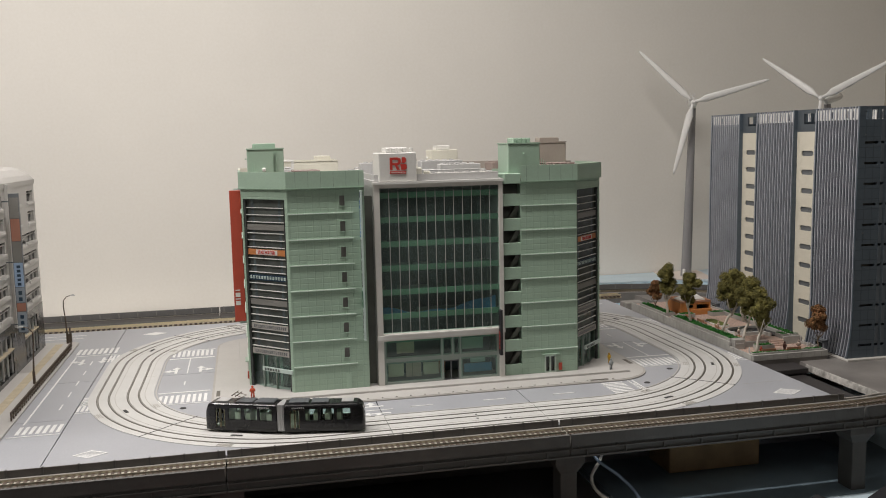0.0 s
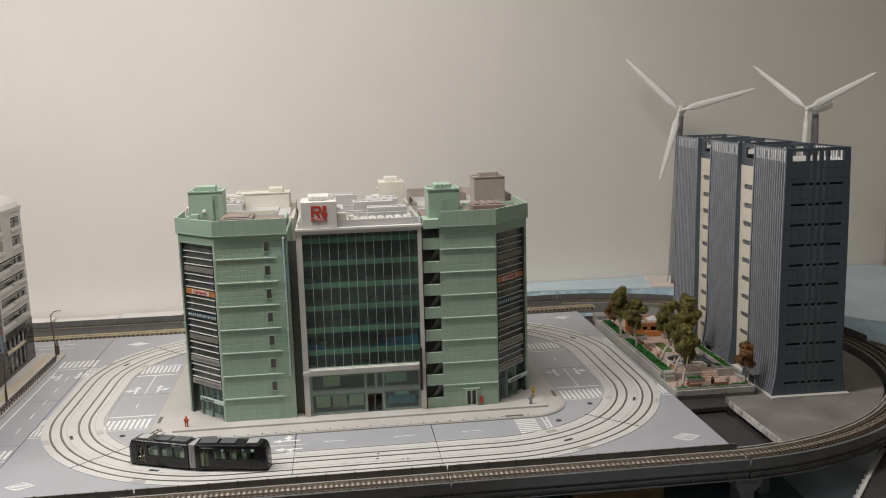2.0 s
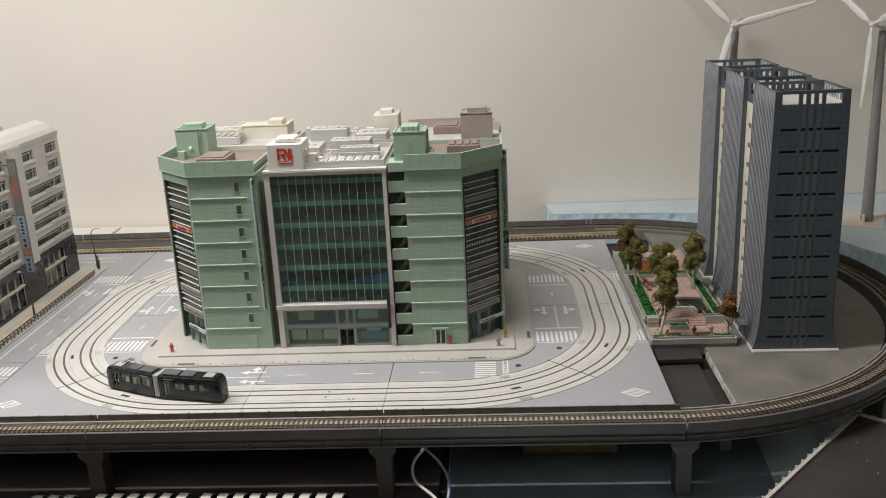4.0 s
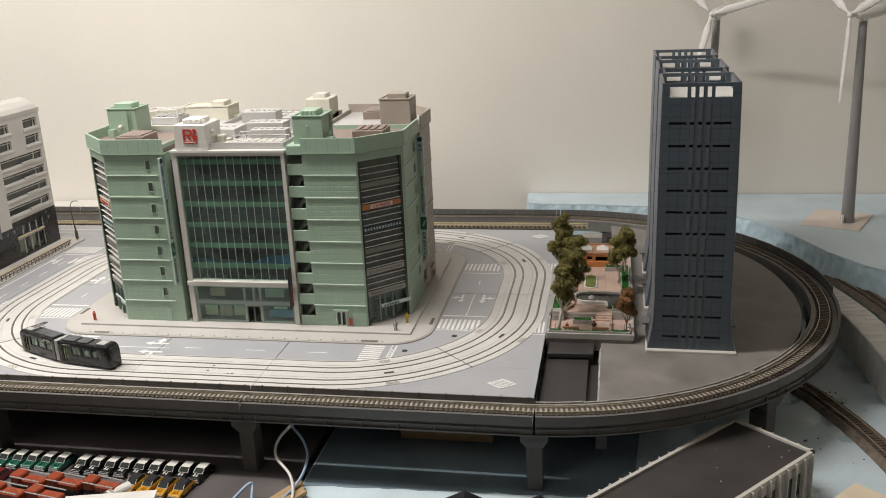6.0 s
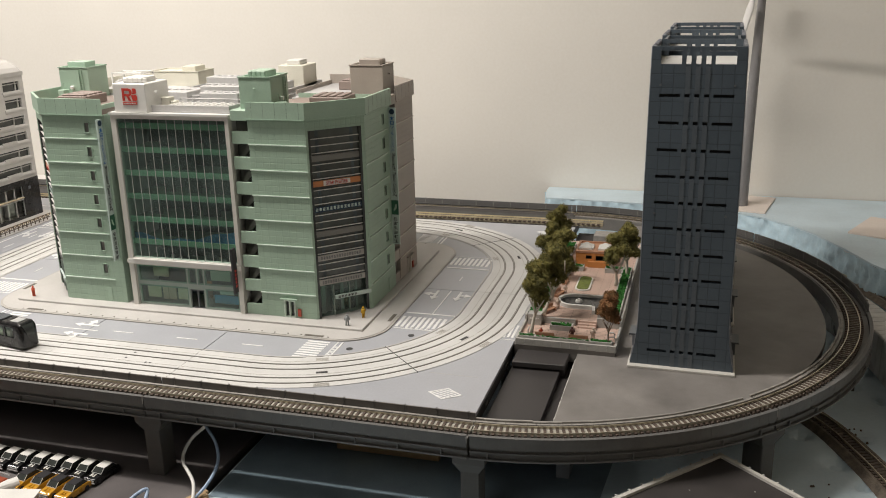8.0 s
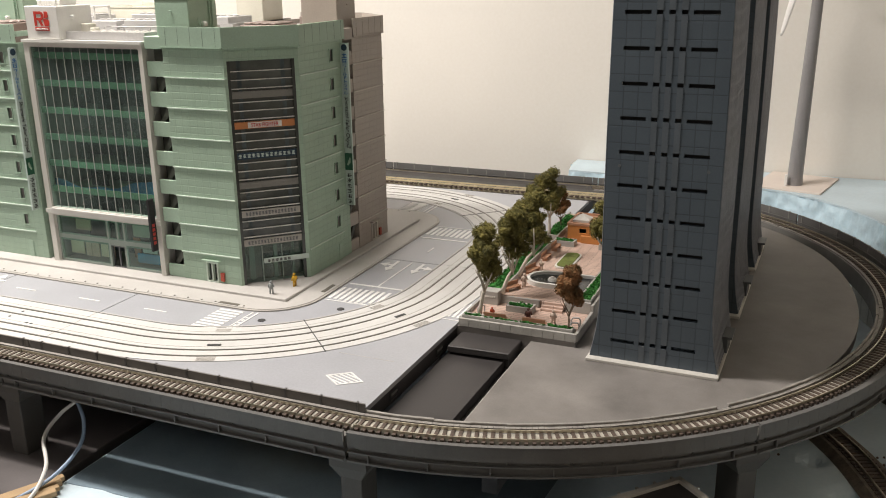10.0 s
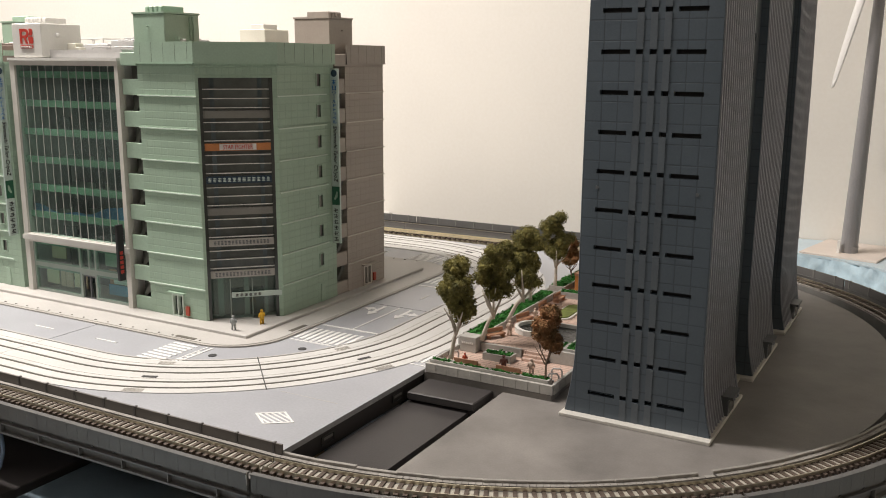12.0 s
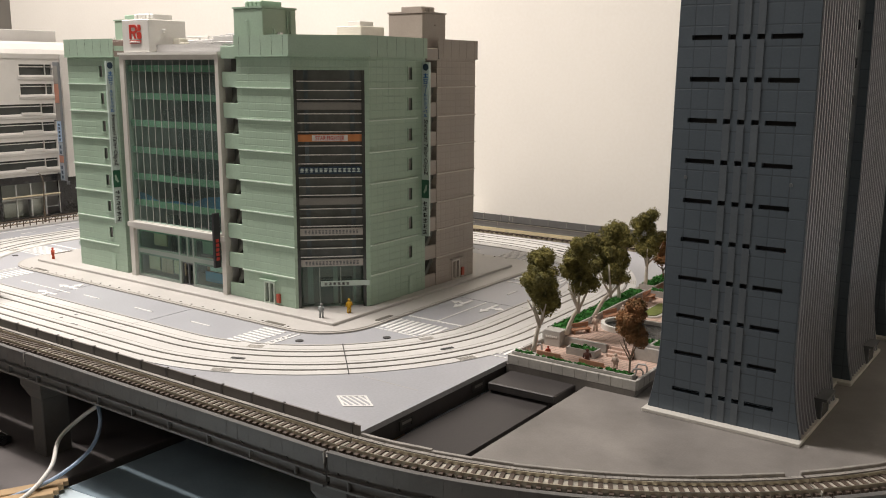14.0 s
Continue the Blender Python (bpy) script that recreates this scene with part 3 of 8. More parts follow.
solid_thing("park_support", bm, M_BLACKBOARD, "black foam block under the park", "block", kind="structure")

# ---- the elevated railway ----
def viaduct_line(x0, x1, y):
    n = max(1, int(abs(x1 - x0) / 0.4))
    return [(x0 + (x1 - x0) * k / n, y) for k in range(n + 1)]


def arc_line(a0, a1, step=3.0):
    n = max(2, int(abs(a1 - a0) / step))
    return [(CX + RV * math.cos(radians(a0 + (a1 - a0) * k / n)), CY + RV * math.sin(radians(a0 + (a1 - a0) * k / n))) for k in range(n + 1)]


def along(line, step, start=0.0):
    """Points and headings at equal steps along a line."""
    out, want, gone = [], start, 0.0
    for (ax, ay), (bx, by) in zip(line, line[1:]):
        d = math.hypot(bx - ax, by - ay)
        while want <= gone + d:
            k = (want - gone) / d
            out.append((ax + (bx - ax) * k, ay + (by - ay) * k, math.atan2(by - ay, bx - ax)))
            want += step
        gone += d
    return out


SLEEPER = bmesh.new()
box(SLEEPER, -0.0098, 0.0098, -0.072, 0.072, -0.029, -0.008)
SLEEPER = mesh_of("sleeper", SLEEPER, M_SLEEPER)


def viaduct(line, barrier_side, single_sleepers, label, tall_inner=False):
    """A concrete deck with track; the line runs with the outer side to its right."""
    v = thing("viaduct_section", label=label, category="railway viaduct", group="viaduct sections")
    bm = bmesh.new()
    sweep(bm, line, [(-0.118, -0.03), (0.112, -0.03), (0.112, -0.09), (0.07, -0.155), (-0.118, -0.155)])
    part("deck", bm, M_VIADUCT, v)
    bm = bmesh.new()
    sweep(bm, line, [(-0.046, -0.03), (0.046, -0.03), (0.042, -0.014), (-0.042, -0.014)])
    part("ballast", bm, M_BALLAST, v, "pale speckled track slab")
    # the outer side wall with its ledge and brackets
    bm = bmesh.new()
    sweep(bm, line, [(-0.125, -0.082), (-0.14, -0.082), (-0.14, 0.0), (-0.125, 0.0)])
    part("side_wall", bm, M_VIADUCT_SHADE, v)
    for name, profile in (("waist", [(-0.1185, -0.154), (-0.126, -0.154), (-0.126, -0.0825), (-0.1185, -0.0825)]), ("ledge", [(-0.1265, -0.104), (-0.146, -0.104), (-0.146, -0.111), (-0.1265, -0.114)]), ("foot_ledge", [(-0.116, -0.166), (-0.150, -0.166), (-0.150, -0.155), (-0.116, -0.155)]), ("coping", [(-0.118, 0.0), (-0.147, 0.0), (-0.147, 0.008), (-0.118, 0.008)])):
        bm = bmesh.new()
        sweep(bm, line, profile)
        part(name, bm, M_VIADUCT_SHADE, v)
    for x, y, h in along(line, 0.155, 0.05):
        bm = bmesh.new()
        tri = [[bm.verts.new((e, b, c)) for b, c in ((-0.126, -0.084), (-0.1415, -0.084), (-0.126, -0.104))] for e in (-0.004, 0.004)]
        for i in range(3):
            j = (i + 1) % 3
            bm.faces.new((tri[0][i], tri[0][j], tri[1][j], tri[1][i]))
        bm.faces.new(tri[0])
        bm.faces.new(tri[1][::-1])
        bmesh.ops.transform(bm, matrix=Matrix.Translation((x, y, 0)) @ Matrix.Rotation(h, 4, "Z"), verts=bm.verts)
        part("bracket", bm, M_VIADUCT_SHADE, v)
    for x, y, h in along(line, 0.31, 0.12):
        bm = bmesh.new()
        box(bm, -0.003, 0.003, -0.148, -0.126, -0.1555, -0.111)
        bmesh.ops.transform(bm, matrix=Matrix.Translation((x, y, 0)) @ Matrix.Rotation(h, 4, "Z"), verts=bm.verts)
        part("upright", bm, M_VIADUCT_SHADE, v)
    for x, y, h in along(line, 0.0775, 0.03):
        bm = bmesh.new()
        box(bm, -0.0018, 0.0018, -0.1409, -0.1395, -0.080, -0.002)
        bmesh.ops.transform(bm, matrix=Matrix.Translation((x, y, 0)) @ Matrix.Rotation(h, 4, "Z"), verts=bm.verts)
        part("panel_rib", bm, M_VIADUCT_SHADE, v)
    bm = bmesh.new()
    sweep(bm, line, [(0.112, -0.155), (0.124, -0.155), (0.124, -0.012), (0.112, -0.012)])
    part("inner_wall", bm, M_VIADUCT, v)
    # cable trough of short lids along the inner edge
    bm = bmesh.new()
    for x, y, h in along(line, 0.031, 0.012):
        box(bm, -0.0145, 0.0145, 0.084, 0.108, -0.031, -0.006, Matrix.Translation((x, y, 0)) @ Matrix.Rotation(h, 4, "Z"))
    tagged(part("cable_trough", bm, M_TROUGH, v, "pale trough lids beside the track"), kind="stuff")
    # pale torn sliver of plastic at the joint of two sections
    bm = bmesh.new()
    (xa, ya), (xb, yb) = line[-1], line[-2]
    h = math.atan2(ya - yb, xa - xb)
    rng = random.Random(int(abs(xa) * 100))
    tip = [(0.004 + rng.uniform(-0.003, 0.002), 0.01 - 0.008 * k) for k in range(9)]
    ring = [[bm.verts.new((a, q, z)) for a in (-0.006 + 0.0006 * k, e)] for q in (-0.1395, -0.1425) for k, (e, z) in enumerate(tip)]
    for k in range(8):
        bm.faces.new((ring[9 + k][0], ring[9 + k][1], ring[10 + k][1], ring[10 + k][0]))
        bm.faces.new((ring[k][1], ring[9 + k][1], ring[10 + k][1], ring[k + 1][1]))
    bmesh.ops.transform(bm, matrix=Matrix.Translation((xa, ya, 0)) @ Matrix.Rotation(h, 4, "Z"), verts=bm.verts)
    part("joint_sliver", bm, M_TORN, v, "pale torn plastic at the joint")
    if not barrier_side:
        # uneven coping stones along the inner rim of the curve
        rng = random.Random(int(abs(line[0][0]) * 100) + 3)
        for x, y, h in along(line, 0.205, 0.1):
            bm = bmesh.new()
            z = -0.006 + rng.uniform(-0.003, 0.003)
            box(bm, -0.0995, 0.0995, 0.1115 + rng.uniform(-0.002, 0.001), 0.128 + rng.uniform(-0.003, 0.003), -0.0118, z + 0.012, Matrix.Translation((x, y, 0)) @ Matrix.Rotation(h, 4, "Z"))
            part("coping_stone", bm, M_TROUGH, v, bevel=0.002)
    if barrier_side:
        s = barrier_side
        bm = bmesh.new()
        top = 0.045 if s > 0 else 0.072
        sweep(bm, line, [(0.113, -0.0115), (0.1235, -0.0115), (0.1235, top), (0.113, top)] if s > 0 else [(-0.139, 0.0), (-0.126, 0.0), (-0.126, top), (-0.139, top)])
        part("noise_barrier", bm, M_BARRIER if s > 0 else M_VIADUCT_SHADE, v)
        for x, y, h in along(line, 0.232, 0.1):
            bm = bmesh.new()
            box(bm, -0.006, 0.006, s * (0.118 if s > 0 else 0.132) - 0.01, s * (0.118 if s > 0 else 0.132) + 0.01, -0.011, top + 0.004)
            bmesh.ops.transform(bm, matrix=Matrix.Translation((x, y, 0)) @ Matrix.Rotation(h, 4, "Z"), verts=bm.verts)
            part("post", bm, M_VIADUCT if s < 0 else M_VIADUCT_SHADE, v)
    if barrier_side < 0 and tall_inner:
        for name, profile in (("inner_barrier", [(0.113, -0.0115), (0.1235, -0.0115), (0.1235, 0.026), (0.113, 0.026)]), ("coping", [(0.110, 0.0262), (0.1265, 0.0262), (0.1265, 0.032), (0.110, 0.032)])):
            bm = bmesh.new()
            sweep(bm, line, profile)
            part(name, bm, M_BARRIER, v)
    for o in (-0.047, 0.047):
        bm = bmesh.new()
        sweep(bm, line, [(o - 0.0032, -0.01), (o + 0.0032, -0.01), (o + 0.0032, 0.006), (o - 0.0032, 0.006)])
        part("rail", bm, M_RAIL, v)
    # sleepers, each with its rail clips
    spots = along(line, 0.0425, 0.02)
    if single_sleepers:
        for x, y, h in spots:
            s = new("sleeper", SLEEPER)
            s.parent, s.matrix_basis = v, pose(x * U, y * U, 0, 0, 0, math.degrees(h))
    else:
        bm = bmesh.new()
        for x, y, h in spots:
            box(bm, -0.0098, 0.0098, -0.078, 0.078, -0.022, -0.008, Matrix.Translation((x, y, 0)) @ Matrix.Rotation(h, 4, "Z"))
        tagged(part("sleeper", bm, M_SLEEPER, v), kind="stuff")
    return v


YF, YB = CY - RV, CY + RV
for k in range(4):
    x1 = 0.02 - 2.48 * k - 0.006
    viaduct(viaduct_line(x1 - 2.468, x1, YF), 1, k < 2, "grey concrete viaduct section with single track and dark barrier wall")
    viaduct(viaduct_line(CX - 0.06 - 2.48 * k, CX - 0.06 - 2.48 * k - 2.468, YB), -1, False, "grey concrete viaduct section with single track before the wall", True)
viaduct(viaduct_line(CX, CX - 0.054, YB), -1, False, "short grey viaduct section joining the curve", True)
for k in range(4):
    viaduct(arc_line(-87.5 if k == 0 else -90 + 45 * k + 0.1, -45 + 45 * k - 0.1), -1 if k > 1 else 0, k < 2, "curved grey concrete viaduct section with single track")


def pier():
    p = thing("viaduct_pier", label="grey concrete pier carrying the viaduct on the foam", category="pier", group="viaduct piers")
    bm = bmesh.new()
    low = [bm.verts.new((x, y, -0.30)) for x, y in ((-0.066, -0.091), (0.066, -0.091), (0.066, 0.091), (-0.066, 0.091))]
    mid = [bm.verts.new((x, y, -0.225)) for x, y in ((-0.112, -0.12), (0.112, -0.12), (0.112, 0.12), (-0.112, 0.12))]
    top = [bm.verts.new((x, y, -0.167)) for x, y in ((-0.112, -0.12), (0.112, -0.12), (0.112, 0.12), (-0.112, 0.12))]
    for a, b in ((low, mid), (mid, top)):
        for k in range(4):
            bm.faces.new((a[k], a[(k + 1) % 4], b[(k + 1) % 4], b[k]))
    bm.faces.new(low[::-1])
    bm.faces.new(top)
    part("cap", bm, M_PIER_SHADE, p, "flaring pier cap")
    bm = bmesh.new()
    box(bm, -0.065, 0.065, -0.09, 0.09, -0.76, -0.295)
    part("column", bm, M_PIER_SHADE, p, bevel=0.006)
    return p


spots = [(0.02 - 2.48 * k, YF, 0) for k in range(5)] + [(CX - 0.2 - 2.48 * k, YB, 0) for k in range(5)]
spots += [(CX + RV * math.cos(radians(a)), CY + RV * math.sin(radians(a)), a + 90) for a in (-45, 0, 45, 76)]
first = pier()
first.matrix_basis = at(*spots[0][:2], 0, 0)
for x, y, a in spots[1:]:
    copy_thing(first, at(x, y, 0, a))


# ---- lower tracks on the foam ----
def ground_track(line, z, label):
    g = thing("ground_track", label=label, category="railway track", group="lower tracks")
    bm = bmesh.new()
    sweep(bm, line, [(-0.15, z - 0.06), (0.15, z - 0.06), (0.1, z - 0.016), (-0.1, z - 0.016)])
    part("ballast", bm, M_BALLAST_DARK, g, "dark brown ballast bed")
    for o in (-0.047, 0.047):
        bm = bmesh.new()
        sweep(bm, line, [(o - 0.004, z - 0.01), (o + 0.004, z - 0.01), (o + 0.004, z + 0.006), (o - 0.004, z + 0.006)])
        part("rail", bm, M_STEEL, g)
    bm = bmesh.new()
    for x, y, h in along(line, 0.0425, 0.02):
        box(bm, -0.013, 0.013, -0.078, 0.078, z - 0.02, z - 0.008, Matrix.Translation((x, y, 0)) @ Matrix.Rotation(h, 4, "Z"))
    tagged(part("sleeper", bm, M_SLEEPER, g), kind="stuff")
    return g


def bend(pts, n=14):
    """A smooth line through a few points."""
    out = []
    for i in range(len(pts) - 1):
        p0, p1, p2, p3 = (Vector(pts[min(max(j, 0), len(pts) - 1)]) for j in (i - 1, i, i + 1, i + 2))
        for k in range(n):
            t = k / n
            out.append(tuple(0.5 * (2 * p1 + (p2 - p0) * t + (2 * p0 - 5 * p1 + 4 * p2 - p3) * t * t + (3 * p1 - p0 - 3 * p2 + p3) * t**3)))
    return out + [tuple(pts[-1])]


ground_track(bend([(1.5, 2.9), (2.1, 2.4), (2.5, 1.85), (2.72, 1.38), (2.9, 0.86), (3.05, 0.2), (3.12, -0.6)]), -0.64, "dark single track curving over the blue foam")
ground_track(bend([(2.6, 5.15), (2.9, 4.75), (3.12, 4.4), (3.3, 4.0), (3.46, 3.5), (3.6, 2.9), (3.68, 2.2), (3.7, 1.4)]), -0.26, "single track on a ledge outside the viaduct curve")
ledge = thing("track_ledge", label="grey concrete ledge of pale blocks beside the outer track", category="retaining wall")
mid = bend([(2.72, 4.6), (2.98, 4.0), (3.15, 3.45), (3.28, 2.9), (3.36, 2.2), (3.4, 1.4)], 5)
for a, b in zip(mid, mid[1:]):
    bm = bmesh.new()
    sweep(bm, [a, b], [(-0.2, -0.7), (0.12, -0.7), (0.12, -0.3), (-0.2, -0.3)])
    part("block", bm, M_PALEBLOCK, ledge, bevel=0.01)

# ---- tram road plates ----
# plain brass track lying between the road plates and the back viaduct
back_track = thing("plain_track", 0, 0, 0, 0, "plain brass-railed model track on dark sleepers behind the road plates", "railway track")
run = [(-8.3 + 8.6 * k / 12, 5.055 + 0.13 * k / 12) for k in range(13)]
bm = bmesh.new()
sweep(bm, run, [(-0.062, -0.031), (0.062, -0.031), (0.058, -0.004), (-0.058, -0.004)])
part("track_bed", bm, shade("straw_track_bed", (0.46, 0.40, 0.29), 0.7, vary=0.25, scale=150, bump=0.3), back_track, "straw-coloured bed between the rails")
for o in (-0.047, 0.047):
    bm = bmesh.new()
    sweep(bm, run, [(o - 0.0055, 0.008), (o + 0.0055, 0.008), (o + 0.0045, 0.026), (o - 0.0045, 0.026)])
    part("rail", bm, M_BRASS, back_track, "bright brass rail")
bm = bmesh.new()
for x, y, h in along(run, 0.06, 0.03):
    box(bm, -0.016, 0.016, -0.086, 0.086, -0.008, 0.009, Matrix.Translation((x, y, 0)) @ Matrix.Rotation(h, 4, "Z"))
tagged(part("sleeper", bm, M_SLEEPER, back_track), kind="stuff")
bm = bmesh.new()
box(bm, 0.235, 0.50, 4.80, 5.02, -0.17, -0.045)
solid_thing("board_end", bm, M_TROUGH, "pale grey end block under the plain track", "block", bevel=0.006)

W, D = 6.20, 4.96
PLATES = []


def plate(x0, x1, y0, y1, label):
    p = thing("road_plate", label=label, category="road plate", group="road plates", kind="structure")
    bm = bmesh.new()
    g = 0.004
    box(bm, x0 + g, x1 - g, y0 + g, y1 - g, -0.03, 0.0)
    part("slab", bm, M_ROAD, p)
    PLATES.append((p, x0, x1, y0, y1))
    return p


for x0, x1 in ((-2.48, 0), (-3.72, -2.48), (-W, -3.72)):
    for y0, y1 in ((0, 2.48), (2.48, D)):
        plate(x0, x1, y0, y1, "grey printed road plate with tram tracks set in pale concrete")
for y0, y1 in ((0, 1.24), (1.24, 2.48), (2.48, 3.72), (3.72, D)):
    plate(-8.3, -W, y0, y1, "grey printed road plate with a lane beside the offices")


def on_plate(x, y):
    for p, x0, x1, y0, y1 in PLATES:
        if x0 <= x <= x1 and y0 <= y <= y1:
            return p
    return PLATES[0][0]


RC = 1.97
CORNERS = ((-RC, RC, -90), (-RC, D - RC, 0), (-W + RC, D - RC, 90), (-W + RC, RC, 180))


def loop_band(name, r0, r1, z0, z1, mat, n=30):
    """A band of the tram loop: four quarter bends and the straights between them, plate by plate."""
    for cx, cy, a in CORNERS:
        bm = bmesh.new()
        sector(bm, cx, cy, r0, r1, a, a + 90, z0, z1, n)
        part(name, bm, mat, on_plate(cx, cy))
    for y, s in ((RC, -1), (D - RC, 1)):
        for x0, x1 in ((-W + RC, -3.722), (-3.718, -2.482), (-2.478, -RC)):
            bm = bmesh.new()
            box(bm, x0, x1, min(y + s * r0, y + s * r1), max(y + s * r0, y + s * r1), z0, z1)
            part(name, bm, mat, on_plate((x0 + x1) / 2, y + s * r0 * 0.99))
    for x, s in ((-RC, 1), (-W + RC, -1)):
        for y0, y1 in ((RC, 2.478), (2.482, D - RC)):
            bm = bmesh.new()
            box(bm, min(x + s * r0, x + s * r1), max(x + s * r0, x + s * r1), y0, y1, z0, z1)
            part(name, bm, mat, on_plate(x + s * 0.5, (y0 + y1) / 2))


loop_band("track_concrete", 1.375, 1.925, -0.002, 0.005, M_TRACKBED)
loop_band("edge_kerb", 1.350, 1.363, -0.002, 0.006, M_WALKWAY)
for r in (1.55, 1.80):
    for s in (-0.047, 0.047):
        loop_band("rail_groove", r + s - 0.0095, r + s + 0.0095, 0.0, 0.0065, M_GROOVE)
        loop_band("tram_rail", r + s - 0.0045, r + s + 0.003, 0.0, 0.009, M_TRAMRAIL)
    loop_band("slab_joint", r - 0.10, r - 0.096, 0.0, 0.006, M_KERB)
# joints between the plates across the bends, and the slots of the track
for cx, cy, a in CORNERS:
    m = Matrix.Translation((cx, cy, 0)) @ Matrix.Rotation(radians(a + 45), 4, "Z")
    bm = bmesh.new()
    box(bm, 1.35, 1.93, -0.003, 0.003, 0.0, 0.0075, m)
    part("plate_joint", bm, M_SEAM, on_plate(cx, cy))
    for off in (-22.5, 22.5):
        m = Matrix.Translation((cx, cy, 0)) @ Matrix.Rotation(radians(a + 45 + off), 4, "Z")
        bm = bmesh.new()
        box(bm, 1.662, 1.688, -0.045, 0.045, 0.0, 0.0085, m)
        part("track_slot", bm, M_SEAM, on_plate(cx, cy))
        bm = bmesh.new()
        for k in range(4):
            box(bm, 1.40 + 0.016 * k, 1.408 + 0.016 * k, -0.05, 0.05, 0.0, 0.007, m)
            box(bm, 1.87 + 0.014 * k, 1.877 + 0.014 * k, -0.06, 0.06, 0.0, 0.007, m)
        part("drain_grille", bm, M_KERB, on_plate(cx, cy))


def mark(name, bm, x, y, mat=None):
    return part(name, bm, mat or M_MARK, on_plate(x, y))


def bar(x0, x1, y0, y1, z=0.0035, name="lane_mark", mat=None):
    bm = bmesh.new()
    box(bm, x0, x1, y0, y1, 0.0, z)
    mark(name, bm, (x0 + x1) / 2, (y0 + y1) / 2, mat)


def zebra_x(x0, x1, y0, y1, n):
    """Bars that run along y, side by side along x."""
    step = (x1 - x0) / n
    for k in range(n):
        bm = bmesh.new()
        prism(bm, [(x0 + step * k, y0), (x0 + step * (k + 0.55), y0), (x0 + step * (k + 0.55) + 0.0, y1), (x0 + step * k + 0.0, y1)], 0.0, 0.0035)
        mark("crossing_bar", bm, x0 + step * k, (y0 + y1) / 2)


def zebra_y(x0, x1, y0, y1, n):
    step = (y1 - y0) / n
    for k in range(n):
        bar(x0, x1, y0 + step * k, y0 + step * (k + 0.55), name="crossing_bar")


def arrow(x, y, turn, mirror):
    """A lane arrow: a stem with a head towards the stop line and a branch with a head to one side."""
    m = Matrix.Translation((x, y, 0)) @ Matrix.Rotation(radians(turn), 4, "Z") @ Matrix.Diagonal((mirror, 1, 1, 1))
    bm = bmesh.new()
    v = prism(bm, [(-0.013, -0.06), (0.013, -0.06), (0.013, 0.12), (-0.013, 0.12)], 0.0, 0.0035)
    v += prism(bm, [(0.011, -0.002), (0.06, 0.008), (0.06, 0.034), (0.011, 0.03)], 0.0, 0.0034)
    v += prism(bm, [(0.055, -0.03), (0.125, 0.018), (0.055, 0.066)], 0.0, 0.0036)
    v += prism(bm, [(-0.042, -0.05), (0.0, -0.13), (0.042, -0.05)], 0.0, 0.0037)
    bmesh.ops.transform(bm, matrix=m, verts=v)
    mark("lane_arrow", bm, x, y)


def hatched_diamond(x, y, rx, ry, lines=True):
    """A diamond outline filled with slanting stripes."""
    left, low, right, far = Vector((x - rx, y)), Vector((x, y - ry)), Vector((x + rx, y)), Vector((x, y + ry))

    def spot(u, v):
        return tuple(left + (far - left) * u + (low - left) * v)

    bm = bmesh.new()
    if lines:
        t = 0.075
        for u0, u1, v0, v1 in ((0, 1, 0, t), (0, 1, 1 - t, 1), (0, t, t, 1 - t), (1 - t, 1, t, 1 - t)):
            prism(bm, [spot(u0, v0), spot(u0, v1), spot(u1, v1), spot(u1, v0)], 0.0, 0.0035)
        for k in range(7):
            c, w, lean = -0.36 + 0.205 * k, 0.085, 0.36
            ring = []
            for v in [j / 8 for j in range(9)]:
                ring.append((v, min(max(c + lean * v, 0), 1), min(max(c + w + lean * v, 0), 1)))
            for (va, a0, a1), (vb, b0, b1) in zip(ring, ring[1:]):
                if a1 > a0 and b1 > b0:
                    prism(bm, [spot(a0, va), spot(b0, vb), spot(b1, vb), spot(a1, va)], 0.0, 0.0033)
    else:
        prism(bm, [tuple(q) for q in (left, low, right, far)], 0.0, 0.0035)
    mark("hatched_diamond", bm, x, y)


for sx in (1, -1):
    mx = (lambda x: x) if sx > 0 else (lambda x: -W - x)

    def span(a, b):
        return (min(mx(a), mx(b)), max(mx(a), mx(b)))

    for near in (1, 0):
        my = (lambda y: y) if near else (lambda y: D - y)
        lo, hi = sorted((my(1.47), my(1.72)))
        zebra_x(*span(-1.09, -0.66), lo, hi, 9)
        a, b = sorted((my(1.80), my(1.825)))
        bar(*span(-1.09, -0.64), a, b, name="stop_line")
        a, b = sorted((my(1.43), my(1.442)))
        bar(*span(-1.09, -0.70), a, b)
        lo, hi = sorted((my(0.66), my(1.02)))
        if near == 1 or sx > 0:
            zebra_y(*span(-1.70, -1.50), lo, hi, 8)
            bar(*span(-1.44, -1.43), lo, hi)
            bar(*span(-1.40, -1.385), lo, hi)
        # short crossings beyond the outer track
        lo, hi = sorted((my(1.44), my(1.72)))
        zebra_x(*span(-0.12, -0.01), lo, hi, 3)
        a, b = sorted((my(1.39), my(1.40)))
        bar(*span(-0.14, -0.005), a, b)
    # lane marks of the side streets: the west one is laid the other way round
    my = (lambda y: y) if sx > 0 else (lambda y: D - y)
    for y0, y1 in ((1.825, 2.45), (2.76, 2.89)):
        bar(*span(-0.855, -0.843), *sorted((my(y0), my(y1))))
    arrow(mx(-0.97), my(2.32), 0 if sx > 0 else 180, -1)
    arrow(mx(-0.74), my(2.32), 0 if sx > 0 else 180, 1)
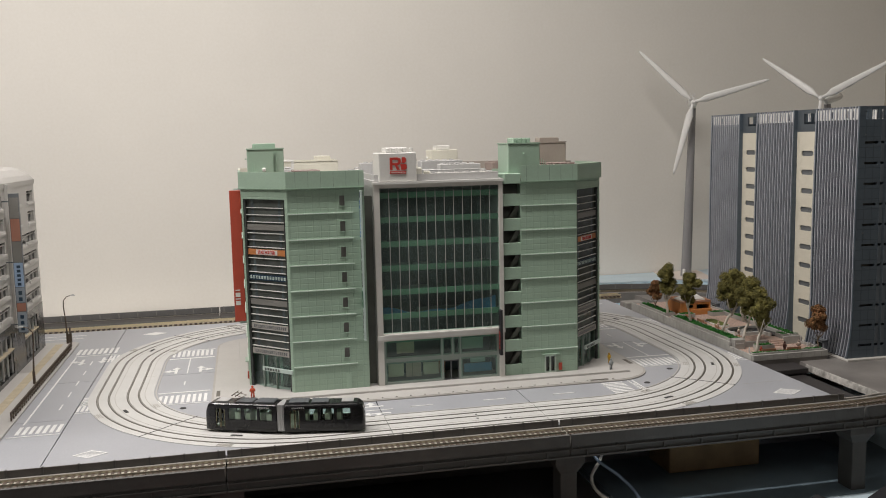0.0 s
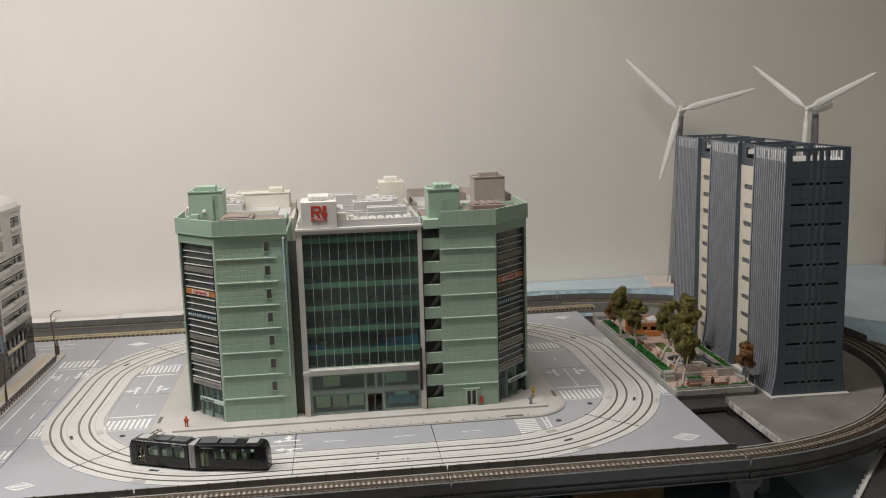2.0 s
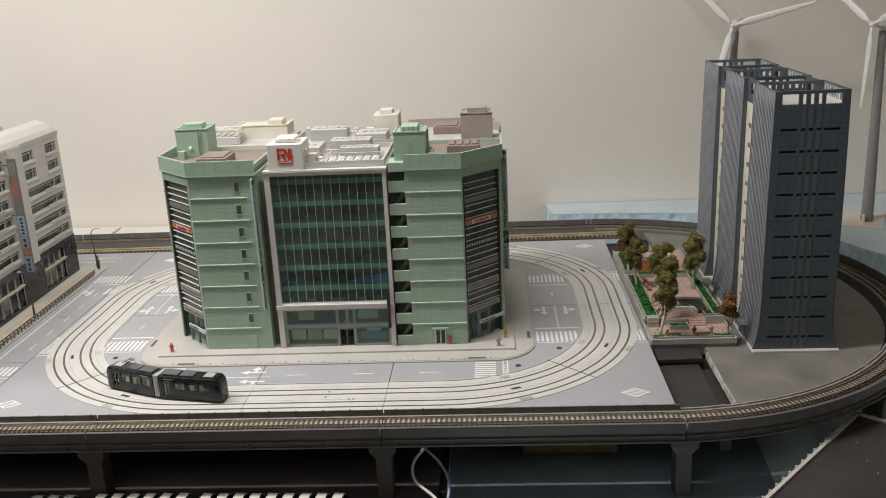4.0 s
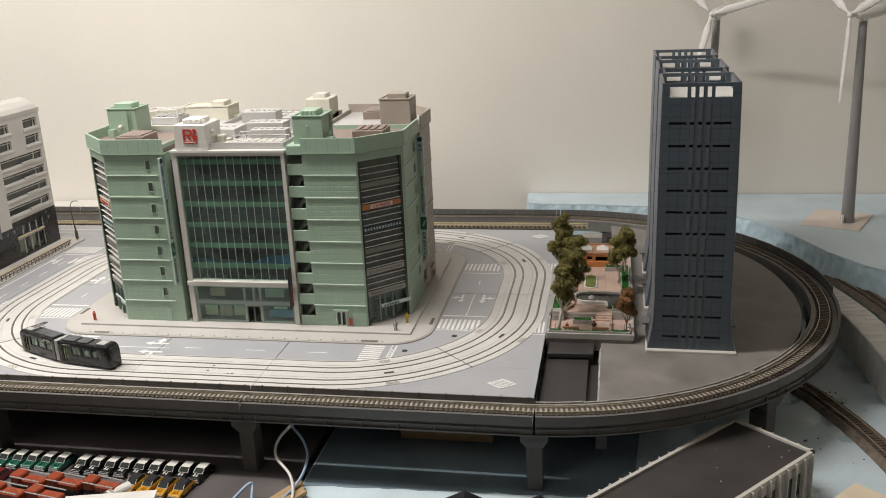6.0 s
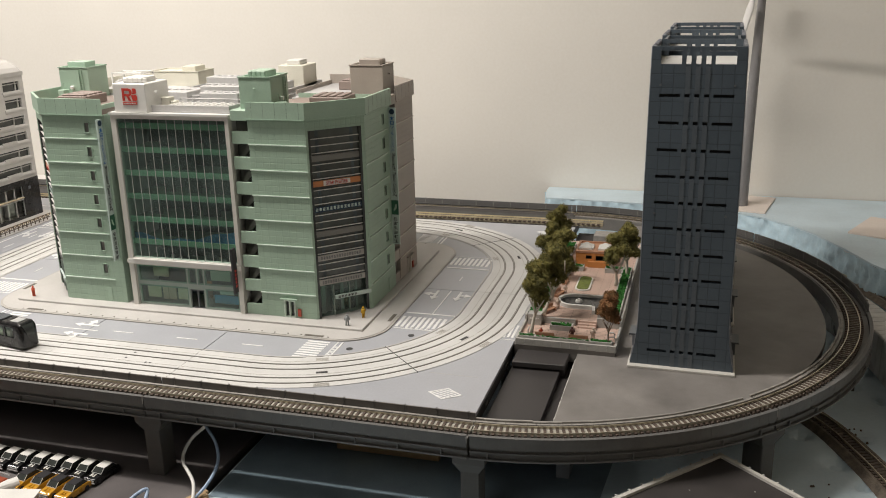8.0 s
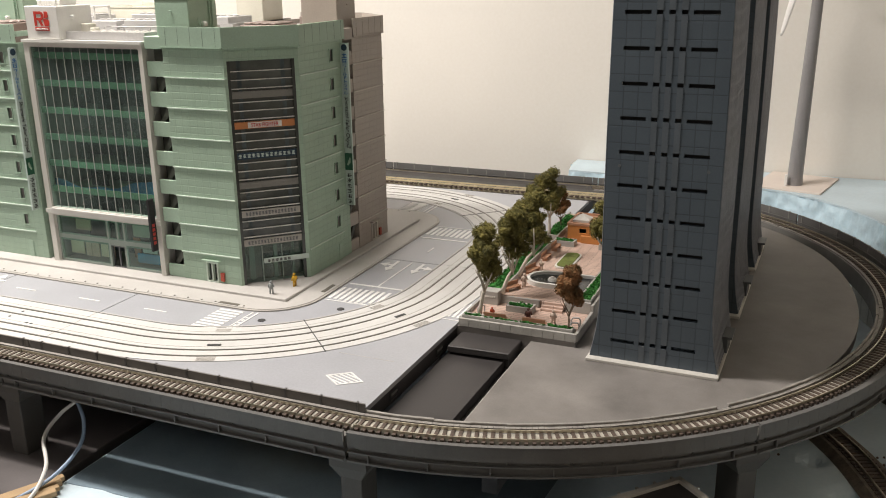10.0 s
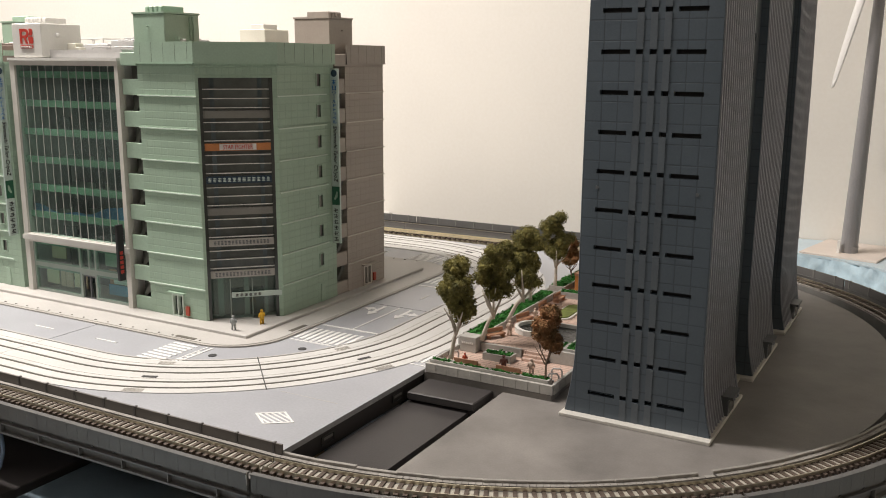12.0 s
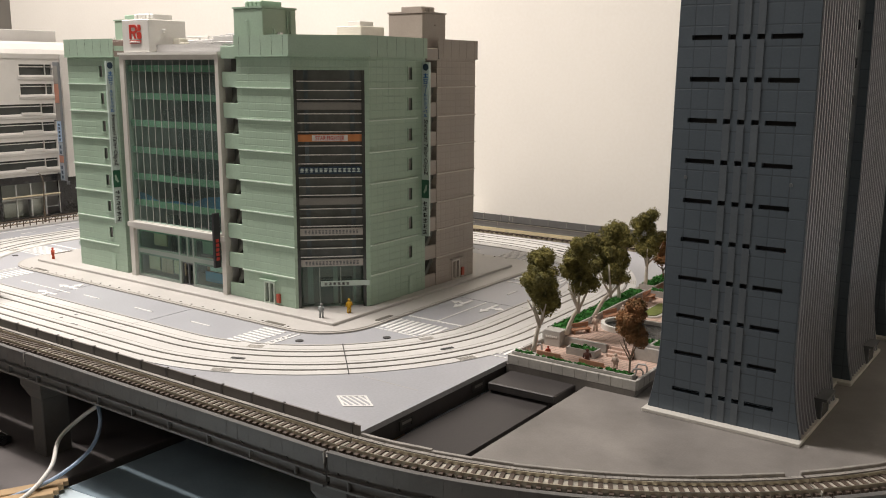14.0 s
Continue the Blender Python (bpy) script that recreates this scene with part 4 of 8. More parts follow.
for near in (1, 0):
    my = (lambda y: y) if near else (lambda y: D - y)
    for x in (-3.47, -2.84, -2.22):
        a, b = sorted((my(0.79), my(0.803)))
        bar(x, x + 0.195, a, b)
arrow(-3.80, 0.875, -90, -1)
arrow(-3.77, 0.675, -90, 1)
bar(-4.30, -3.62, 0.764, 0.777)
hatched_diamond(-0.298, 0.30, 0.13, 0.095)
hatched_diamond(-0.298, D - 0.30, 0.122, 0.085)
hatched_diamond(-W + 0.298, 0.30, 0.122, 0.085)
hatched_diamond(-W + 0.37, D - 0.40, 0.14, 0.085, False)
for x, y in ((-1.293, 0.91), (-0.883, 1.299), (-W + 0.883, 1.299), (-1.45, 1.105)):
    bm = bmesh.new()
    cyl(bm, x, y, 0.0, 0.004, 0.027, n=16)
    mark("manhole_cover", bm, x, y, M_SEAM)
# small painted words beside the crossings, too small to read
for k in range(5):
    bar(-1.425, -1.405, 0.70 + 0.05 * k, 0.725 + 0.05 * k, name="road_lettering")
    bar(-0.99 + 0.045 * k, -0.965 + 0.045 * k, 1.447, 1.463, name="road_lettering")
# bolts in the track slab and a pale scratch on the corner plate
for x, y in ((-3.015, 0.318), (-2.80, 0.27), (-2.76, 0.27), (-3.0, 0.423)):
    bm = bmesh.new()
    cyl(bm, x, y, 0.0, 0.0062, 0.011, n=10)
    mark("slab_bolt", bm, x, y, M_SEAM)
bar(-0.517, -0.128, 0.626, 0.631, 0.0008, "scratch_mark", M_WALKWAY)
# the outer lane beside the offices
bar(-6.545, -6.53, 1.18, 3.55, name="edge_line")
for y in (1.55, 1.95, 2.35, 2.75, 3.15):
    bar(-6.345, -6.333, y, y + 0.16)
zebra_x(-6.55, -6.20, 0.92, 1.12, 7)
bar(-6.6, -6.21, 0.86, 0.872)
zebra_x(-6.56, -6.12, 3.66, 3.92, 8)
bar(-6.56, -6.2, 3.58, 3.595, name="stop_line")
arrow(-6.44, 3.3, 0, -1)
arrow(-6.24, 3.34, 0, 1)
zebra_y(-6.19, -6.08, 1.62, 1.9, 5)
bar(-7.3, -6.62, 4.55, 4.565)
bar(-7.3, -6.62, 4.72, 4.735)

# ---- pavements ----
def pavement(name, poly, z0, z1, mat, label, bevel=0.0):
    bm = bmesh.new()
    prism(bm, poly, z0, z1)
    return solid_thing(name, bm, mat, label, "pavement", kind="structure", bevel=bevel)


pavement("pavement_kerb", rounded(-5.09, -1.11, 1.025, D - 1.025, 0.40), 0.001, 0.011, M_KERB, "grey kerb line round the city block")
pavement("pavement", rounded(-5.07, -1.13, 1.045, D - 1.045, 0.38), 0.001, 0.015, M_WALKWAY, "pale grey pavement round the city block")
pavement("block_step", [(-4.86, 1.25), (-1.31, 1.25), (-1.31, 3.60), (-4.86, 3.60)], 0.012, 0.036, M_WALKWAY, "raised pale grey plinth under the city block", 0.004)
for x, y, a in ((-1.68, 1.075, 0), (-1.165, 1.62, 90), (-4.52, 1.075, 0), (-5.035, 1.62, 90)):
    bm = bmesh.new()
    box(bm, -0.085, 0.085, -0.016, 0.016, 0.012, 0.018, Matrix.Translation((x, y, 0)) @ Matrix.Rotation(radians(a), 4, "Z"))
    solid_thing("pavement_grating", bm, M_GROOVE, "dark grey grating let into the pavement", "grating", "pavement gratings")
pavement("office_pavement", rounded(-7.75, -6.62, 0.3, 4.32, 0.12), 0.001, 0.02, M_WALKWAY, "pale pavement beside the white offices", 0.003)
pavement("guide_paving", [(-6.86, 0.4), (-6.78, 0.4), (-6.78, 4.2), (-6.86, 4.2)], 0.02, 0.0225, M_TILE_YELLOW, "worn yellow guide strip along the pavement")

# small studs along the kerb
for k in range(26):
    for y in (1.07, D - 1.07):
        bm = bmesh.new()
        cyl(bm, -4.65 + 0.124 * k, y, 0.012, 0.0185, 0.008, n=6)
        solid_thing("kerb_stud", bm, M_GROOVE, "small dark stud set in the pavement edge", "stud", "kerb studs")

# ---- the city block ----
LEDGES = [0.222 * k for k in range(1, 8)]
Z0 = 0.036
TOP, CORNICE = 1.915, 1.775
A0, A1, A2, B1, B2 = -1.06, -0.91, -0.38, 0.38, 1.04


def small_window(parent, m, u, v, w, h, frame_mat):
    win = part("window", *frame_bm(m, u, v, w, h, frame_mat), parent)
    bm = bmesh.new()
    fbox(bm, m, u, u + w, v, v + h, -0.014, -0.008)
    part("pane", bm, M_SPANDREL, win, "dim grey pane")
    return win


def frame_bm(m, u, v, w, h, mat):
    bm = bmesh.new()
    t = 0.006
    panel(bm, m, u - t, u + w + t, v - t, v + h + t, -0.02, 0.006, [(u, u + w, v, v + h)])
    return bm, mat


def glyph_bars(parent, m, u0, u1, v0, v1, w, n, mat, name="lettering"):
    """A line of writing that cannot be read, as plain bars."""
    bm = bmesh.new()
    rng = random.Random(int(1000 * abs(u0 + v0)) + n)
    step = (u1 - u0) / n
    for k in range(n):
        a, b = u0 + step * (k + 0.12), u0 + step * (k + 0.86)
        for j in range(3):
            c = v0 + (v1 - v0) * (j * 0.36)
            fbox(bm, m, a + rng.uniform(0, 0.1) * step, b - rng.uniform(0, 0.1) * step, c, c + (v1 - v0) * 0.2, w, w + 0.0025)
        fbox(bm, m, a + step * 0.3, a + step * 0.42, v0, v1, w, w + 0.0022)
    return part(name, bm, mat, parent)


def corner_building(x, y, turn, wall, plain, trim, label, near, blade=True, tall_hut=True):
    """A corner office block: its square corner lies at the origin, one wing along -x and one along +y."""
    b = thing("corner_building", x, y, Z0, turn, label, "building", "corner buildings")
    fa, fc, fb = facing((A1, 0), (A2, 0)), facing((A2, 0), (0, B1)), facing((0, B1), (0, B2))
    la, lc, lb = A2 - A1, math.hypot(A2, B1), B2 - B1
    h = CORNICE
    deck = M_ROOFBROWN if wall is M_GREEN else M_GREY_PLAIN
    # walls with their openings
    door_a = (0.215, 0.325, 0.0, 0.165)
    bm = bmesh.new()
    panel(bm, fa, 0, la, 0, h, -0.05, 0, [door_a])
    part("wall", bm, wall, b)
    bm = bmesh.new()
    bay = (0.02, lc - 0.03, 0.0, 1.68)
    panel(bm, fc, 0, lc, 0, h, -0.05, 0, [bay])
    part("wall", bm, wall, b)
    holes = [(0.445, 0.49, z + 0.06, z + 0.148) for z in LEDGES]
    bm = bmesh.new()
    panel(bm, fb, 0, lb, 0, h, -0.05, 0, holes)
    part("wall", bm, wall, b)
    for z in LEDGES:
        small_window(b, fb, 0.445, z + 0.06, 0.045, 0.088, plain)
    # blank door on the wing
    bm = bmesh.new()
    fbox(bm, fb, 0.452, 0.502, 0.0, 0.14, 0.0, 0.005)
    part("door", bm, plain, b)
    # hidden walls that close the block
    for p0, p1 in (((-0.051, B2), (A0 + 0.041, B2)), ((A0, B2), (A0, 0.125)), ((A1, 0.052), (A1, 0.2))):
        d = math.hypot(p1[0] - p0[0], p1[1] - p0[1])
        bm = bmesh.new()
        panel(bm, facing(p0, p1) if p0[0] != A1 else facing(p1, p0), 0, d, 0, h, -0.04, 0)
        part("wall", bm, plain, b)
    bm = bmesh.new()
    box(bm, A0 + 0.042, A1 + 0.02, 0.255, B2 - 0.042, h - 0.02, h + 0.03)
    part("roof", bm, deck, b)
    # stairwell and flights: the recess shade is put into their colour
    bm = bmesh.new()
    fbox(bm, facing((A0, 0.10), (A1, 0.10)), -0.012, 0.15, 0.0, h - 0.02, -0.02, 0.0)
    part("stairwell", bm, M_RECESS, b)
    for z in [0.0] + LEDGES[:-1]:
        bm = bmesh.new()
        rail = [(A0 + 0.01, z + 0.06), (A0 + 0.045, z + 0.06), (A1, z + 0.19), (A1, z + 0.222), (A1 - 0.03, z + 0.222)]
        lo = [bm.verts.new((x, 0.035, q)) for x, q in rail]
        hi = [bm.verts.new((x, 0.085, q)) for x, q in rail]
        bm.faces.new(lo)
        bm.faces.new(hi[::-1])
        for i in range(5):
            j = (i + 1) % 5
            bm.faces.new((lo[i], hi[i], hi[j], lo[j]))
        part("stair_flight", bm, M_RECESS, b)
    # ledges between the storeys
    for z in LEDGES:
        bm = bmesh.new()
        fbox(bm, fa, -0.004, la + 0.004, z - 0.004, z + 0.004, 0, 0.010)
        part("ledge", bm, trim, b)
        bm = bmesh.new()
        fbox(bm, fb, 0.0, lb - 0.1, z - 0.004, z + 0.004, 0, 0.010)
        part("ledge", bm, trim, b)
    # balconies of the stairwell beside the wing
    fr = facing((A0, 0.0), (A1, 0.0))
    for z in [0.0] + LEDGES:
        bm = bmesh.new()
        hi = z + 0.11 if z else 0.1
        fbox(bm, fr, -0.01, 0.15, z, hi, -0.03, -0.004)
        part("balcony", bm, plain, b, bevel=0.003)
    # cornice with its panels
    bm = bmesh.new()
    e = 0.018
    outer = [(A1 - 0.0, -e), (A2 + e * 0.4, -e), (e, B1 - e * 0.4), (e, B2), (A1, B2)]
    inner = [(A1 + 0.02, 0.003), (A2 - 0.003, 0.003), (-0.003, B1 + 0.003), (-0.003, B2 - 0.02), (A1 + 0.02, B2 - 0.02)]
    n = len(outer)
    ov0 = [bm.verts.new((*p, CORNICE)) for p in outer]
    ov1 = [bm.verts.new((*p, TOP)) for p in outer]
    iv0 = [bm.verts.new((*p, CORNICE)) for p in inner]
    iv1 = [bm.verts.new((*p, TOP)) for p in inner]
    for k in range(3):
        j = k + 1
        bm.faces.new((ov0[k], ov0[j], ov1[j], ov1[k]))
        bm.faces.new((iv0[j], iv0[k], iv1[k], iv1[j]))
        bm.faces.new((ov1[k], ov1[j], iv1[j], iv1[k]))
        bm.faces.new((ov0[j], ov0[k], iv0[k], iv0[j]))
    for k in (0, 3):
        bm.faces.new((ov0[k], ov1[k], iv1[k], iv0[k]))
    part("parapet", bm, plain, b)
    bm = bmesh.new()
    box(bm, A1 + 0.021, -0.021, B2 - 0.04, B2 - 0.022, CORNICE + 0.045, CORNICE + 0.085)
    part("back_parapet", bm, plain, b)
    bm = bmesh.new()
    fbox(bm, facing((A0, 0), (A1, 0)), 0.0, 0.15, CORNICE - 0.02, TOP - 0.07, -0.25, 0.012)
    part("stair_head", bm, plain, b, bevel=0.004)
    for m, span, first in ((fa, la, 0.0), (fb, lb, 0.02)):
        for k in range(6):
            bm = bmesh.new()
            u = first + (k + 0.5) * 0.108
            if u > span:
                continue
            fbox(bm, m, u - 0.0007, u + 0.0007, CORNICE + 0.004, TOP - 0.002, e, e + 0.0008)
            part("panel_joint", bm, M_RECESS, b)
    bm = bmesh.new()
    for m, span in ((fa, la), (fc, lc), (fb, lb)):
        fbox(bm, m, 0, span, CORNICE - 0.006, CORNICE, 0, e + 0.004)
    part("shadow_gap", bm, plain, b)
    # roof and what stands on it
    bm = bmesh.new()
    prism(bm, [(A1 + 0.021, 0.005), (A2 - 0.004, 0.005), (-0.005, B1 + 0.004), (-0.005, B2 - 0.021), (A1 + 0.021, B2 - 0.021)], CORNICE - 0.02, CORNICE + 0.045)
    part("roof", bm, deck, b, "flat roof deck")
    bm = bmesh.new()
    RH = 0.33 if tall_hut else 0.19
    HX = -0.70 if tall_hut else -0.42
    panel(bm, Matrix.Translation((0, 0, CORNICE)), -1.0, HX, 0.07, 0.40, 0.0, RH)
    box(bm, -0.86, -0.845, 0.05, 0.07, CORNICE + 0.24, CORNICE + 0.25)
    hut = part("roof_hut", bm, plain, b, bevel=0.006)
    bm = bmesh.new()
    panel(bm, Matrix.Translation((0, 0, CORNICE + RH)), -1.005, HX + 0.005, 0.065, 0.405, 0.0, 0.012, [(-0.985, HX - 0.015, 0.085, 0.385)])
    part("coping", bm, plain, hut)
    bm = bmesh.new()
    box(bm, -0.93, -0.77, 0.13, 0.33, CORNICE + RH, CORNICE + RH + 0.055)
    for k in range(4):
        box(bm, -0.932 + 0.042 * k, -0.9 + 0.042 * k, 0.122, 0.13, CORNICE + RH + 0.005, CORNICE + RH + 0.05)
    part("cooling_unit", bm, plain, hut, bevel=0.004)
    if not tall_hut:
        bm = bmesh.new()
        for x0, y0 in ((-0.52, 0.5), (-0.16, 0.5), (-0.52, 0.7), (-0.16, 0.7)):
            box(bm, x0 - 0.008, x0 + 0.008, y0 - 0.008, y0 + 0.008, CORNICE + 0.045, CORNICE + 0.215)
        for y0 in (0.5, 0.7):
            tube(bm, [(-0.52, y0, CORNICE + 0.21), (-0.16, y0, CORNICE + 0.21)], 0.008, 5)
            tube(bm, [(-0.52, y0, CORNICE + 0.21), (-0.34, 0.6, CORNICE + 0.213), (-0.16, y0, CORNICE + 0.21)], 0.006, 5)
        for x0 in (-0.52, -0.16):
            tube(bm, [(x0, 0.5, CORNICE + 0.21), (x0, 0.7, CORNICE + 0.21)], 0.008, 5)
        part("roof_frame", bm, M_WHITE, b, "white open frame on the roof")
    bm = bmesh.new()
    for k in range(9 if tall_hut else 4):
        box(bm, HX + 0.006, HX + 0.012, 0.3055, 0.3305, CORNICE + 0.06 + 0.028 * k, CORNICE + 0.066 + 0.028 * k)
    for y0 in (0.30, 0.331):
        box(bm, HX + 0.002, HX + 0.014, y0, y0 + 0.005, CORNICE + 0.046, CORNICE + RH - 0.012)
    part("ladder", bm, plain, hut)
    bm = bmesh.new()
    box(bm, HX, HX + 0.04, 0.20, 0.235, CORNICE + 0.13, CORNICE + 0.165)
    part("floodlight", bm, M_WHITE, hut, bevel=0.008)
    bm = bmesh.new()
    box(bm, HX + 0.012, HX + 0.09, 0.1, 0.17, CORNICE + 0.045, CORNICE + 0.13)
    for k in range(3):
        box(bm, HX + 0.03 + 0.018 * k, HX + 0.038 + 0.018 * k, 0.125, 0.133, CORNICE + 0.13, CORNICE + 0.2 - 0.015 * k)
    part("roof_unit", bm, plain, b, bevel=0.006)
    bm = bmesh.new()
    box(bm, -0.52, -0.2, 0.42, 0.72, CORNICE + 0.045, CORNICE + 0.13)
    for k in range(4):
        box(bm, -0.5 + 0.075 * k, -0.445 + 0.075 * k, 0.45, 0.69, CORNICE + 0.13, CORNICE + 0.145)
    part("roof_unit", bm, M_ROOFBROWN if wall is not M_PALE else M_GREY_PLAIN, b, "brown roof housing", bevel=0.006)
    # the glazed corner bay
    bm = bmesh.new()
    u0, u1 = bay[0], bay[1]
    fbox(bm, fc, u0, u1, 0.30, 1.68, -0.045, -0.03)
    part("bay_glazing", bm, M_BAY, b, "grey-green bay window")
    for uu in (u0, u1 - 0.022):
        bm = bmesh.new()
        fbox(bm, fc, uu, uu + 0.022, 0.0, 1.68, -0.029, -0.006)
        part("bay_post", bm, M_GLASS_DARK, b, "dark glass edge of the bay")
    for uu in (u0 + 0.07, u1 - 0.1):
        bm = bmesh.new()
        fbox(bm, fc, uu, uu + 0.03, 0.30, 1.68, -0.03, -0.0285)
        part("bay_curtain", bm, M_CURTAIN, b)
    for k in range(7):
        z = 0.148 + 0.222 * (k + 1)
        for o in (0.0, 0.062, 0.124):
            if z + o > 1.67:
                continue
            bm = bmesh.new()
            fbox(bm, fc, u0 + 0.0225, u1 - 0.0225, z + o - 0.0026, z + o + 0.0026, -0.03, -0.014)
            part("bay_rail", bm, M_WHITE, b)
    kinds = [(0.30, "sign_board", M_KERB), (0.525, "sign_board", M_KERB), (0.745, "spandrel", M_SPANDREL), (0.965, "sign_board", M_NAVY), (1.19, "sign_board", M_ORANGE), (1.41, "spandrel", M_SPANDREL)]
    for z, nm, mt in kinds:
        bm = bmesh.new()
        fbox(bm, fc, u0 + 0.0225, u1 - 0.0225, z, z + 0.05, -0.03, -0.016)
        board = part(nm, bm, mt, b, {M_ORANGE: "orange shop sign with a white name plate", M_NAVY: "dark blue sign with white characters"}.get(mt, ""))
        if not near:
            continue
        if mt is M_ORANGE:
            bm = bmesh.new()
            fbox(bm, fc, u0 + 0.12, u1 - 0.12, z + 0.004, z + 0.046, -0.016, -0.013)
            part("name_plate", bm, M_WHITE, board)
            lettering("sign_lettering", "STAR FIGHTER", 0.030, fc @ Matrix.Translation(((u0 + u1) / 2, z + 0.025, -0.012)), M_RED, board, 0.2)
        elif mt is M_NAVY:
            glyph_bars(board, fc, u0 + 0.03, u1 - 0.03, z + 0.012, z + 0.04, -0.016, 13, M_PALESIGN)
        elif nm == "sign_board":
            glyph_bars(board, fc, u0 + 0.05, u1 - 0.05, z + 0.012, z + 0.04, -0.016, 16, M_STRIP)
    # bowed glass entrance
    bm = bmesh.new()
    n = 10
    ring = []
    for k in range(n + 1):
        u = u0 + (u1 - u0) * k / n
        w = -0.04 + 0.03 * math.sin(math.pi * k / n)
        ring.append([bm.verts.new(fc @ Vector((u, v, w - 0.008))) for v in (0.004, 0.30)])
    for p, q in zip(ring, ring[1:]):
        bm.faces.new((p[0], q[0], q[1], p[1]))
    entrance = part("entrance_glass", bm, M_GLASS, b, "bowed tinted glass entrance")
    entrance.visible_shadow = False
    # lobby wall toned up to stand in for the road mirrored outside
    bm = bmesh.new()
    fbox(bm, fc, u0, u1, 0.0, 0.3, -0.16, -0.15)
    part("lobby", bm, M_SPANDREL, b)
    for uu, wide, hi, mt in ((0.07, 0.04, 0.29, M_SHOPFRAME), (0.16, 0.09, 0.2, M_GLASS_DARK), (0.29, 0.10, 0.2, M_GLASS_DARK), (0.255, 0.03, 0.29, M_SHOPFRAME), (0.40, 0.02, 0.29, M_SHOPFRAME)):
        bm = bmesh.new()
        fbox(bm, fc, u0 + uu, u0 + uu + wide, 0.0, hi, -0.12, -0.11)
        part("lobby_screen", bm, mt, b)
    for uu in (0.15, 0.30):
        bm = bmesh.new()
        fbox(bm, fc, u0 + uu, u0 + uu + 0.006, 0.004, 0.29, -0.034, -0.006)
        part("entrance_mullion", bm, M_SHOPFRAME, b)
    bm = bmesh.new()
    fbox(bm, fc, u0 + 0.16, u1 + 0.02, 0.16, 0.195, -0.004, 0.012)
    band = part("entrance_sign", bm, M_PALESIGN, b, "pale entrance sign")
    if near:
        glyph_bars(band, fc, u0 + 0.18, u1 - 0.12, 0.168, 0.188, 0.012, 6, M_INK)
    # side door with its glass and a vending machine
    bm = bmesh.new()
    panel(bm, fa, door_a[0], door_a[1], 0, 0.165, -0.03, 0.008, [(0.227, 0.264, 0.012, 0.152), (0.276, 0.313, 0.012, 0.152)])
    door = part("door", bm, trim, b, "glazed double door")
    for a in (0.227, 0.276):
        bm = bmesh.new()
        fbox(bm, fa, a, a + 0.037, 0.012, 0.152, -0.025, -0.018)
        part("pane", bm, M_GLASS_DARK, door)
    bm = bmesh.new()
    fbox(bm, fa, 0.19, 0.35, 0.172, 0.18, 0, 0.03)
    part("canopy", bm, plain, b)
    bm = bmesh.new()
    fbox(bm, fa, 0.35, 0.38, 0.02, 0.085, 0.002, 0.016)
    part("door_sign", bm, M_REDSIGN, b, "small red notice box beside the door")
    if blade:
        fs = facing((0.0, B2 - 0.035), (0.12, B2 - 0.035))
        bm = bmesh.new()
        fbox(bm, fs, 0.0, 0.07, 0.43, 1.74, -0.008, 0.008)
        sign = part("blade_sign", bm, M_PALESIGN, b, "tall pale blue vertical sign")
        if near:
            for w, flip in ((0.0085, 1), (-0.0085, -1)):
                mm = fs @ Matrix.Translation((0.035, 1.705, w)) @ Matrix.Diagonal((1, 1, flip, 1))
                bm = bmesh.new()
                cyl(bm, 0, 0, -0.001, 0.002, 0.026, n=14, m=mm)
                part("emblem", bm, M_NAVY, sign)
                up = fs @ Matrix.Translation((0.035, 1.11, w)) @ Matrix.Rotation(radians(-90), 4, "Z")
                if flip < 0:
                    up = up @ Matrix.Rotation(radians(180), 4, "X")
                lettering("sign_lettering", "Shinmachi Tailor ChiyoZ", 0.042, up, M_INK, sign, 0.42, shear=0.2)
                side = fs @ Matrix.Translation((0.035, 1.455, w))
                if flip < 0:
                    side = side @ Matrix.Rotation(radians(180), 4, "Y")
                lettering("sign_lettering", "\n".join("ワ｜ルドトラベル"), 0.235, side, M_BLUE, sign, 0.036)
                bm = bmesh.new()
                for v0, rows in ((1.625, ((0.014, 0.056, 0, 0.006), (0.02, 0.05, 0.012, 0.017), (0.016, 0.054, 0.024, 0.029), (0.03, 0.038, 0, 0.034))), (1.583, ((0.018, 0.052, 0.0, 0.005), (0.018, 0.024, 0.0, 0.032), (0.018, 0.052, 0.014, 0.019), (0.046, 0.052, 0.0, 0.03), (0.014, 0.056, 0.028, 0.033)))):
                    for u0, u1, q0, q1 in rows:
                        fbox(bm, fs, u0, u1, v0 + q0, v0 + q1, *sorted((w, w + 0.002 * flip)))
                part("lettering", bm, M_BLUE, sign)
                bm = bmesh.new()
                fbox(bm, fs, 0.001, 0.069, 0.725, 0.865, *sorted((w, w + 0.002 * flip)))
                mark_board = part("emblem", bm, M_EMBLEM, sign, "dark green emblem")
                bm = bmesh.new()
                leaf = [(0.018, 0.77), (0.03, 0.762), (0.052, 0.79), (0.054, 0.825), (0.042, 0.83), (0.03, 0.795)]
                bm.faces.new([bm.verts.new(fs @ Vector((u, v, w + 0.0032 * flip))) for u, v in (leaf if flip > 0 else leaf[::-1])])
                part("leaf_mark", bm, M_GREEN_PLAIN, mark_board)
                bm = bmesh.new()
                for k in range(6):
                    v0 = 0.447 + 0.044 * k
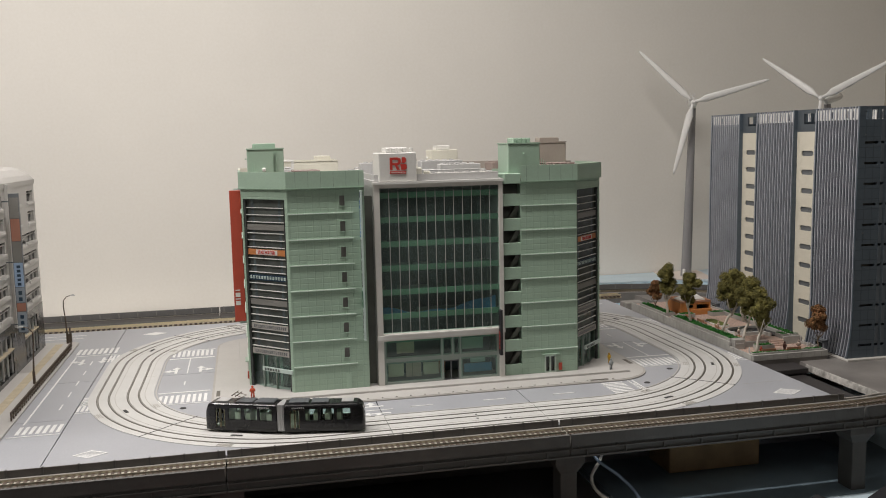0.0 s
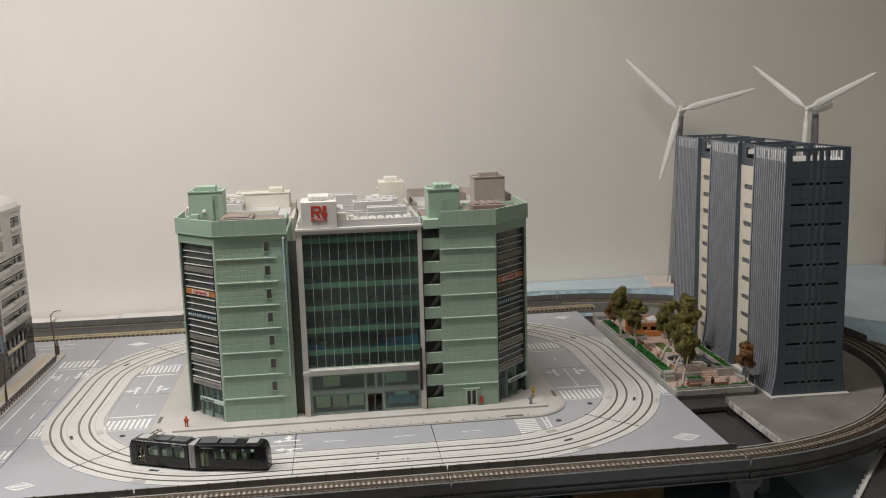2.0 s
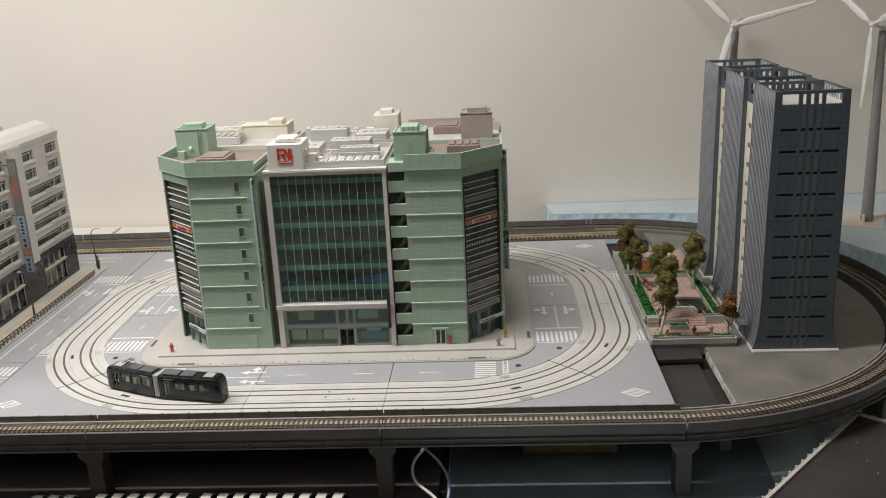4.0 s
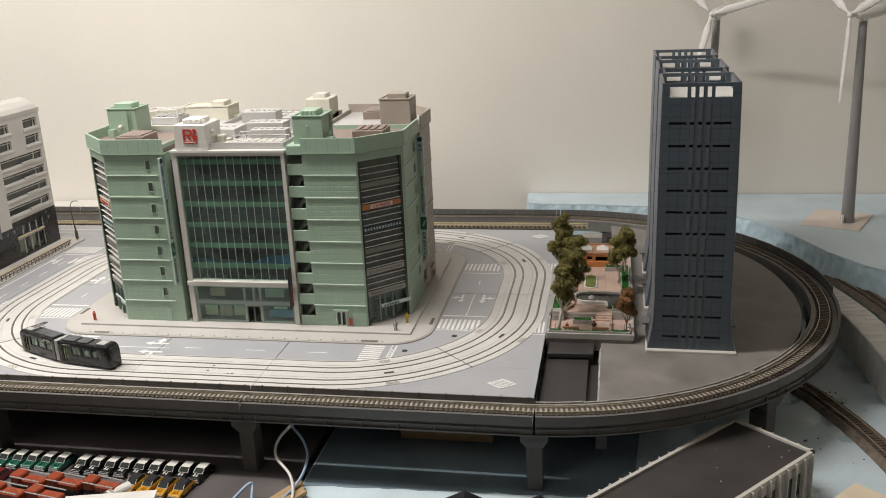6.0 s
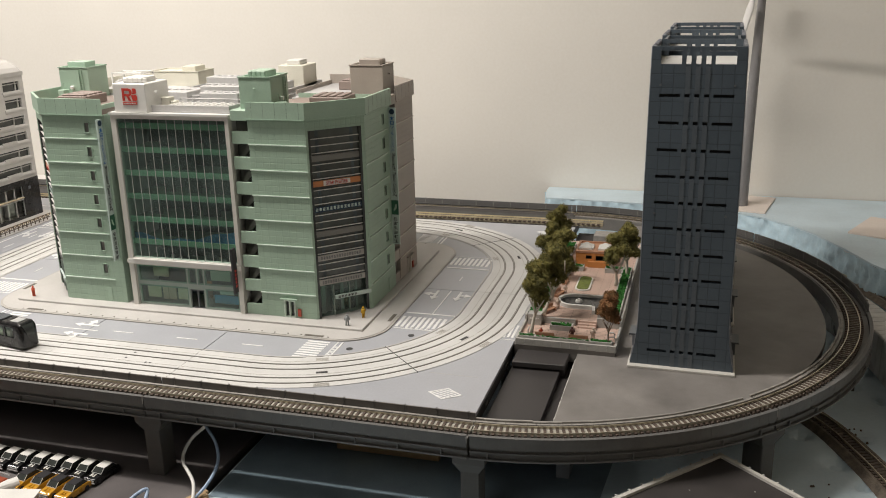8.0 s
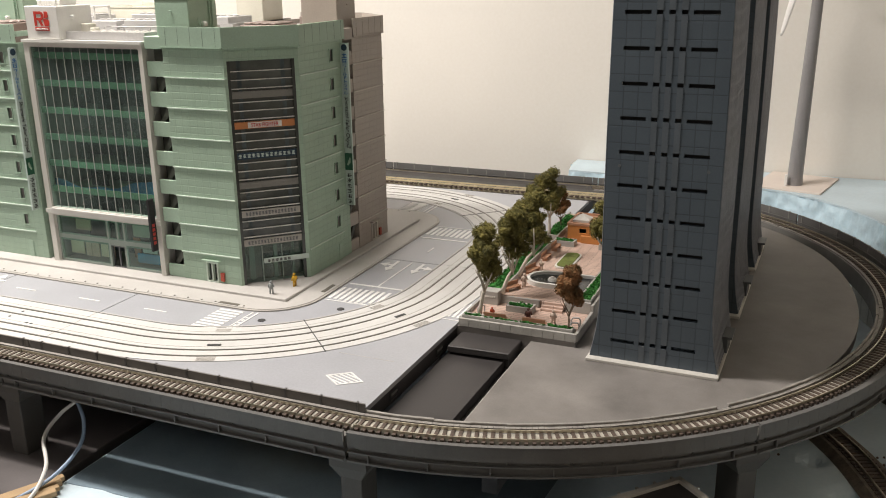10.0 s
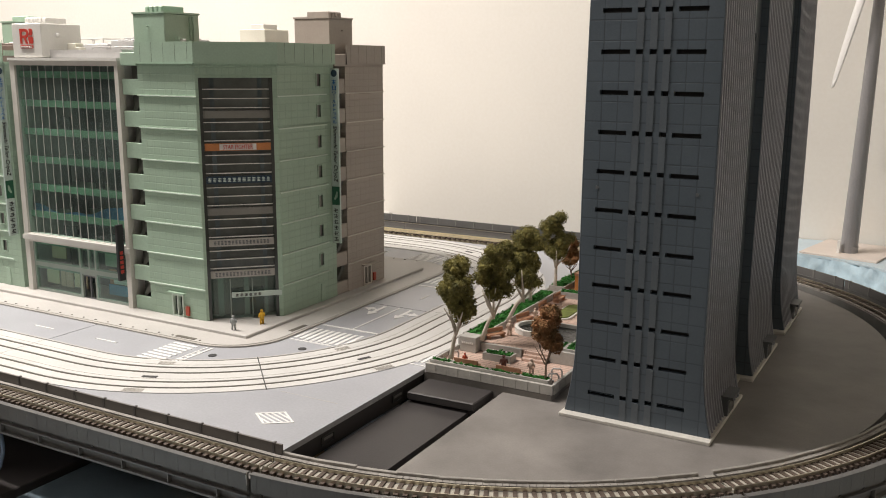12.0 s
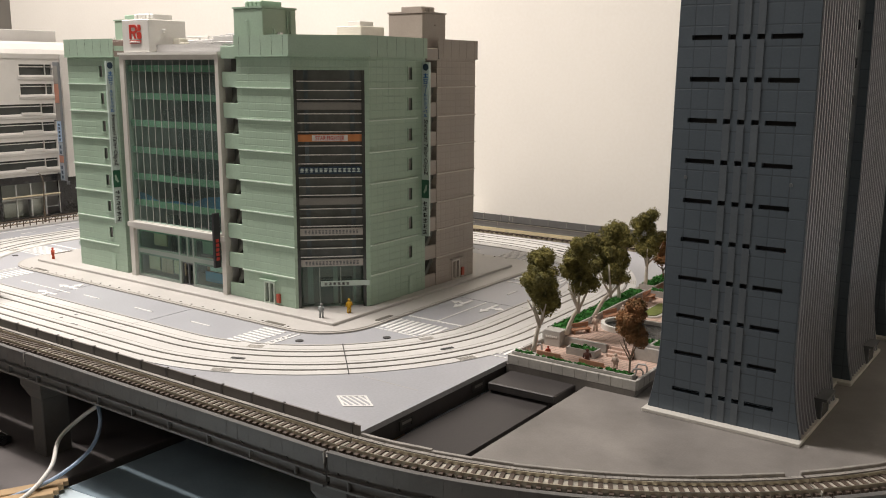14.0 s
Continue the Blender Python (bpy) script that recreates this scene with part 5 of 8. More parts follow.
                    for q in range(3):
                        fbox(bm, fs, 0.015 + 0.004 * ((k + q) % 2), 0.055 - 0.004 * ((k + q) % 3), v0 + 0.0115 * q, v0 + 0.0045 + 0.0115 * q, *sorted((w, w + 0.002 * flip)))
                    fbox(bm, fs, 0.0325 - 0.008 * (k % 2), 0.0375 - 0.008 * (k % 2), v0, v0 + 0.032, *sorted((w, w + 0.0018 * flip)))
                part("lettering", bm, M_INK, sign)
    return b


right_block = corner_building(-1.40, 1.38, 0, M_GREEN, M_GREEN_PLAIN, M_GREEN_TRIM, "sea-green corner office block with a dark glazed corner bay", True)
left_block = corner_building(-4.76, 1.38, -90, M_GREEN, M_GREEN_PLAIN, M_GREEN_TRIM, "sea-green corner office block facing the tram bend", True)
corner_building(-1.40, 3.48, 90, M_TAN, M_TAN_PLAIN, M_TAN_TRIM, "taupe corner office block at the back of the city block", False)
corner_building(-4.76, 3.48, 180, M_PALE, M_PALE_PLAIN, M_PALE_TRIM, "pale corner office block at the back of the city block", False, tall_hut=False)


def glass_building(x, y, turn, near, label):
    """An office with a curtain wall, its front on y = 0 from x = 0 to 1.16."""
    b = thing("glass_building", x, y, Z0, turn, label, "building", "glass buildings")
    w, h, dep = 1.16, 1.785, 1.0
    f = facing((0, 0), (w, 0))
    glass = (0.052, w - 0.036, 0.465, 1.75)
    shop = (0.052, w - 0.045, 0.0, 0.40)
    bm = bmesh.new()
    panel(bm, f, 0, w, 0, h, -0.06, 0, [glass, shop])
    part("front_frame", bm, M_FRAME, b, "pale grey frame of the curtain wall", bevel=0.0)
    bm = bmesh.new()
    fbox(bm, f, -0.006, w + 0.006, h, h + 0.02, -0.06, 0.012)
    part("coping", bm, M_WHITE, b)
    for u0, u1, v0, v1, out in ((-0.004, w + 0.004, 0.415, 0.45, 0.014), (0.06, w - 0.04, 0.452, 0.46, 0.02)):
        bm = bmesh.new()
        fbox(bm, f, u0, u1, v0, v1, 0, out)
        part("ledge", bm, M_WHITE, b)
    for p0, p1 in (((w, 0.061), (w, dep - 0.031)), ((w, dep), (0.031, dep)), ((0, dep), (0, 0.061))):
        bm = bmesh.new()
        panel(bm, facing(p0, p1), 0, math.hypot(p1[0] - p0[0], p1[1] - p0[1]), 0, h - 0.021, -0.03, 0)
        part("wall", bm, M_PALE_PLAIN if not near else M_GREY_PLAIN, b)
    # added panel closing the gap, its dark colour standing for the gap's shade
    bm = bmesh.new()
    fbox(bm, f, -0.078, 0.0, 0.0, h - 0.1, -0.16, -0.12)
    part("gap_filler", bm, M_RECESS, b)
    # panes and mullions
    bm = bmesh.new()
    quad(bm, [f @ Vector(p) for p in ((glass[0], glass[2], -0.02), (glass[1], glass[2], -0.02), (glass[1], glass[3], -0.02), (glass[0], glass[3], -0.02))])
    pane = part("curtain_glass", bm, M_GLASS, b, "green tinted glass curtain wall")
    pane.visible_shadow = False
    n = 13
    for k in range(n + 1):
        u = glass[0] + (glass[1] - glass[0]) * k / n
        bm = bmesh.new()
        fbox(bm, f, u - 0.0026, u + 0.0026, glass[2], glass[3], -0.022, -0.0165)
        part("mullion", bm, M_MULLION, b)
    # storeys behind the glass
    for k in range(7):
        z = 0.375 + 0.214 * k
        bm = bmesh.new()
        box(bm, 0.03, w - 0.03, 0.045, 0.9, z, z + 0.012)
        part("floor_slab", bm, M_SLAB, b, "green floor edge")
        bm = bmesh.new()
        fbox(bm, f, 0.04, w - 0.03, z, z + 0.05, -0.05, -0.04)
        part("spandrel", bm, M_SLAB, b)
        if k < 6:
            bm = bmesh.new()
            fbox(bm, f, 0.03, w - 0.03, z + 0.012, z + 0.2, -0.5, -0.49)
            rng = random.Random(k + 3)
            for j in range(5):
                uu = rng.uniform(0.1, 1.0)
                fbox(bm, f, uu, uu + rng.uniform(0.05, 0.16), z + 0.012, z + rng.uniform(0.08, 0.19), -0.3, -0.28)
            part("office_partition", bm, M_CURTAIN, b)
            if k == 1:
                bm = bmesh.new()
                crest = [(0.05 + 1.05 * q / 20, z + 0.05 + 0.085 * abs(2 * q / 20 - 0.75) ** 1.6 + 0.012 * math.sin(q * 0.9)) for q in range(21)]
                rows = [[bm.verts.new(f @ Vector((u, v, -0.075))) for u, v in ((u, z + 0.012), (u, v))] for u, v in crest]
                for p, q in zip(rows, rows[1:]):
                    bm.faces.new((p[0], q[0], q[1], p[1]))
                part("office_panel", bm, M_OFFICEBLUE, b, "wavy blue band behind the glass")
    bm = bmesh.new()
    fbox(bm, f, 0.03, w - 0.03, 0.0, 0.43, -0.4, -0.39)
    part("shop_back_wall", bm, M_CURTAIN, b)
    # the shop front on the street
    for u, v0, v1 in ((0.06, 0.0, 0.40), (0.575, 0.0, 0.40), (0.745, 0.0, 0.40), (w - 0.067, 0.0, 0.40), (0.675, 0.22, 0.40)):
        bm = bmesh.new()
        fbox(bm, f, u - 0.008, u + 0.022, v0, v1, -0.05, -0.031)
        part("shop_post", bm, M_SHOPFRAME, b)
    for u0, u1, v0, v1 in ((0.082, w - 0.075, 0.185, 0.245), (0.072, 0.567, 0.0, 0.022), (0.767, w - 0.075, 0.0, 0.022)):
        bm = bmesh.new()
        fbox(bm, f, u0, u1, v0, v1, -0.048, -0.032)
        part("shop_rail", bm, M_SHOPFRAME, b)
    for u0, u1, v0, v1 in ((0.072, 0.575, 0.022, 0.20), (0.757, w - 0.067, 0.022, 0.20), (0.072, 0.575, 0.235, 0.40), (0.587, 0.675, 0.235, 0.40), (0.687, 0.745, 0.235, 0.40), (0.757, w - 0.067, 0.235, 0.40)):
        bm = bmesh.new()
        quad(bm, [f @ Vector(q) for q in ((u0, v0, -0.03), (u1, v0, -0.03), (u1, v1, -0.03), (u0, v1, -0.03))])
        shop_pane = part("shop_glass", bm, M_GLASS, b)
        shop_pane.visible_shadow = False
    bm = bmesh.new()
    panel(bm, f, 0.587, 0.745, 0.0, 0.2, -0.06, -0.045, [(0.6, 0.66, 0.01, 0.17), (0.672, 0.732, 0.01, 0.17)])
    door = part("shop_door", bm, M_STRIP, b, "dark framed glass double door")
    bm = bmesh.new()
    fbox(bm, f, 0.596, 0.664, 0.005, 0.175, -0.3, -0.29)
    part("doorway", bm, M_BENCH, door, "dim brown shop interior")
    goods = ((0.10, 0.24, 0.05, 0.17, M_CREAM), (0.26, 0.40, 0.04, 0.18, M_PAVER), (0.42, 0.56, 0.05, 0.16, M_CREAM), (0.80, 1.06, 0.04, 0.12, M_CYAN), (0.86, 1.0, 0.13, 0.18, M_PALESIGN), (0.18, 0.34, 0.26, 0.38, M_TILE_YELLOW), (0.78, 0.98, 0.26, 0.36, M_GREEN_PLAIN))
    for u0, u1, v0, v1, mt in goods:
        bm = bmesh.new()
        fbox(bm, f, u0, u1, v0, v1, -0.11, -0.10)
        part("shop_display", bm, mt, b)
    if near:
        bm = bmesh.new()
        fbox(bm, f, w - 0.06, w - 0.035, 0.215, 0.63, 0.012, 0.072)
        sign = part("blade_sign", bm, M_INK, b, "black vertical sign with red characters", bevel=0.004)
        bm = bmesh.new()
        for k in range(5):
            fbox(bm, f, w - 0.0602, w - 0.0348, 0.27 + 0.035 * k, 0.295 + 0.035 * k, 0.03, 0.06)
        part("lettering", bm, M_RED, sign)
    # roof
    bm = bmesh.new()
    box(bm, 0.0, w, 0.065, dep, h - 0.02, h + 0.03)
    part("roof", bm, M_GREY_PLAIN, b, "light grey flat roof")
    bm = bmesh.new()
    panel(bm, Matrix.Translation((0, 0, h + 0.03)), 0.02, w - 0.02, 0.07, dep - 0.02, 0, 0.05, [(0.035, w - 0.035, 0.085, dep - 0.035)])
    part("parapet", bm, M_GREY_PLAIN, b)
    hx0, hx1, hy0, hy1, hh0 = (0.055, 0.385, 0.004, 0.36, 0.27) if near else (0.02, 0.30, 0.2, 0.52, 0.27)
    bm = bmesh.new()
    box(bm, hx0, hx1, hy0, hy1, h + 0.021, h + hh0)
    hut = part("roof_hut", bm, M_WHITE if near else M_PALE_PLAIN, b, "white roof hut", bevel=0.006)
    bm = bmesh.new()
    box(bm, hx0 + 0.07, hx1 - 0.07, hy0 + 0.07, hy1 - 0.07, h + hh0, h + hh0 + 0.045)
    for k in range(5 if near else 3):
        box(bm, hx0 + 0.075 + 0.05 * k, hx0 + 0.115 + 0.05 * k, hy0 + 0.062, hy0 + 0.07, h + hh0 + 0.005, h + hh0 + 0.04)
    part("cooling_unit", bm, M_WHITE, hut, bevel=0.004)
    bm = bmesh.new()
    box(bm, hx1, hx1 + 0.03, hy0 + 0.12, hy0 + 0.15, h + 0.17, h + 0.2)
    part("floodlight", bm, M_WHITE, hut, bevel=0.008)
    bm = bmesh.new()
    box(bm, hx1, hx1 + 0.09, hy0 + 0.22, hy0 + 0.3, h + 0.03, h + 0.13)
    box(bm, hx1 + 0.11, hx1 + 0.16, hy0 + 0.2, hy0 + 0.26, h + 0.03, h + 0.1)
    part("roof_unit", bm, M_PALE_PLAIN, b, bevel=0.006)
    for r in range(3):
        for k in range(7):
            bm = bmesh.new()
            x0 = 0.52 + 0.082 * k
            box(bm, x0, x0 + 0.065, 0.12 + 0.07 * r, 0.17 + 0.07 * r, h + 0.03, h + 0.075)
            cyl(bm, x0 + 0.032, 0.145 + 0.07 * r, h + 0.075, h + 0.081, 0.019, n=10)
            part("fan_unit", bm, M_WHITE, b)
    for x0, x1, y0, y1, hh in ((0.68, 1.06, 0.38, 0.52, 0.12), (0.55, 0.95, 0.62, 0.82, 0.15), (0.12, 0.45, 0.55, 0.9, 0.1)):
        bm = bmesh.new()
        box(bm, x0, x1, y0, y1, h + 0.03, h + 0.03 + hh)
        n = int((x1 - x0) / 0.07)
        for k in range(n):
            cyl(bm, x0 + 0.035 + 0.07 * k, (y0 + y1) / 2, h + 0.03 + hh, h + 0.04 + hh, 0.026, n=10)
        part("roof_unit", bm, M_GREY_PLAIN, b, "grey roof plant housing", bevel=0.004)
    for x0, y0, x1, y1 in ((0.5, 0.36, 1.1, 0.36), (0.5, 0.56, 0.66, 0.56)):
        bm = bmesh.new()
        tube(bm, [(x0, y0, h + 0.1), (x1, y1, h + 0.1)], 0.006)
        for k in range(5):
            xx = x0 + (x1 - x0) * k / 4
            tube(bm, [(xx, y0, h + 0.03), (xx, y0, h + 0.1)], 0.006)
        part("pipe", bm, M_GREY_PLAIN, b)
    # red emblem on the hut: two round-topped letter shapes and a line under them
    if near:
        g = f @ Matrix.Translation((hx0, h + 0.03, -hy0))
        bm = bmesh.new()

        def stroke(poly):
            lo = [bm.verts.new(g @ Vector((0.095 + u * 0.142, 0.085 + v * 0.115, 0.001))) for u, v in poly]
            hi = [bm.verts.new(g @ Vector((0.095 + u * 0.142, 0.085 + v * 0.115, 0.004))) for u, v in poly]
            bm.faces.new(hi)
            for k in range(len(lo)):
                j = (k + 1) % len(lo)
                bm.faces.new((lo[k], lo[j], hi[j], hi[k]))

        # the R: stem, bowl and leg
        stroke([(0, 0.06), (0.16, 0.06), (0.16, 1), (0, 1)])
        stroke([(0.16, 0.82), (0.46, 0.82), (0.53, 0.9), (0.46, 1), (0.16, 1)])
        stroke([(0.46, 0.82), (0.53, 0.76), (0.69, 0.8), (0.62, 0.94), (0.46, 1), (0.53, 0.9)])
        stroke([(0.53, 0.76), (0.53, 0.66), (0.69, 0.64), (0.69, 0.8)])
        stroke([(0.53, 0.66), (0.46, 0.58), (0.5, 0.42), (0.62, 0.5), (0.69, 0.64)])
        stroke([(0.16, 0.42), (0.5, 0.42), (0.46, 0.58), (0.16, 0.58)])
        stroke([(0.3, 0.42), (0.46, 0.42), (0.62, 0.06), (0.44, 0.06)])
        # the B leaning on it, in two bowls
        stroke([(0.745, 1.0), (0.92, 1.0), (1.0, 0.93), (1.0, 0.67), (0.93, 0.575), (0.70, 0.575), (0.75, 0.68)])
        stroke([(0.64, 0.505), (0.95, 0.505), (1.04, 0.42), (1.04, 0.15), (0.94, 0.06), (0.71, 0.06)])
        stroke([(0.0, -0.24), (1, -0.24), (1, -0.02), (0, -0.02)])
        emblem = part("roof_emblem", bm, M_RED, b, "red emblem over a red name plate")
        lettering("name_lettering", "RAINBOW BLDG", 0.014, g @ Matrix.Translation((0.166, 0.07, 0.0045)), M_WHITE, emblem, 0.125)
    return b


glass_building(-3.64, 1.36, 0, True, "office with a green glass curtain wall in a pale frame")
glass_building(-2.48, 3.50, 180, False, "cream office at the back of the city block")

# red upright sign on the side of the block
sign = thing("upright_sign", -4.81, 2.42, 0.0, 0, "tall rust-red upright sign on the side of the block", "sign")
bm = bmesh.new()
box(bm, -0.06, 0.045, -0.02, 0.02, 0.50, 1.76)
part("board", bm, M_REDSIGN, sign, bevel=0.004)
bm = bmesh.new()
for k, (a, b) in enumerate(((0.66, 0.70), (0.715, 0.725), (0.74, 0.78), (0.80, 0.81))):
    box(bm, -0.045, 0.0, -0.0225, -0.0195, a, b)
part("lettering", bm, M_WHITE, sign)

# ---- the ribbed tower ----
TX, TZ, TH = 1.346, -0.045, 2.47


def half_width(z):
    """Half the tower's width at a height: a straight shaft that flares at its foot."""
    return 0.336 + 0.06 * max(0.0, 1 - z / 0.5) ** 2.2 - 0.014 * max(0.0, (z - 1.2) / 1.27) ** 1.6


tower = thing("ribbed_tower", TX, 1.22, TZ, -0.8, "dark slate office tower with ribbed flaring flanks", "building")
LEV = [0.0, 0.03, 0.06, 0.1, 0.15, 0.2, 0.28, 0.38, 0.5, 1.2, 1.6, 2.0, 2.33]
SLITS = [0.145 + 0.198 * k for k in range(11)]
SPANS = ((-0.262, -0.115), (-0.085, -0.05), (-0.0175, 0.0175), (0.05, 0.085), (0.113, 0.256))
MODULES = ((0.0, 0.70), (1.07, 1.82), (2.18, 2.88))
bm = bmesh.new()
for k, (y0, y1) in enumerate(MODULES):
    box(bm, -0.405, 0.405, y0 - 0.05, y1 + 0.03, 0.0, 0.02)
box(bm, -0.33, 0.33, 0.68, 2.2, 0.0, 0.0195)
part("foot_slab", bm, M_FRAME, tower, "pale grey foot slab", bevel=0.003)


def end_wall(y, out):
    """An end wall, flared at its foot, with slits and an open roof storey."""
    bm = bmesh.new()
    zs = sorted({0.02, *LEV[1:], *[s - 0.0115 for s in SLITS], *[s + 0.0115 for s in SLITS], 2.345, 2.44, TH})
    us = sorted({-1.0, 1.0, *[u for s in SPANS for u in s]})
    th = 0.03

    def at_u(u, z):
        return math.copysign(half_width(z), u) if abs(u) == 1.0 else u

    def hole(u, z):
        inside = any(a < u < b for a, b in SPANS)
        if 2.345 < z < 2.44:
            return inside and abs(u) < 0.26
        return inside and any(abs(z - s) < 0.0115 for s in SLITS)

    for z0, z1 in zip(zs, zs[1:]):
        for u0, u1 in zip(us, us[1:]):
            mid_u = (max(u0, -0.3) + min(u1, 0.3)) / 2
            if hole(mid_u, (z0 + z1) / 2):
                for a, b in (((u0, z0), (u1, z0)), ((u1, z0), (u1, z1)), ((u1, z1), (u0, z1)), ((u0, z1), (u0, z0))):
                    quad(bm, [(at_u(a[0], a[1]), y, a[1]), (at_u(b[0], b[1]), y, b[1]), (at_u(b[0], b[1]), y - out * th, b[1]), (at_u(a[0], a[1]), y - out * th, a[1])])
                continue
            for yy in (y, y - out * th):
                quad(bm, [(at_u(u0, z0), yy, z0), (at_u(u1, z0), yy, z0), (at_u(u1, z1), yy, z1), (at_u(u0, z1), yy, z1)])
        for s in (-1, 1):
            quad(bm, [(s * half_width(z0), y, z0), (s * half_width(z0), y - out * th, z0), (s * half_width(z1), y - out * th, z1), (s * half_width(z1), y, z1)])
    quad(bm, [(-half_width(TH), y, TH), (half_width(TH), y, TH), (half_width(TH), y - out * th, TH), (-half_width(TH), y - out * th, TH)])
    bmesh.ops.remove_doubles(bm, verts=bm.verts, dist=1e-5)
    part("end_wall", bm, M_TOWER, tower)
    for a, b in SPANS[1:4]:
        for z0, z1 in zip([0.02] + [s + 0.0125 for s in SLITS], [s - 0.0125 for s in SLITS] + [2.33]):
            bm = bmesh.new()
            box(bm, a, b, min(y, y + out * 0.0025), max(y, y + out * 0.0025), z0, z1)
            part("raised_strip", bm, M_TOWERSTRIP, tower)
    for u in (-0.255, 0.255):
        for z in (2.2, 1.95 - 0.7):
            bm = bmesh.new()
            box(bm, u - 0.008, u + 0.008, min(y, y + out * 0.002), max(y, y + out * 0.002), z - 0.008, z + 0.008)
            part("wall_lamp", bm, M_STRIP, tower)


for k, (y0, y1) in enumerate(MODULES):
    end_wall(y0, -1)
    end_wall(y1, 1)
    bm = bmesh.new()
    box(bm, -0.27, 0.27, y0 + 0.031, y1 - 0.031, 0.03, 2.33)
    part("core", bm, M_SLIT, tower)
    bm = bmesh.new()
    box(bm, -0.31, 0.31, y0 + 0.03, y1 - 0.03, 2.33, 2.345)
    part("roof", bm, M_WHITE, tower, "pale roof deck inside the open crown")
    for s in (-1, 1):
        bm = bmesh.new()
        panel(bm, facing((s * 0.315, y0 + 0.035), (s * 0.315, y1 - 0.035)), 0, y1 - y0 - 0.07, 2.345, 2.45, -0.004, 0.004, [(0.06 + 0.08 * q, 0.085 + 0.08 * q, 2.36, 2.43) for q in range(7)])
        part("crown_louvre", bm, M_WHITE, tower, "pale slotted lining of the open crown")
    for s in (-1, 1):
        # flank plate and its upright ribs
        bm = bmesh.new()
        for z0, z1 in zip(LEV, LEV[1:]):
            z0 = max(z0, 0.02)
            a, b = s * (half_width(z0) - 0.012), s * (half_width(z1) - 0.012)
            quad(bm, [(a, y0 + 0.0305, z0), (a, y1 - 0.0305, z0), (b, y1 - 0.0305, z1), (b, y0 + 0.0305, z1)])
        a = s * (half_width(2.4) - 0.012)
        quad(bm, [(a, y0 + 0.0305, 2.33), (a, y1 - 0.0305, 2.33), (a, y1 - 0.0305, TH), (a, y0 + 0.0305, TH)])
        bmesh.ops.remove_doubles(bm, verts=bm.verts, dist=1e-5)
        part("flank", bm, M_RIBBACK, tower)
        zz = LEV[1:] + [TH]
        n = 15
        for j in range(n):
            y = y0 + 0.012 + (y1 - y0 - 0.036) * j / (n - 1)
            bm = bmesh.new()
            for z0, z1 in zip(zz, zz[1:]):
                a0, a1 = s * (half_width(z0) - 0.02), s * (half_width(z1) - 0.02)
                b0, b1 = s * (half_width(z0) + 0.006), s * (half_width(z1) + 0.006)
                for yy in (y, y + 0.012):
                    quad(bm, [(a0, yy, z0), (b0, yy, z0), (b1, yy, z1), (a1, yy, z1)])
                quad(bm, [(b0, y, z0), (b0, y + 0.012, z0), (b1, y + 0.012, z1), (b1, y, z1)])
            quad(bm, [(a1, y, TH), (b1, y, TH), (b1, y + 0.012, TH), (a1, y + 0.012, TH)])
            bmesh.ops.remove_doubles(bm, verts=bm.verts, dist=1e-5)
            part("rib", bm, M_RIB, tower)
        bm = bmesh.new()
        box(bm, min(s * 0.33, s * 0.405), max(s * 0.33, s * 0.405), y1 - 0.36, y1 - 0.2, 0.02, 0.12)
        # darker porch to the east: the unlit flank is put into its tone
        porch = part("porch", bm, M_RIB if s < 0 else M_STRIP, tower, bevel=0.004)
        bm = bmesh.new()
        box(bm, min(s * 0.4055, s * 0.403), max(s * 0.4055, s * 0.403), y1 - 0.34, y1 - 0.22, 0.025, 0.1)
        part("pane", bm, M_GLASS_DARK, porch)
        bm = bmesh.new()
        box(bm, min(s * 0.33, s * 0.43), max(s * 0.33, s * 0.43), y1 - 0.37, y1 - 0.19, 0.12, 0.135)
        part("canopy", bm, M_STRIP, porch)
# the recessed stair walls between the slices
for y0, y1 in ((MODULES[0][1], MODULES[1][0]), (MODULES[1][1], MODULES[2][0])):
    for s in (-1, 1):
        p0, p1 = ((s * 0.285, y1), (s * 0.285, y0)) if s < 0 else ((s * 0.285, y0), (s * 0.285, y1))
        m = facing(p0, p1)
        d = y1 - y0
        holes = [(d * 0.22, d * 0.78, z + 0.06, z + 0.115) for z in SLITS[:10]]
        bm = bmesh.new()
        panel(bm, m, 0, d, 0.02, 2.24, -0.02, 0, holes)
        # slate replaces cream on the east walls, as shade in the colour
        part("stair_wall", bm, M_CREAMPANEL if s < 0 else M_TOWER_PLAIN, tower, "cream stair wall with rounded windows" if s < 0 else "")
        for u0, u1, v0, v1 in holes:
            bm = bmesh.new()
            fbox(bm, m, u0, u1, v0, v1, -0.018, -0.012)
            part("window_pane", bm, M_STRIP, tower)
            bm = bmesh.new()
            for uu, t in ((u0, 1), (u1, -1)):
                for vv, q in ((v0, 1), (v1, -1)):
                    prism_pts = [(uu, vv), (uu + t * 0.02, vv), (uu, vv + q * 0.02)]
                    bm.faces.new([bm.verts.new(m @ Vector((a, b, -0.002))) for a, b in prism_pts])
            part("window_corner", bm, M_CREAMPANEL if s < 0 else M_TOWER_PLAIN, tower)
        bm = bmesh.new()
        panel(bm, m, 0, d, 2.24, TH, -0.02, 0, [(d * 0.3, d * 0.85, 2.32, 2.43)])
        part("crown_frame", bm, M_TOWER_PLAIN, tower)

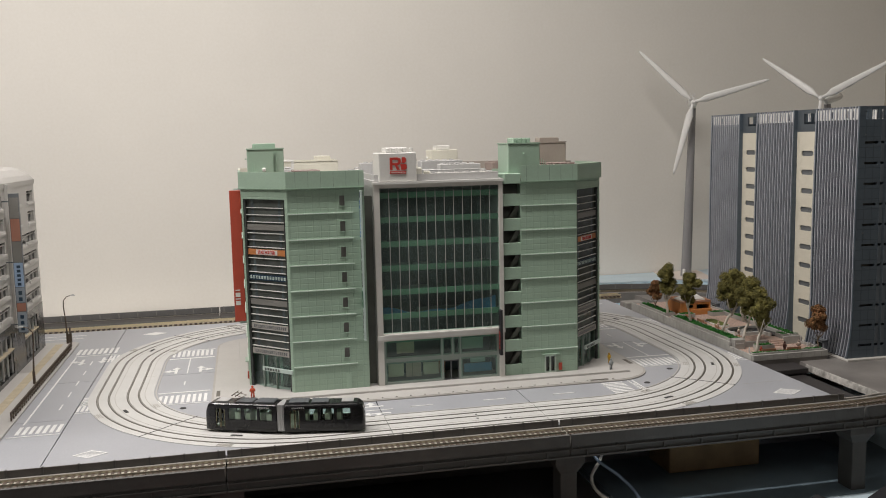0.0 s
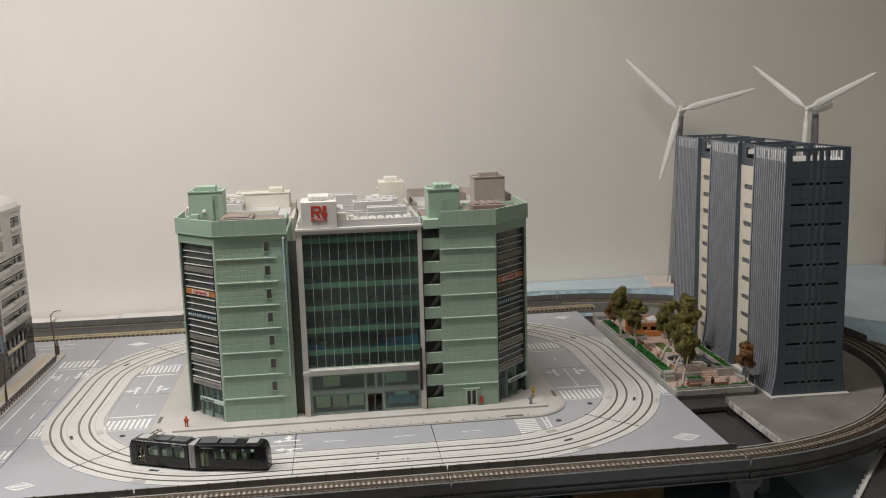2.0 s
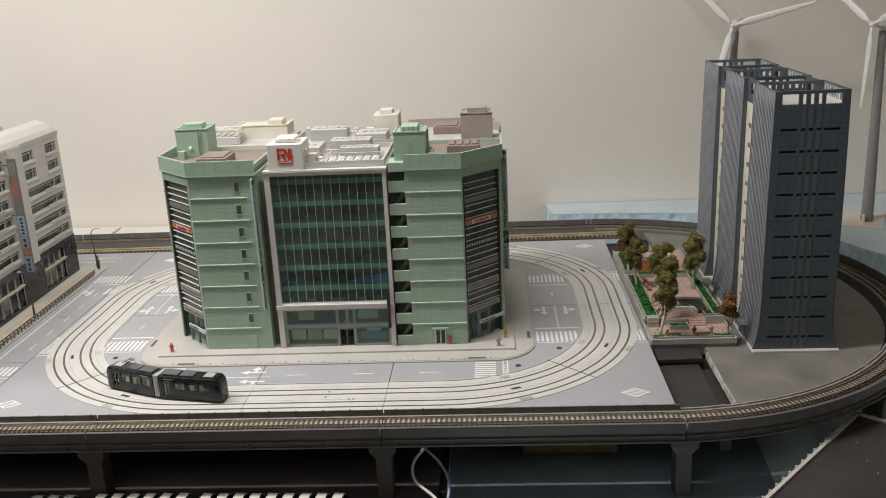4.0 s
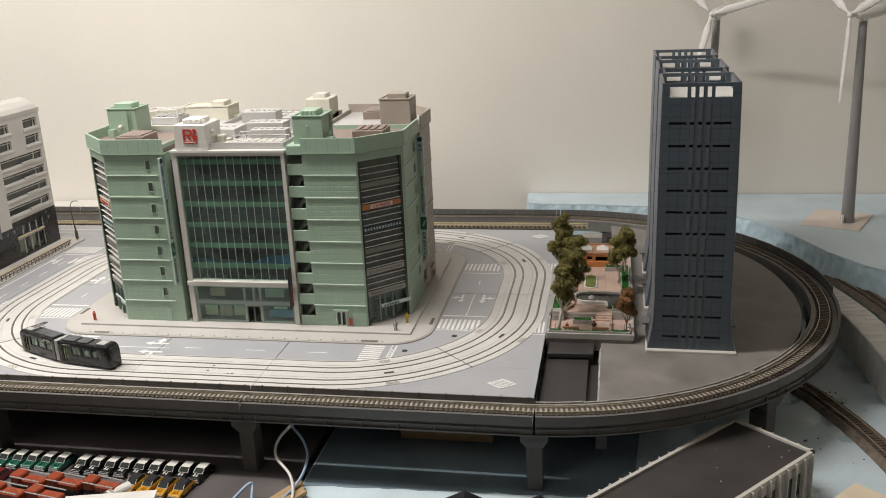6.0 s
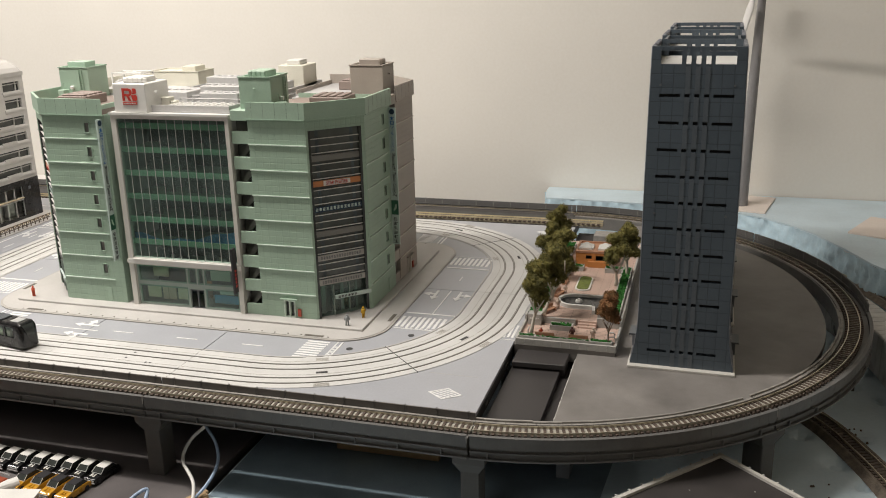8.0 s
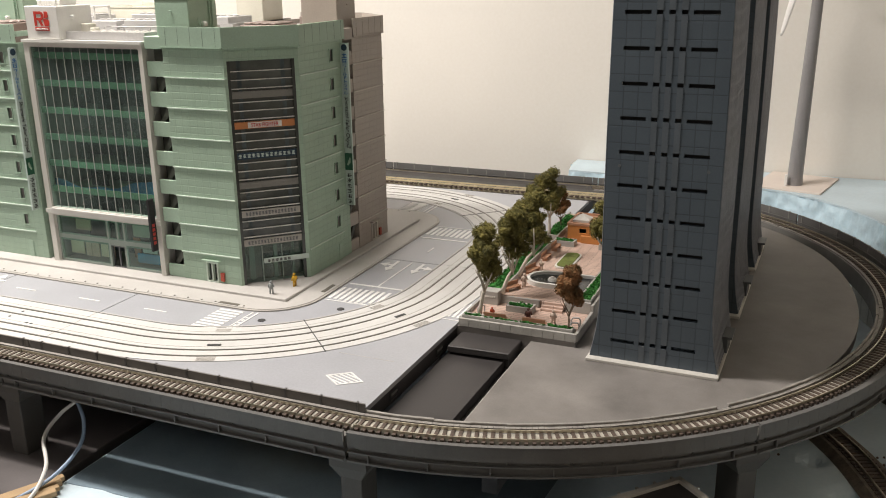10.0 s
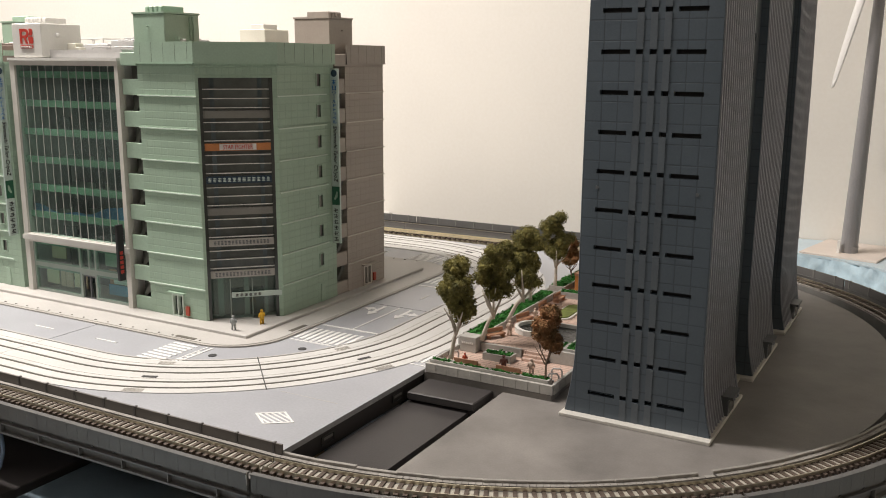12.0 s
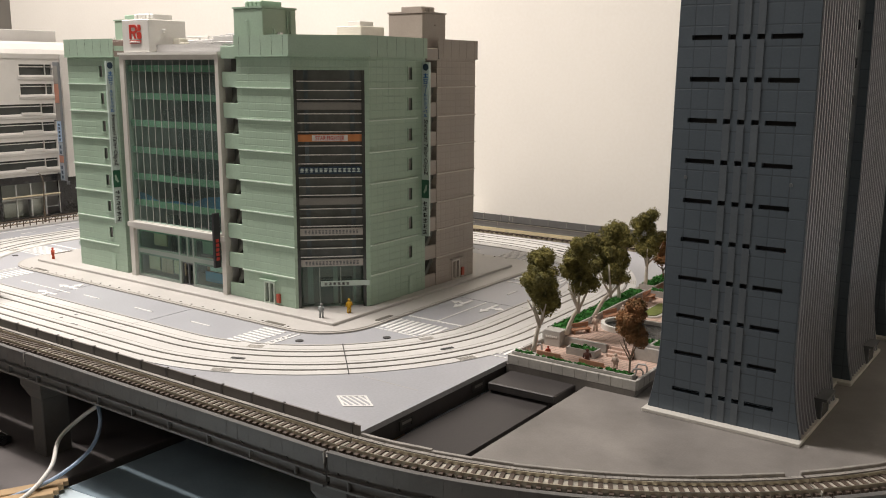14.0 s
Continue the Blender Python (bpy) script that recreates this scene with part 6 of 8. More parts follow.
# ---- wind turbines ----
def turbine(x, y, yaw, spin, height, label):
    t = thing("wind_turbine", x, y, 0.02, 0, label, "wind turbine", "wind turbines")
    bm = bmesh.new()
    cyl(bm, 0, 0, 0, 0.07, 0.085, 0.085, 20)
    cyl(bm, 0, 0, 0.06, height - 0.05, 0.08, 0.048, 20)
    part("mast", bm, M_MAST, t, "grey tapering mast", smooth=False)
    bm = bmesh.new()
    box(bm, -0.1, -0.075, -0.12, -0.075, 0.0, 0.12)
    part("hatch", bm, M_TURBINE, t)
    turn = Matrix.Translation((0, 0, height)) @ Matrix.Rotation(radians(yaw), 4, "Z")
    bm = bmesh.new()
    tube(bm, [(0, -0.12, 0), (0, -0.09, 0.0), (0, 0.0, 0.0), (0, 0.2, 0.012), (0, 0.36, 0.02), (0, 0.38, 0.02)], [0.03, 0.058, 0.075, 0.078, 0.05, 0.03], 8)
    cyl(bm, 0, 0, -0.09, 0.0, 0.05, 0.05, 12)
    tube(bm, [(0, 0.34, 0.03), (0, 0.34, 0.12)], 0.006)
    tube(bm, [(-0.035, 0.34, 0.16), (-0.035, 0.34, 0.12), (0.035, 0.34, 0.12), (0.035, 0.34, 0.16)], 0.006)
    bmesh.ops.transform(bm, matrix=turn, verts=bm.verts)
    part("nacelle", bm, M_TURBINE, t, smooth=True)
    bm = bmesh.new()
    tube(bm, [(0, -0.235, 0), (0, -0.22, 0), (0, -0.19, 0), (0, -0.12, 0)], [0.012, 0.034, 0.044, 0.03], 12)
    bmesh.ops.transform(bm, matrix=turn, verts=bm.verts)
    hub = part("hub", bm, M_TURBINE, t, smooth=True)
    for k in range(3):
        bm = bmesh.new()
        rows = []
        for r, chord, thick in ((0.03, 0.024, 0.024), (0.10, 0.024, 0.022), (0.2, 0.056, 0.018), (0.45, 0.048, 0.014), (0.78, 0.036, 0.010), (1.05, 0.022, 0.007), (1.11, 0.010, 0.004)):
            tilt = radians(22 * max(0, 1 - r))
            ring = []
            for q in range(8):
                a = 2 * math.pi * q / 8
                cx_, cy_ = chord * math.cos(a), thick * math.sin(a)
                ring.append(bm.verts.new((cx_ * math.cos(tilt) - cy_ * math.sin(tilt), -0.20 + cx_ * math.sin(tilt) + cy_ * math.cos(tilt), r)))
            rows.append(ring)
        for p, q in zip(rows, rows[1:]):
            for i in range(8):
                bm.faces.new((p[i], p[(i + 1) % 8], q[(i + 1) % 8], q[i]))
        bm.faces.new(rows[0][::-1])
        bm.faces.new(rows[-1])
        bmesh.ops.transform(bm, matrix=turn @ Matrix.Rotation(radians(spin + 120 * k), 4, "Y"), verts=bm.verts)
        part("blade", bm, M_TURBINE, t, smooth=True)
    return t


first_turbine = turbine(1.92, 6.37, -26, -47, 2.66, "white wind turbine on a grey mast beside the wall")
first_turbine.matrix_basis = pose(0.192, 0.637, 0.002, 1, 1.3, 0)
leaning = turbine(3.66, 5.43, -62, -56, 2.66, "white wind turbine on a slightly leaning grey mast")
leaning.matrix_basis = pose(0.366, 0.543, 0.002, 1.5, -1.2, 0)
for x, y, a in ((1.93, 6.50, -12), (3.56, 5.55, -25)):
    bm = bmesh.new()
    box(bm, -0.36, 0.36, -0.42, 0.42, 0.0, 0.02, Matrix.Translation((x, y, 0)) @ Matrix.Rotation(radians(a), 4, "Z"))
    solid_thing("turbine_base", bm, M_CARD, "cream card base under a wind turbine", "base board", "turbine bases", bevel=0.003)

# ---- the little park ----
PX0, PX1, PY0, PY1, PZ = 0.02, 0.83, 1.36, 4.15, -0.0115
LOW, HIGH = 0.02, 0.075


def block(name, x0, x1, y0, y1, z0, z1, mat, parent, label="", bevel=0.004):
    bm = bmesh.new()
    box(bm, x0, x1, y0, y1, z0, z1)
    return part(name, bm, mat, parent, label, bevel)


park = thing("park_base", label="paved pocket park with stone planters on two levels", category="park", kind="structure")
block("paving", PX0, PX1, PY0, 1.80, PZ, LOW, M_PAVER, park, "pink striped paving")
block("paving", PX0, PX1, 1.80, PY1, PZ, HIGH, M_PAVER, park, "pink striped paving")
# facing stones along the front and the sides
n = 11
for k in range(n):
    x0 = PX0 - 0.006 + (PX1 - PX0 + 0.012) * k / n
    block("facing_stone", x0 + 0.0008, x0 + (PX1 - PX0 + 0.012) / n - 0.0008, PY0 - 0.022, PY0 - 0.0, PZ + 0.004, 0.048, M_STONE, park, bevel=0.0012)
for k in range(34):
    y0 = PY0 + 0.082 * k
    for x0 in (PX0 - 0.012, PX1 - 0.008):
        block("facing_stone", x0, x0 + 0.02, y0 + 0.002, y0 + 0.08, PZ + 0.0, 0.05 if y0 < 1.75 else 0.095, M_STONE, park, bevel=0.003)
block("planter_wall", PX0 + 0.01, PX1 - 0.02, 1.425, 1.44, LOW, 0.05, M_STONE, park)
for k in range(3):
    block("step", 0.47, 0.63, 1.735 + 0.022 * k, 1.80, LOW + 0.0, LOW + 0.018 * (k + 1), M_PAVER, park, bevel=0.002)
block("terrace_wall", 0.16, 0.45, 1.785, 1.80, LOW, HIGH + 0.004, M_STONE, park)
block("terrace_wall", 0.63, 0.82, 1.785, 1.80, LOW, HIGH + 0.03, M_STONE, park)


def hedge(x0, x1, y0, y1, z, n, label):
    """A planter filled with flock: a stone rim round a heap of small tufts."""
    h = thing("planter", label=label, category="planter", group="park planters")
    t = 0.012
    bm = bmesh.new()
    panel(bm, Matrix.Translation((0, 0, z)), x0, x1, y0, y1, 0, 0.045, [(x0 + t, x1 - t, y0 + t, y1 - t)])
    part("rim", bm, M_STONE, h)
    bm = bmesh.new()
    rng = random.Random(int(1000 * (x0 + y0)))
    box(bm, x0 + t, x1 - t, y0 + t, y1 - t, z, z + 0.036)
    for _ in range(n):
        cx, cy = rng.uniform(x0 + t, x1 - t), rng.uniform(y0 + t, y1 - t)
        r = rng.uniform(0.008, 0.018)
        c = Vector((cx, cy, z + 0.036 + rng.uniform(-0.004, 0.008)))
        for _ in range(4):
            a, b = (Vector((rng.uniform(-1, 1), rng.uniform(-1, 1), rng.uniform(0, 1))) * r for _ in range(2))
            bm.faces.new([bm.verts.new(c + a), bm.verts.new(c + b), bm.verts.new(c - a * 0.6 + b * 0.2)])
    tagged(part("flock", bm, M_GRASS, h, "bright green flock"), kind="stuff")
    return h


hedge(0.03, 0.16, 1.80, 3.10, HIGH, 700, "long stone planter full of green flock")
hedge(0.03, 0.17, 1.365, 1.425, LOW, 60, "front stone planter full of green flock")
hedge(0.17, 0.62, 1.365, 1.395, LOW, 120, "narrow front planter with green flock")
hedge(0.62, 0.80, 1.365, 1.425, LOW, 90, "front stone planter with a bushy end")
hedge(0.72, 0.815, 1.80, 3.20, HIGH, 600, "long stone planter full of green flock")
hedge(0.25, 0.44, 1.64, 1.73, LOW, 110, "small stone planter beside the steps")
hedge(0.63, 0.72, 1.82, 1.93, HIGH, 70, "small stone planter beside the fountain")
hedge(0.16, 0.34, 3.10, 3.20, HIGH, 110, "stone planter in front of the kiosk")
hedge(0.55, 0.74, 3.10, 3.20, HIGH, 110, "stone planter in front of the kiosk")
hedge(0.03, 0.16, 3.25, 3.95, HIGH, 300, "stone planter beside the kiosk")
# lawn with a pale kerb
bm = bmesh.new()
prism(bm, rounded(0.33, 0.47, 2.52, 2.92, 0.06, 5), HIGH, HIGH + 0.012)
lawn = solid_thing("lawn_kerb", bm, M_WHITE, "oval lawn bed with a pale kerb", "lawn")
bm = bmesh.new()
prism(bm, rounded(0.345, 0.455, 2.535, 2.905, 0.05, 5), HIGH + 0.008, HIGH + 0.018)
part("grass", bm, shade("olive_grass", (0.14, 0.17, 0.04), 0.95, vary=0.3, scale=250, bump=1.0, grain=1500), lawn)
# fountain basin
basin = thing("fountain", label="white rimmed fountain basin with dark water", category="fountain")
arc = [(0.38 + 0.14 * math.cos(radians(a)), 2.20 + 0.14 * math.sin(radians(a))) for a in range(90, 271, 15)]
line = [(0.71, 2.34)] + arc + [(0.55, 2.06), (0.57, 2.05), (0.58, 1.94)]
bm = bmesh.new()
sweep(bm, line, [(-0.012, HIGH), (0.012, HIGH), (0.012, HIGH + 0.035), (-0.012, HIGH + 0.035)])
part("rim", bm, M_WHITE, basin)
bm = bmesh.new()
prism(bm, [(0.71, 2.33)] + arc + [(0.56, 2.06), (0.58, 1.95), (0.71, 1.95)], HIGH, HIGH + 0.012)
part("water", bm, M_WATER, basin, "still dark water")
bm = bmesh.new()
cyl(bm, 0.42, 2.2, HIGH + 0.01, HIGH + 0.03, 0.035, 0.03, 12)
cyl(bm, 0.42, 2.2, HIGH + 0.03, HIGH + 0.045, 0.02, 0.01, 12)
part("jet_bowl", bm, M_WHITE, basin)
# kiosk
kiosk = thing("kiosk", label="orange kiosk with two white roof lights", category="kiosk")
KX0, KX1, KY0, KY1 = 0.24, 0.62, 3.26, 3.62
front = facing((KX0, KY0), (KX1, KY0))
bm = bmesh.new()
panel(bm, front, 0, KX1 - KX0 - 0.021, HIGH, 0.22, -0.02, 0, [(0.1, 0.16, 0.155, 0.195), (0.2, 0.36, 0.14, 0.195)])
part("wall", bm, M_TERRACOTTA, kiosk)
for p0, p1 in (((KX1, KY0), (KX1, KY1)), ((KX1, KY1), (KX0, KY1)), ((KX0, KY1), (KX0, KY0))):
    bm = bmesh.new()
    panel(bm, facing(p0, p1), 0, math.hypot(p1[0] - p0[0], p1[1] - p0[1]) - 0.021, HIGH, 0.22, -0.02, 0)
    part("wall", bm, M_TERRACOTTA, kiosk)
block("counter", KX0 + 0.12, KX1 + 0.005, KY0 - 0.025, KY0, HIGH, 0.14, M_TERRACOTTA, kiosk)
block("inside", KX0 + 0.03, KX1 - 0.03, KY0 + 0.15, KY0 + 0.16, HIGH, 0.21, M_CURTAIN, kiosk, bevel=0)
bm = bmesh.new()
panel(bm, Matrix.Translation((0, 0, 0.22)), KX0 - 0.005, KX1 + 0.005, KY0 - 0.005, KY1 + 0.005, 0, 0.02, [(KX0 + 0.015, KX1 - 0.015, KY0 + 0.015, KY1 - 0.015)])
box(bm, KX0 + 0.01, KX1 - 0.01, KY0 + 0.01, KY1 - 0.01, 0.215, 0.225)
part("roof", bm, M_BENCH, kiosk)
for x in (0.33, 0.52):
    bm = bmesh.new()
    v = [bm.verts.new((x + a, 3.42 + b, 0.225)) for a, b in ((-0.07, -0.07), (0.07, -0.07), (0.07, 0.07), (-0.07, 0.07))]
    w = [bm.verts.new((x + a, 3.42 + b, 0.245)) for a, b in ((-0.07, -0.07), (0.07, -0.07), (0.07, 0.07), (-0.07, 0.07))]
    top = bm.verts.new((x, 3.42, 0.29))
    for k in range(4):
        bm.faces.new((v[k], v[(k + 1) % 4], w[(k + 1) % 4], w[k]))
        bm.faces.new((w[k], w[(k + 1) % 4], top))
    part("roof_light", bm, M_WHITE, kiosk, "white pyramid roof light")


def bench(x, y, z, turn, length=0.14):
    b = thing("bench", x, y, z, turn, "small brown wooden bench on the paving", "bench", "park benches")
    block("seat", -length / 2, length / 2, -0.022, 0.022, 0.022, 0.03, M_BENCH, b, bevel=0.002)
    block("backrest", -length / 2, length / 2, 0.018, 0.026, 0.034, 0.062, M_BENCH, b, bevel=0.002)
    for s in (-1, 1):
        block("leg", s * length * 0.4 - 0.005, s * length * 0.4 + 0.005, -0.02, 0.026, 0, 0.034, M_BENCH, b, bevel=0)
    return b


bench(0.24, 1.425 + 0.03, LOW, 180, 0.16)
bench(0.52, 1.425 + 0.03, LOW, 180, 0.16)
bench(0.20, 1.93, HIGH, 60)
bench(0.22, 2.36, HIGH, 75)
bench(0.22, 2.72, HIGH, 90)
bench(0.22, 3.0, HIGH, 90)
for x, y, z, a in ((0.1, 1.55, LOW, 60), (0.79, 1.47, LOW, 20), (0.775, 1.56, LOW, 20)):
    hoop = thing("hoop_rail", x, y, z, a, "small grey hoop barrier on the paving", "barrier", "hoop barriers")
    bm = bmesh.new()
    tube(bm, [(-0.03, 0, 0), (-0.03, 0, 0.04), (-0.02, 0, 0.055), (0.02, 0, 0.055), (0.03, 0, 0.04), (0.03, 0, 0)], 0.006, 6)
    part("hoop", bm, M_GREY_PLAIN, hoop)
bm = bmesh.new()
box(bm, 0.045, 0.16, 1.725, 1.80, LOW, HIGH + 0.045)
nameplate = solid_thing("stone_nameplate", bm, M_STONE, "low stone name wall at the park entrance", "wall", bevel=0.003)
bm = bmesh.new()
for k in range(6):
    box(bm, 0.06 + 0.014 * k, 0.07 + 0.014 * k, 1.7225, 1.726, 0.075, 0.087)
part("lettering", bm, M_WHITE, nameplate)


# ---- trees ----
def tree(x, y, z, height, crown, bark, leaf, seed, label, lean=(0, 0), stem=0.016):
    """A leaning forked trunk under two joined lobes of clumped leaf flakes."""
    rng = random.Random(seed)
    t = thing("tree", x, y, z, 0, label, "tree", "park trees")
    bm = bmesh.new()
    fork = height * rng.uniform(0.24, 0.30)
    top = Vector((lean[0], lean[1], fork))
    tube(bm, [(0, 0, -0.01), (lean[0] * 0.2 + 0.004, lean[1] * 0.2, fork * 0.3), (lean[0] * 0.55, lean[1] * 0.5 + 0.006, fork * 0.7), top], [stem * 1.15, stem * 0.9, stem * 0.78, stem * 0.72], 8)
    turn = rng.uniform(0, 6.28)
    for k in range(5):
        a = turn + 2 * math.pi * (k + rng.uniform(-0.25, 0.25)) / 5
        out = crown * rng.uniform(0.5, 0.85)
        tip = top + Vector((math.cos(a) * out, math.sin(a) * out, height * rng.uniform(0.2, 0.36)))
        knee = top.lerp(tip, 0.5) + Vector((rng.uniform(-0.012, 0.012), rng.uniform(-0.012, 0.012), -0.012))
        tube(bm, [top - Vector((0, 0, rng.uniform(0.0, 0.035))), knee, tip], [stem * 0.6, stem * 0.42, stem * 0.2], 6)
        tube(bm, [knee, knee + Vector((rng.uniform(-0.04, 0.04), rng.uniform(-0.04, 0.04), 0.07))], [stem * 0.3, stem * 0.12], 5)
    part("trunk", bm, bark, t, smooth=True)
    bm = bmesh.new()
    clumps = []
    axis = Vector((lean[0], lean[1], 0))
    turn = rng.uniform(0, 6.28)
    for j, (mid, wide, n) in enumerate(((0.49, 0.60, 8), (0.60, 0.90, 12), (0.74, 0.80, 12), (0.88, 0.58, 9))):
        a = turn + j * rng.uniform(1.6, 2.6)
        off = axis + Vector((math.cos(a), math.sin(a), 0)) * crown * (0.24 if j != 3 else 0.12)
        for _ in range(n):
            d = Vector((rng.gauss(0, 1), rng.gauss(0, 1), rng.gauss(0, 1))).normalized() * rng.uniform(0.35, 0.9)
            c = off + Vector((d.x * wide * crown, d.y * wide * crown, height * (mid + d.z * 0.085)))
            clumps.append((c, crown * rng.uniform(0.2, 0.36)))
    for c, r in clumps:
        for _ in range(int(360 * (r / crown / 0.26) ** 1.5)):
            d = Vector((rng.gauss(0, 1), rng.gauss(0, 1), rng.gauss(0, 0.8))).normalized()
            p = c + d * r * rng.uniform(0.75, 1.25)
            s = rng.uniform(0.0032, 0.0075)
            u = d.orthogonal().normalized()
            w = d.cross(u)
            a = rng.uniform(0, 6.28)
            u, w = u * math.cos(a) + w * math.sin(a), w * math.cos(a) - u * math.sin(a)
            u, w = u + d * rng.uniform(-0.9, 0.9), w + d * rng.uniform(-0.9, 0.9)
            bm.faces.new([bm.verts.new(q) for q in (p + u * s, p + w * s * 0.8, p - u * s, p - w * s * 0.8)])
        ico = bmesh.ops.create_icosphere(bm, subdivisions=1, radius=r * 0.82, matrix=Matrix.Translation(c))
        for v in ico["verts"]:
            v.co += (v.co - c) * 0.6 * noise.noise(v.co * 40)
    part("crown", bm, leaf, t)
    return t


GREEN_TREE = "model tree with olive-green crown and pale bark"
TREES = ((0.12, 1.46, LOW + 0.03, 0.70, 0.14, (0.04, 0.0)), (0.17, 1.79, HIGH + 0.03, 0.69, 0.14, (0.07, 0.02)), (0.16, 2.19, HIGH + 0.03, 0.70, 0.15, (0.12, 0.0)),
         (0.09, 2.75, HIGH + 0.03, 0.62, 0.135, (-0.03, 0.0)), (0.07, 3.27, HIGH + 0.03, 0.64, 0.14, (0.0, 0.02)), (0.70, 2.68, HIGH + 0.03, 0.54, 0.14, (0.0, 0.0)), (0.77, 3.0, HIGH + 0.03, 0.56, 0.145, (0.0, 0.0)))
for k, (x, y, z, h, c, lean) in enumerate(TREES):
    tree(x, y, z, h * 0.94, c * 0.97, M_BARK, M_LEAF, 20 + k, GREEN_TREE, lean)
tree(0.765, 1.40, LOW + 0.03, 0.45, 0.105, M_BARK_DARK, M_LEAF_RED, 41, "model tree with rust-brown autumn crown", (0.0, 0.01), 0.0075)
tree(0.08, 3.6, HIGH, 0.38, 0.10, M_BARK_DARK, M_LEAF_RED, 44, "model tree with rust-brown autumn crown", (0.0, 0.0), 0.007)


# ---- tiny figures, as plain shapes ----
def figurine(x, y, z, turn, mat, h=0.105, label="small painted model figure standing on the paving"):
    bm = bmesh.new()
    k = h / 0.105
    tube(bm, [(-0.010, 0, 0), (-0.009, 0, 0.045)], [0.007, 0.008], 6)
    tube(bm, [(0.010, 0.004, 0), (0.009, 0, 0.045)], [0.007, 0.008], 6)
    tube(bm, [(0, 0, 0.042), (0, 0, 0.065), (0, 0, 0.08), (0, 0, 0.086)], [0.015, 0.016, 0.017, 0.006], 8)
    tube(bm, [(-0.017, 0, 0.08), (-0.022, 0.004, 0.05)], 0.005, 5)
    tube(bm, [(0.017, 0, 0.08), (0.022, -0.006, 0.055)], 0.005, 5)
    bmesh.ops.create_icosphere(bm, subdivisions=2, radius=0.0105, matrix=Matrix.Translation((0, 0, 0.096)))
    bmesh.ops.scale(bm, vec=(k, k, k), verts=bm.verts)
    f = solid_thing("figurine", bm, mat, label, "figurine", "model figures", smooth=True)
    f.matrix_basis = at(x, y, z, turn)
    return f


P_GREY = shade("grey_figure_paint", (0.30, 0.32, 0.32), 0.5)
P_YELLOW = shade("yellow_figure_paint", (0.62, 0.36, 0.02), 0.5)
P_RED = shade("red_figure_paint", (0.55, 0.08, 0.03), 0.5)
P_BROWN = shade("brown_figure_paint", (0.12, 0.05, 0.04), 0.5)
P_PINK = shade("pale_figure_paint", (0.62, 0.5, 0.42), 0.5)
figurine(-1.47, 1.31, 0.036, 20, P_GREY, label="grey model figure on the plinth by the entrance")
figurine(-1.40, 1.52, 0.036, 70, P_YELLOW, label="yellow model figure on the plinth by the entrance")
figurine(-4.74, 1.33, 0.036, -10, P_RED, label="orange-red model figure on the plinth")
figurine(0.46, 1.50, LOW, 30, P_BROWN, label="dark brown model figure on the park paving")
figurine(0.63, 1.52, LOW, 0, P_PINK, label="pale model figure on the park paving")
figurine(0.26, 2.02, HIGH, 40, P_PINK, label="pale model figure by a bench")
figurine(0.20, 1.50, LOW, 10, P_RED, 0.075, label="red model figure sitting low by the planter")
figurine(0.26, 2.44, HIGH, 10, P_PINK, 0.085, label="pale model figure by a bench")

# ---- the white offices across the lane ----
office = thing("white_offices", -6.97, 0, 0.02, 0, "white office building with dark window bands over black shops", "building")
OY0, OY1, OD = 0.8, 4.2, 0.85
m = facing((0, OY0), (0, OY1))
LEN = OY1 - OY0
BANDS = [(1.62, 1.735), (1.405, 1.52), (1.19, 1.30), (0.99, 1.095), (0.785, 0.89), (0.58, 0.685)]
strips = []
for k, (a, b) in enumerate(BANDS):
    for u0, u1 in ((0.1, 1.15), (1.25, 2.03), (2.45, 3.33)):
        if k < 2 and u1 == 2.03:
            strips.append((1.64, u1, a, b))
        elif k < 2 and u0 > 1.2:
            third = (u1 - u0) * 0.33
            strips += [(u0, u0 + third, a, b), (u1 - third, u1, a, b)]
        else:
            strips.append((u0, u1, a, b))
bm = bmesh.new()
panel(bm, m, 0, LEN, 0.5, 1.84, -0.04, 0, strips)
part("front_wall", bm, M_OFFICE, office)
for u0, u1, a, b in strips:
    bm = bmesh.new()
    fbox(bm, m, u0, u1, a, b, -0.035, -0.028)
    win = part("window", bm, M_GLASS_DARK, office)
    bm = bmesh.new()
    fbox(bm, m, u0, u1, b - 0.03, b - 0.022, -0.028, -0.008)
    part("transom", bm, M_OFFICE, win)
    bm = bmesh.new()
    uu = u0 + (u1 - u0) * 0.8
    fbox(bm, m, uu, uu + 0.008, a, b, -0.028, -0.012)
    part("mullion", bm, M_OFFICE, win)
    # rounded sill band under each strip
    bm = bmesh.new()
    pts = [(0.0, a - 0.002), (0.012, a - 0.006), (0.016, a - 0.024), (0.011, a - 0.045), (0.0, a - 0.055)]
    ring = []
    for u in (u0 - 0.02, u1 + 0.02):
        ring.append([bm.verts.new(m @ Vector((u, v, w))) for w, v in pts])
    for j in range(len(pts)):
        q = (j + 1) % len(pts)
        bm.faces.new((ring[0][j], ring[0][q], ring[1][q], ring[1][j]))
    bm.faces.new(ring[0])
    bm.faces.new(ring[1][::-1])
    part("sill", bm, M_OFFICE, win)
    if u1 - u0 > 0.6:
        bm = bmesh.new()
        mid = u0 + (u1 - u0) * 0.48
        fbox(bm, m, mid, mid + 0.24, a - 0.012, a + 0.018, 0.0, 0.022)
        part("sign_strip", bm, M_OFFICE, win)
bm = bmesh.new()
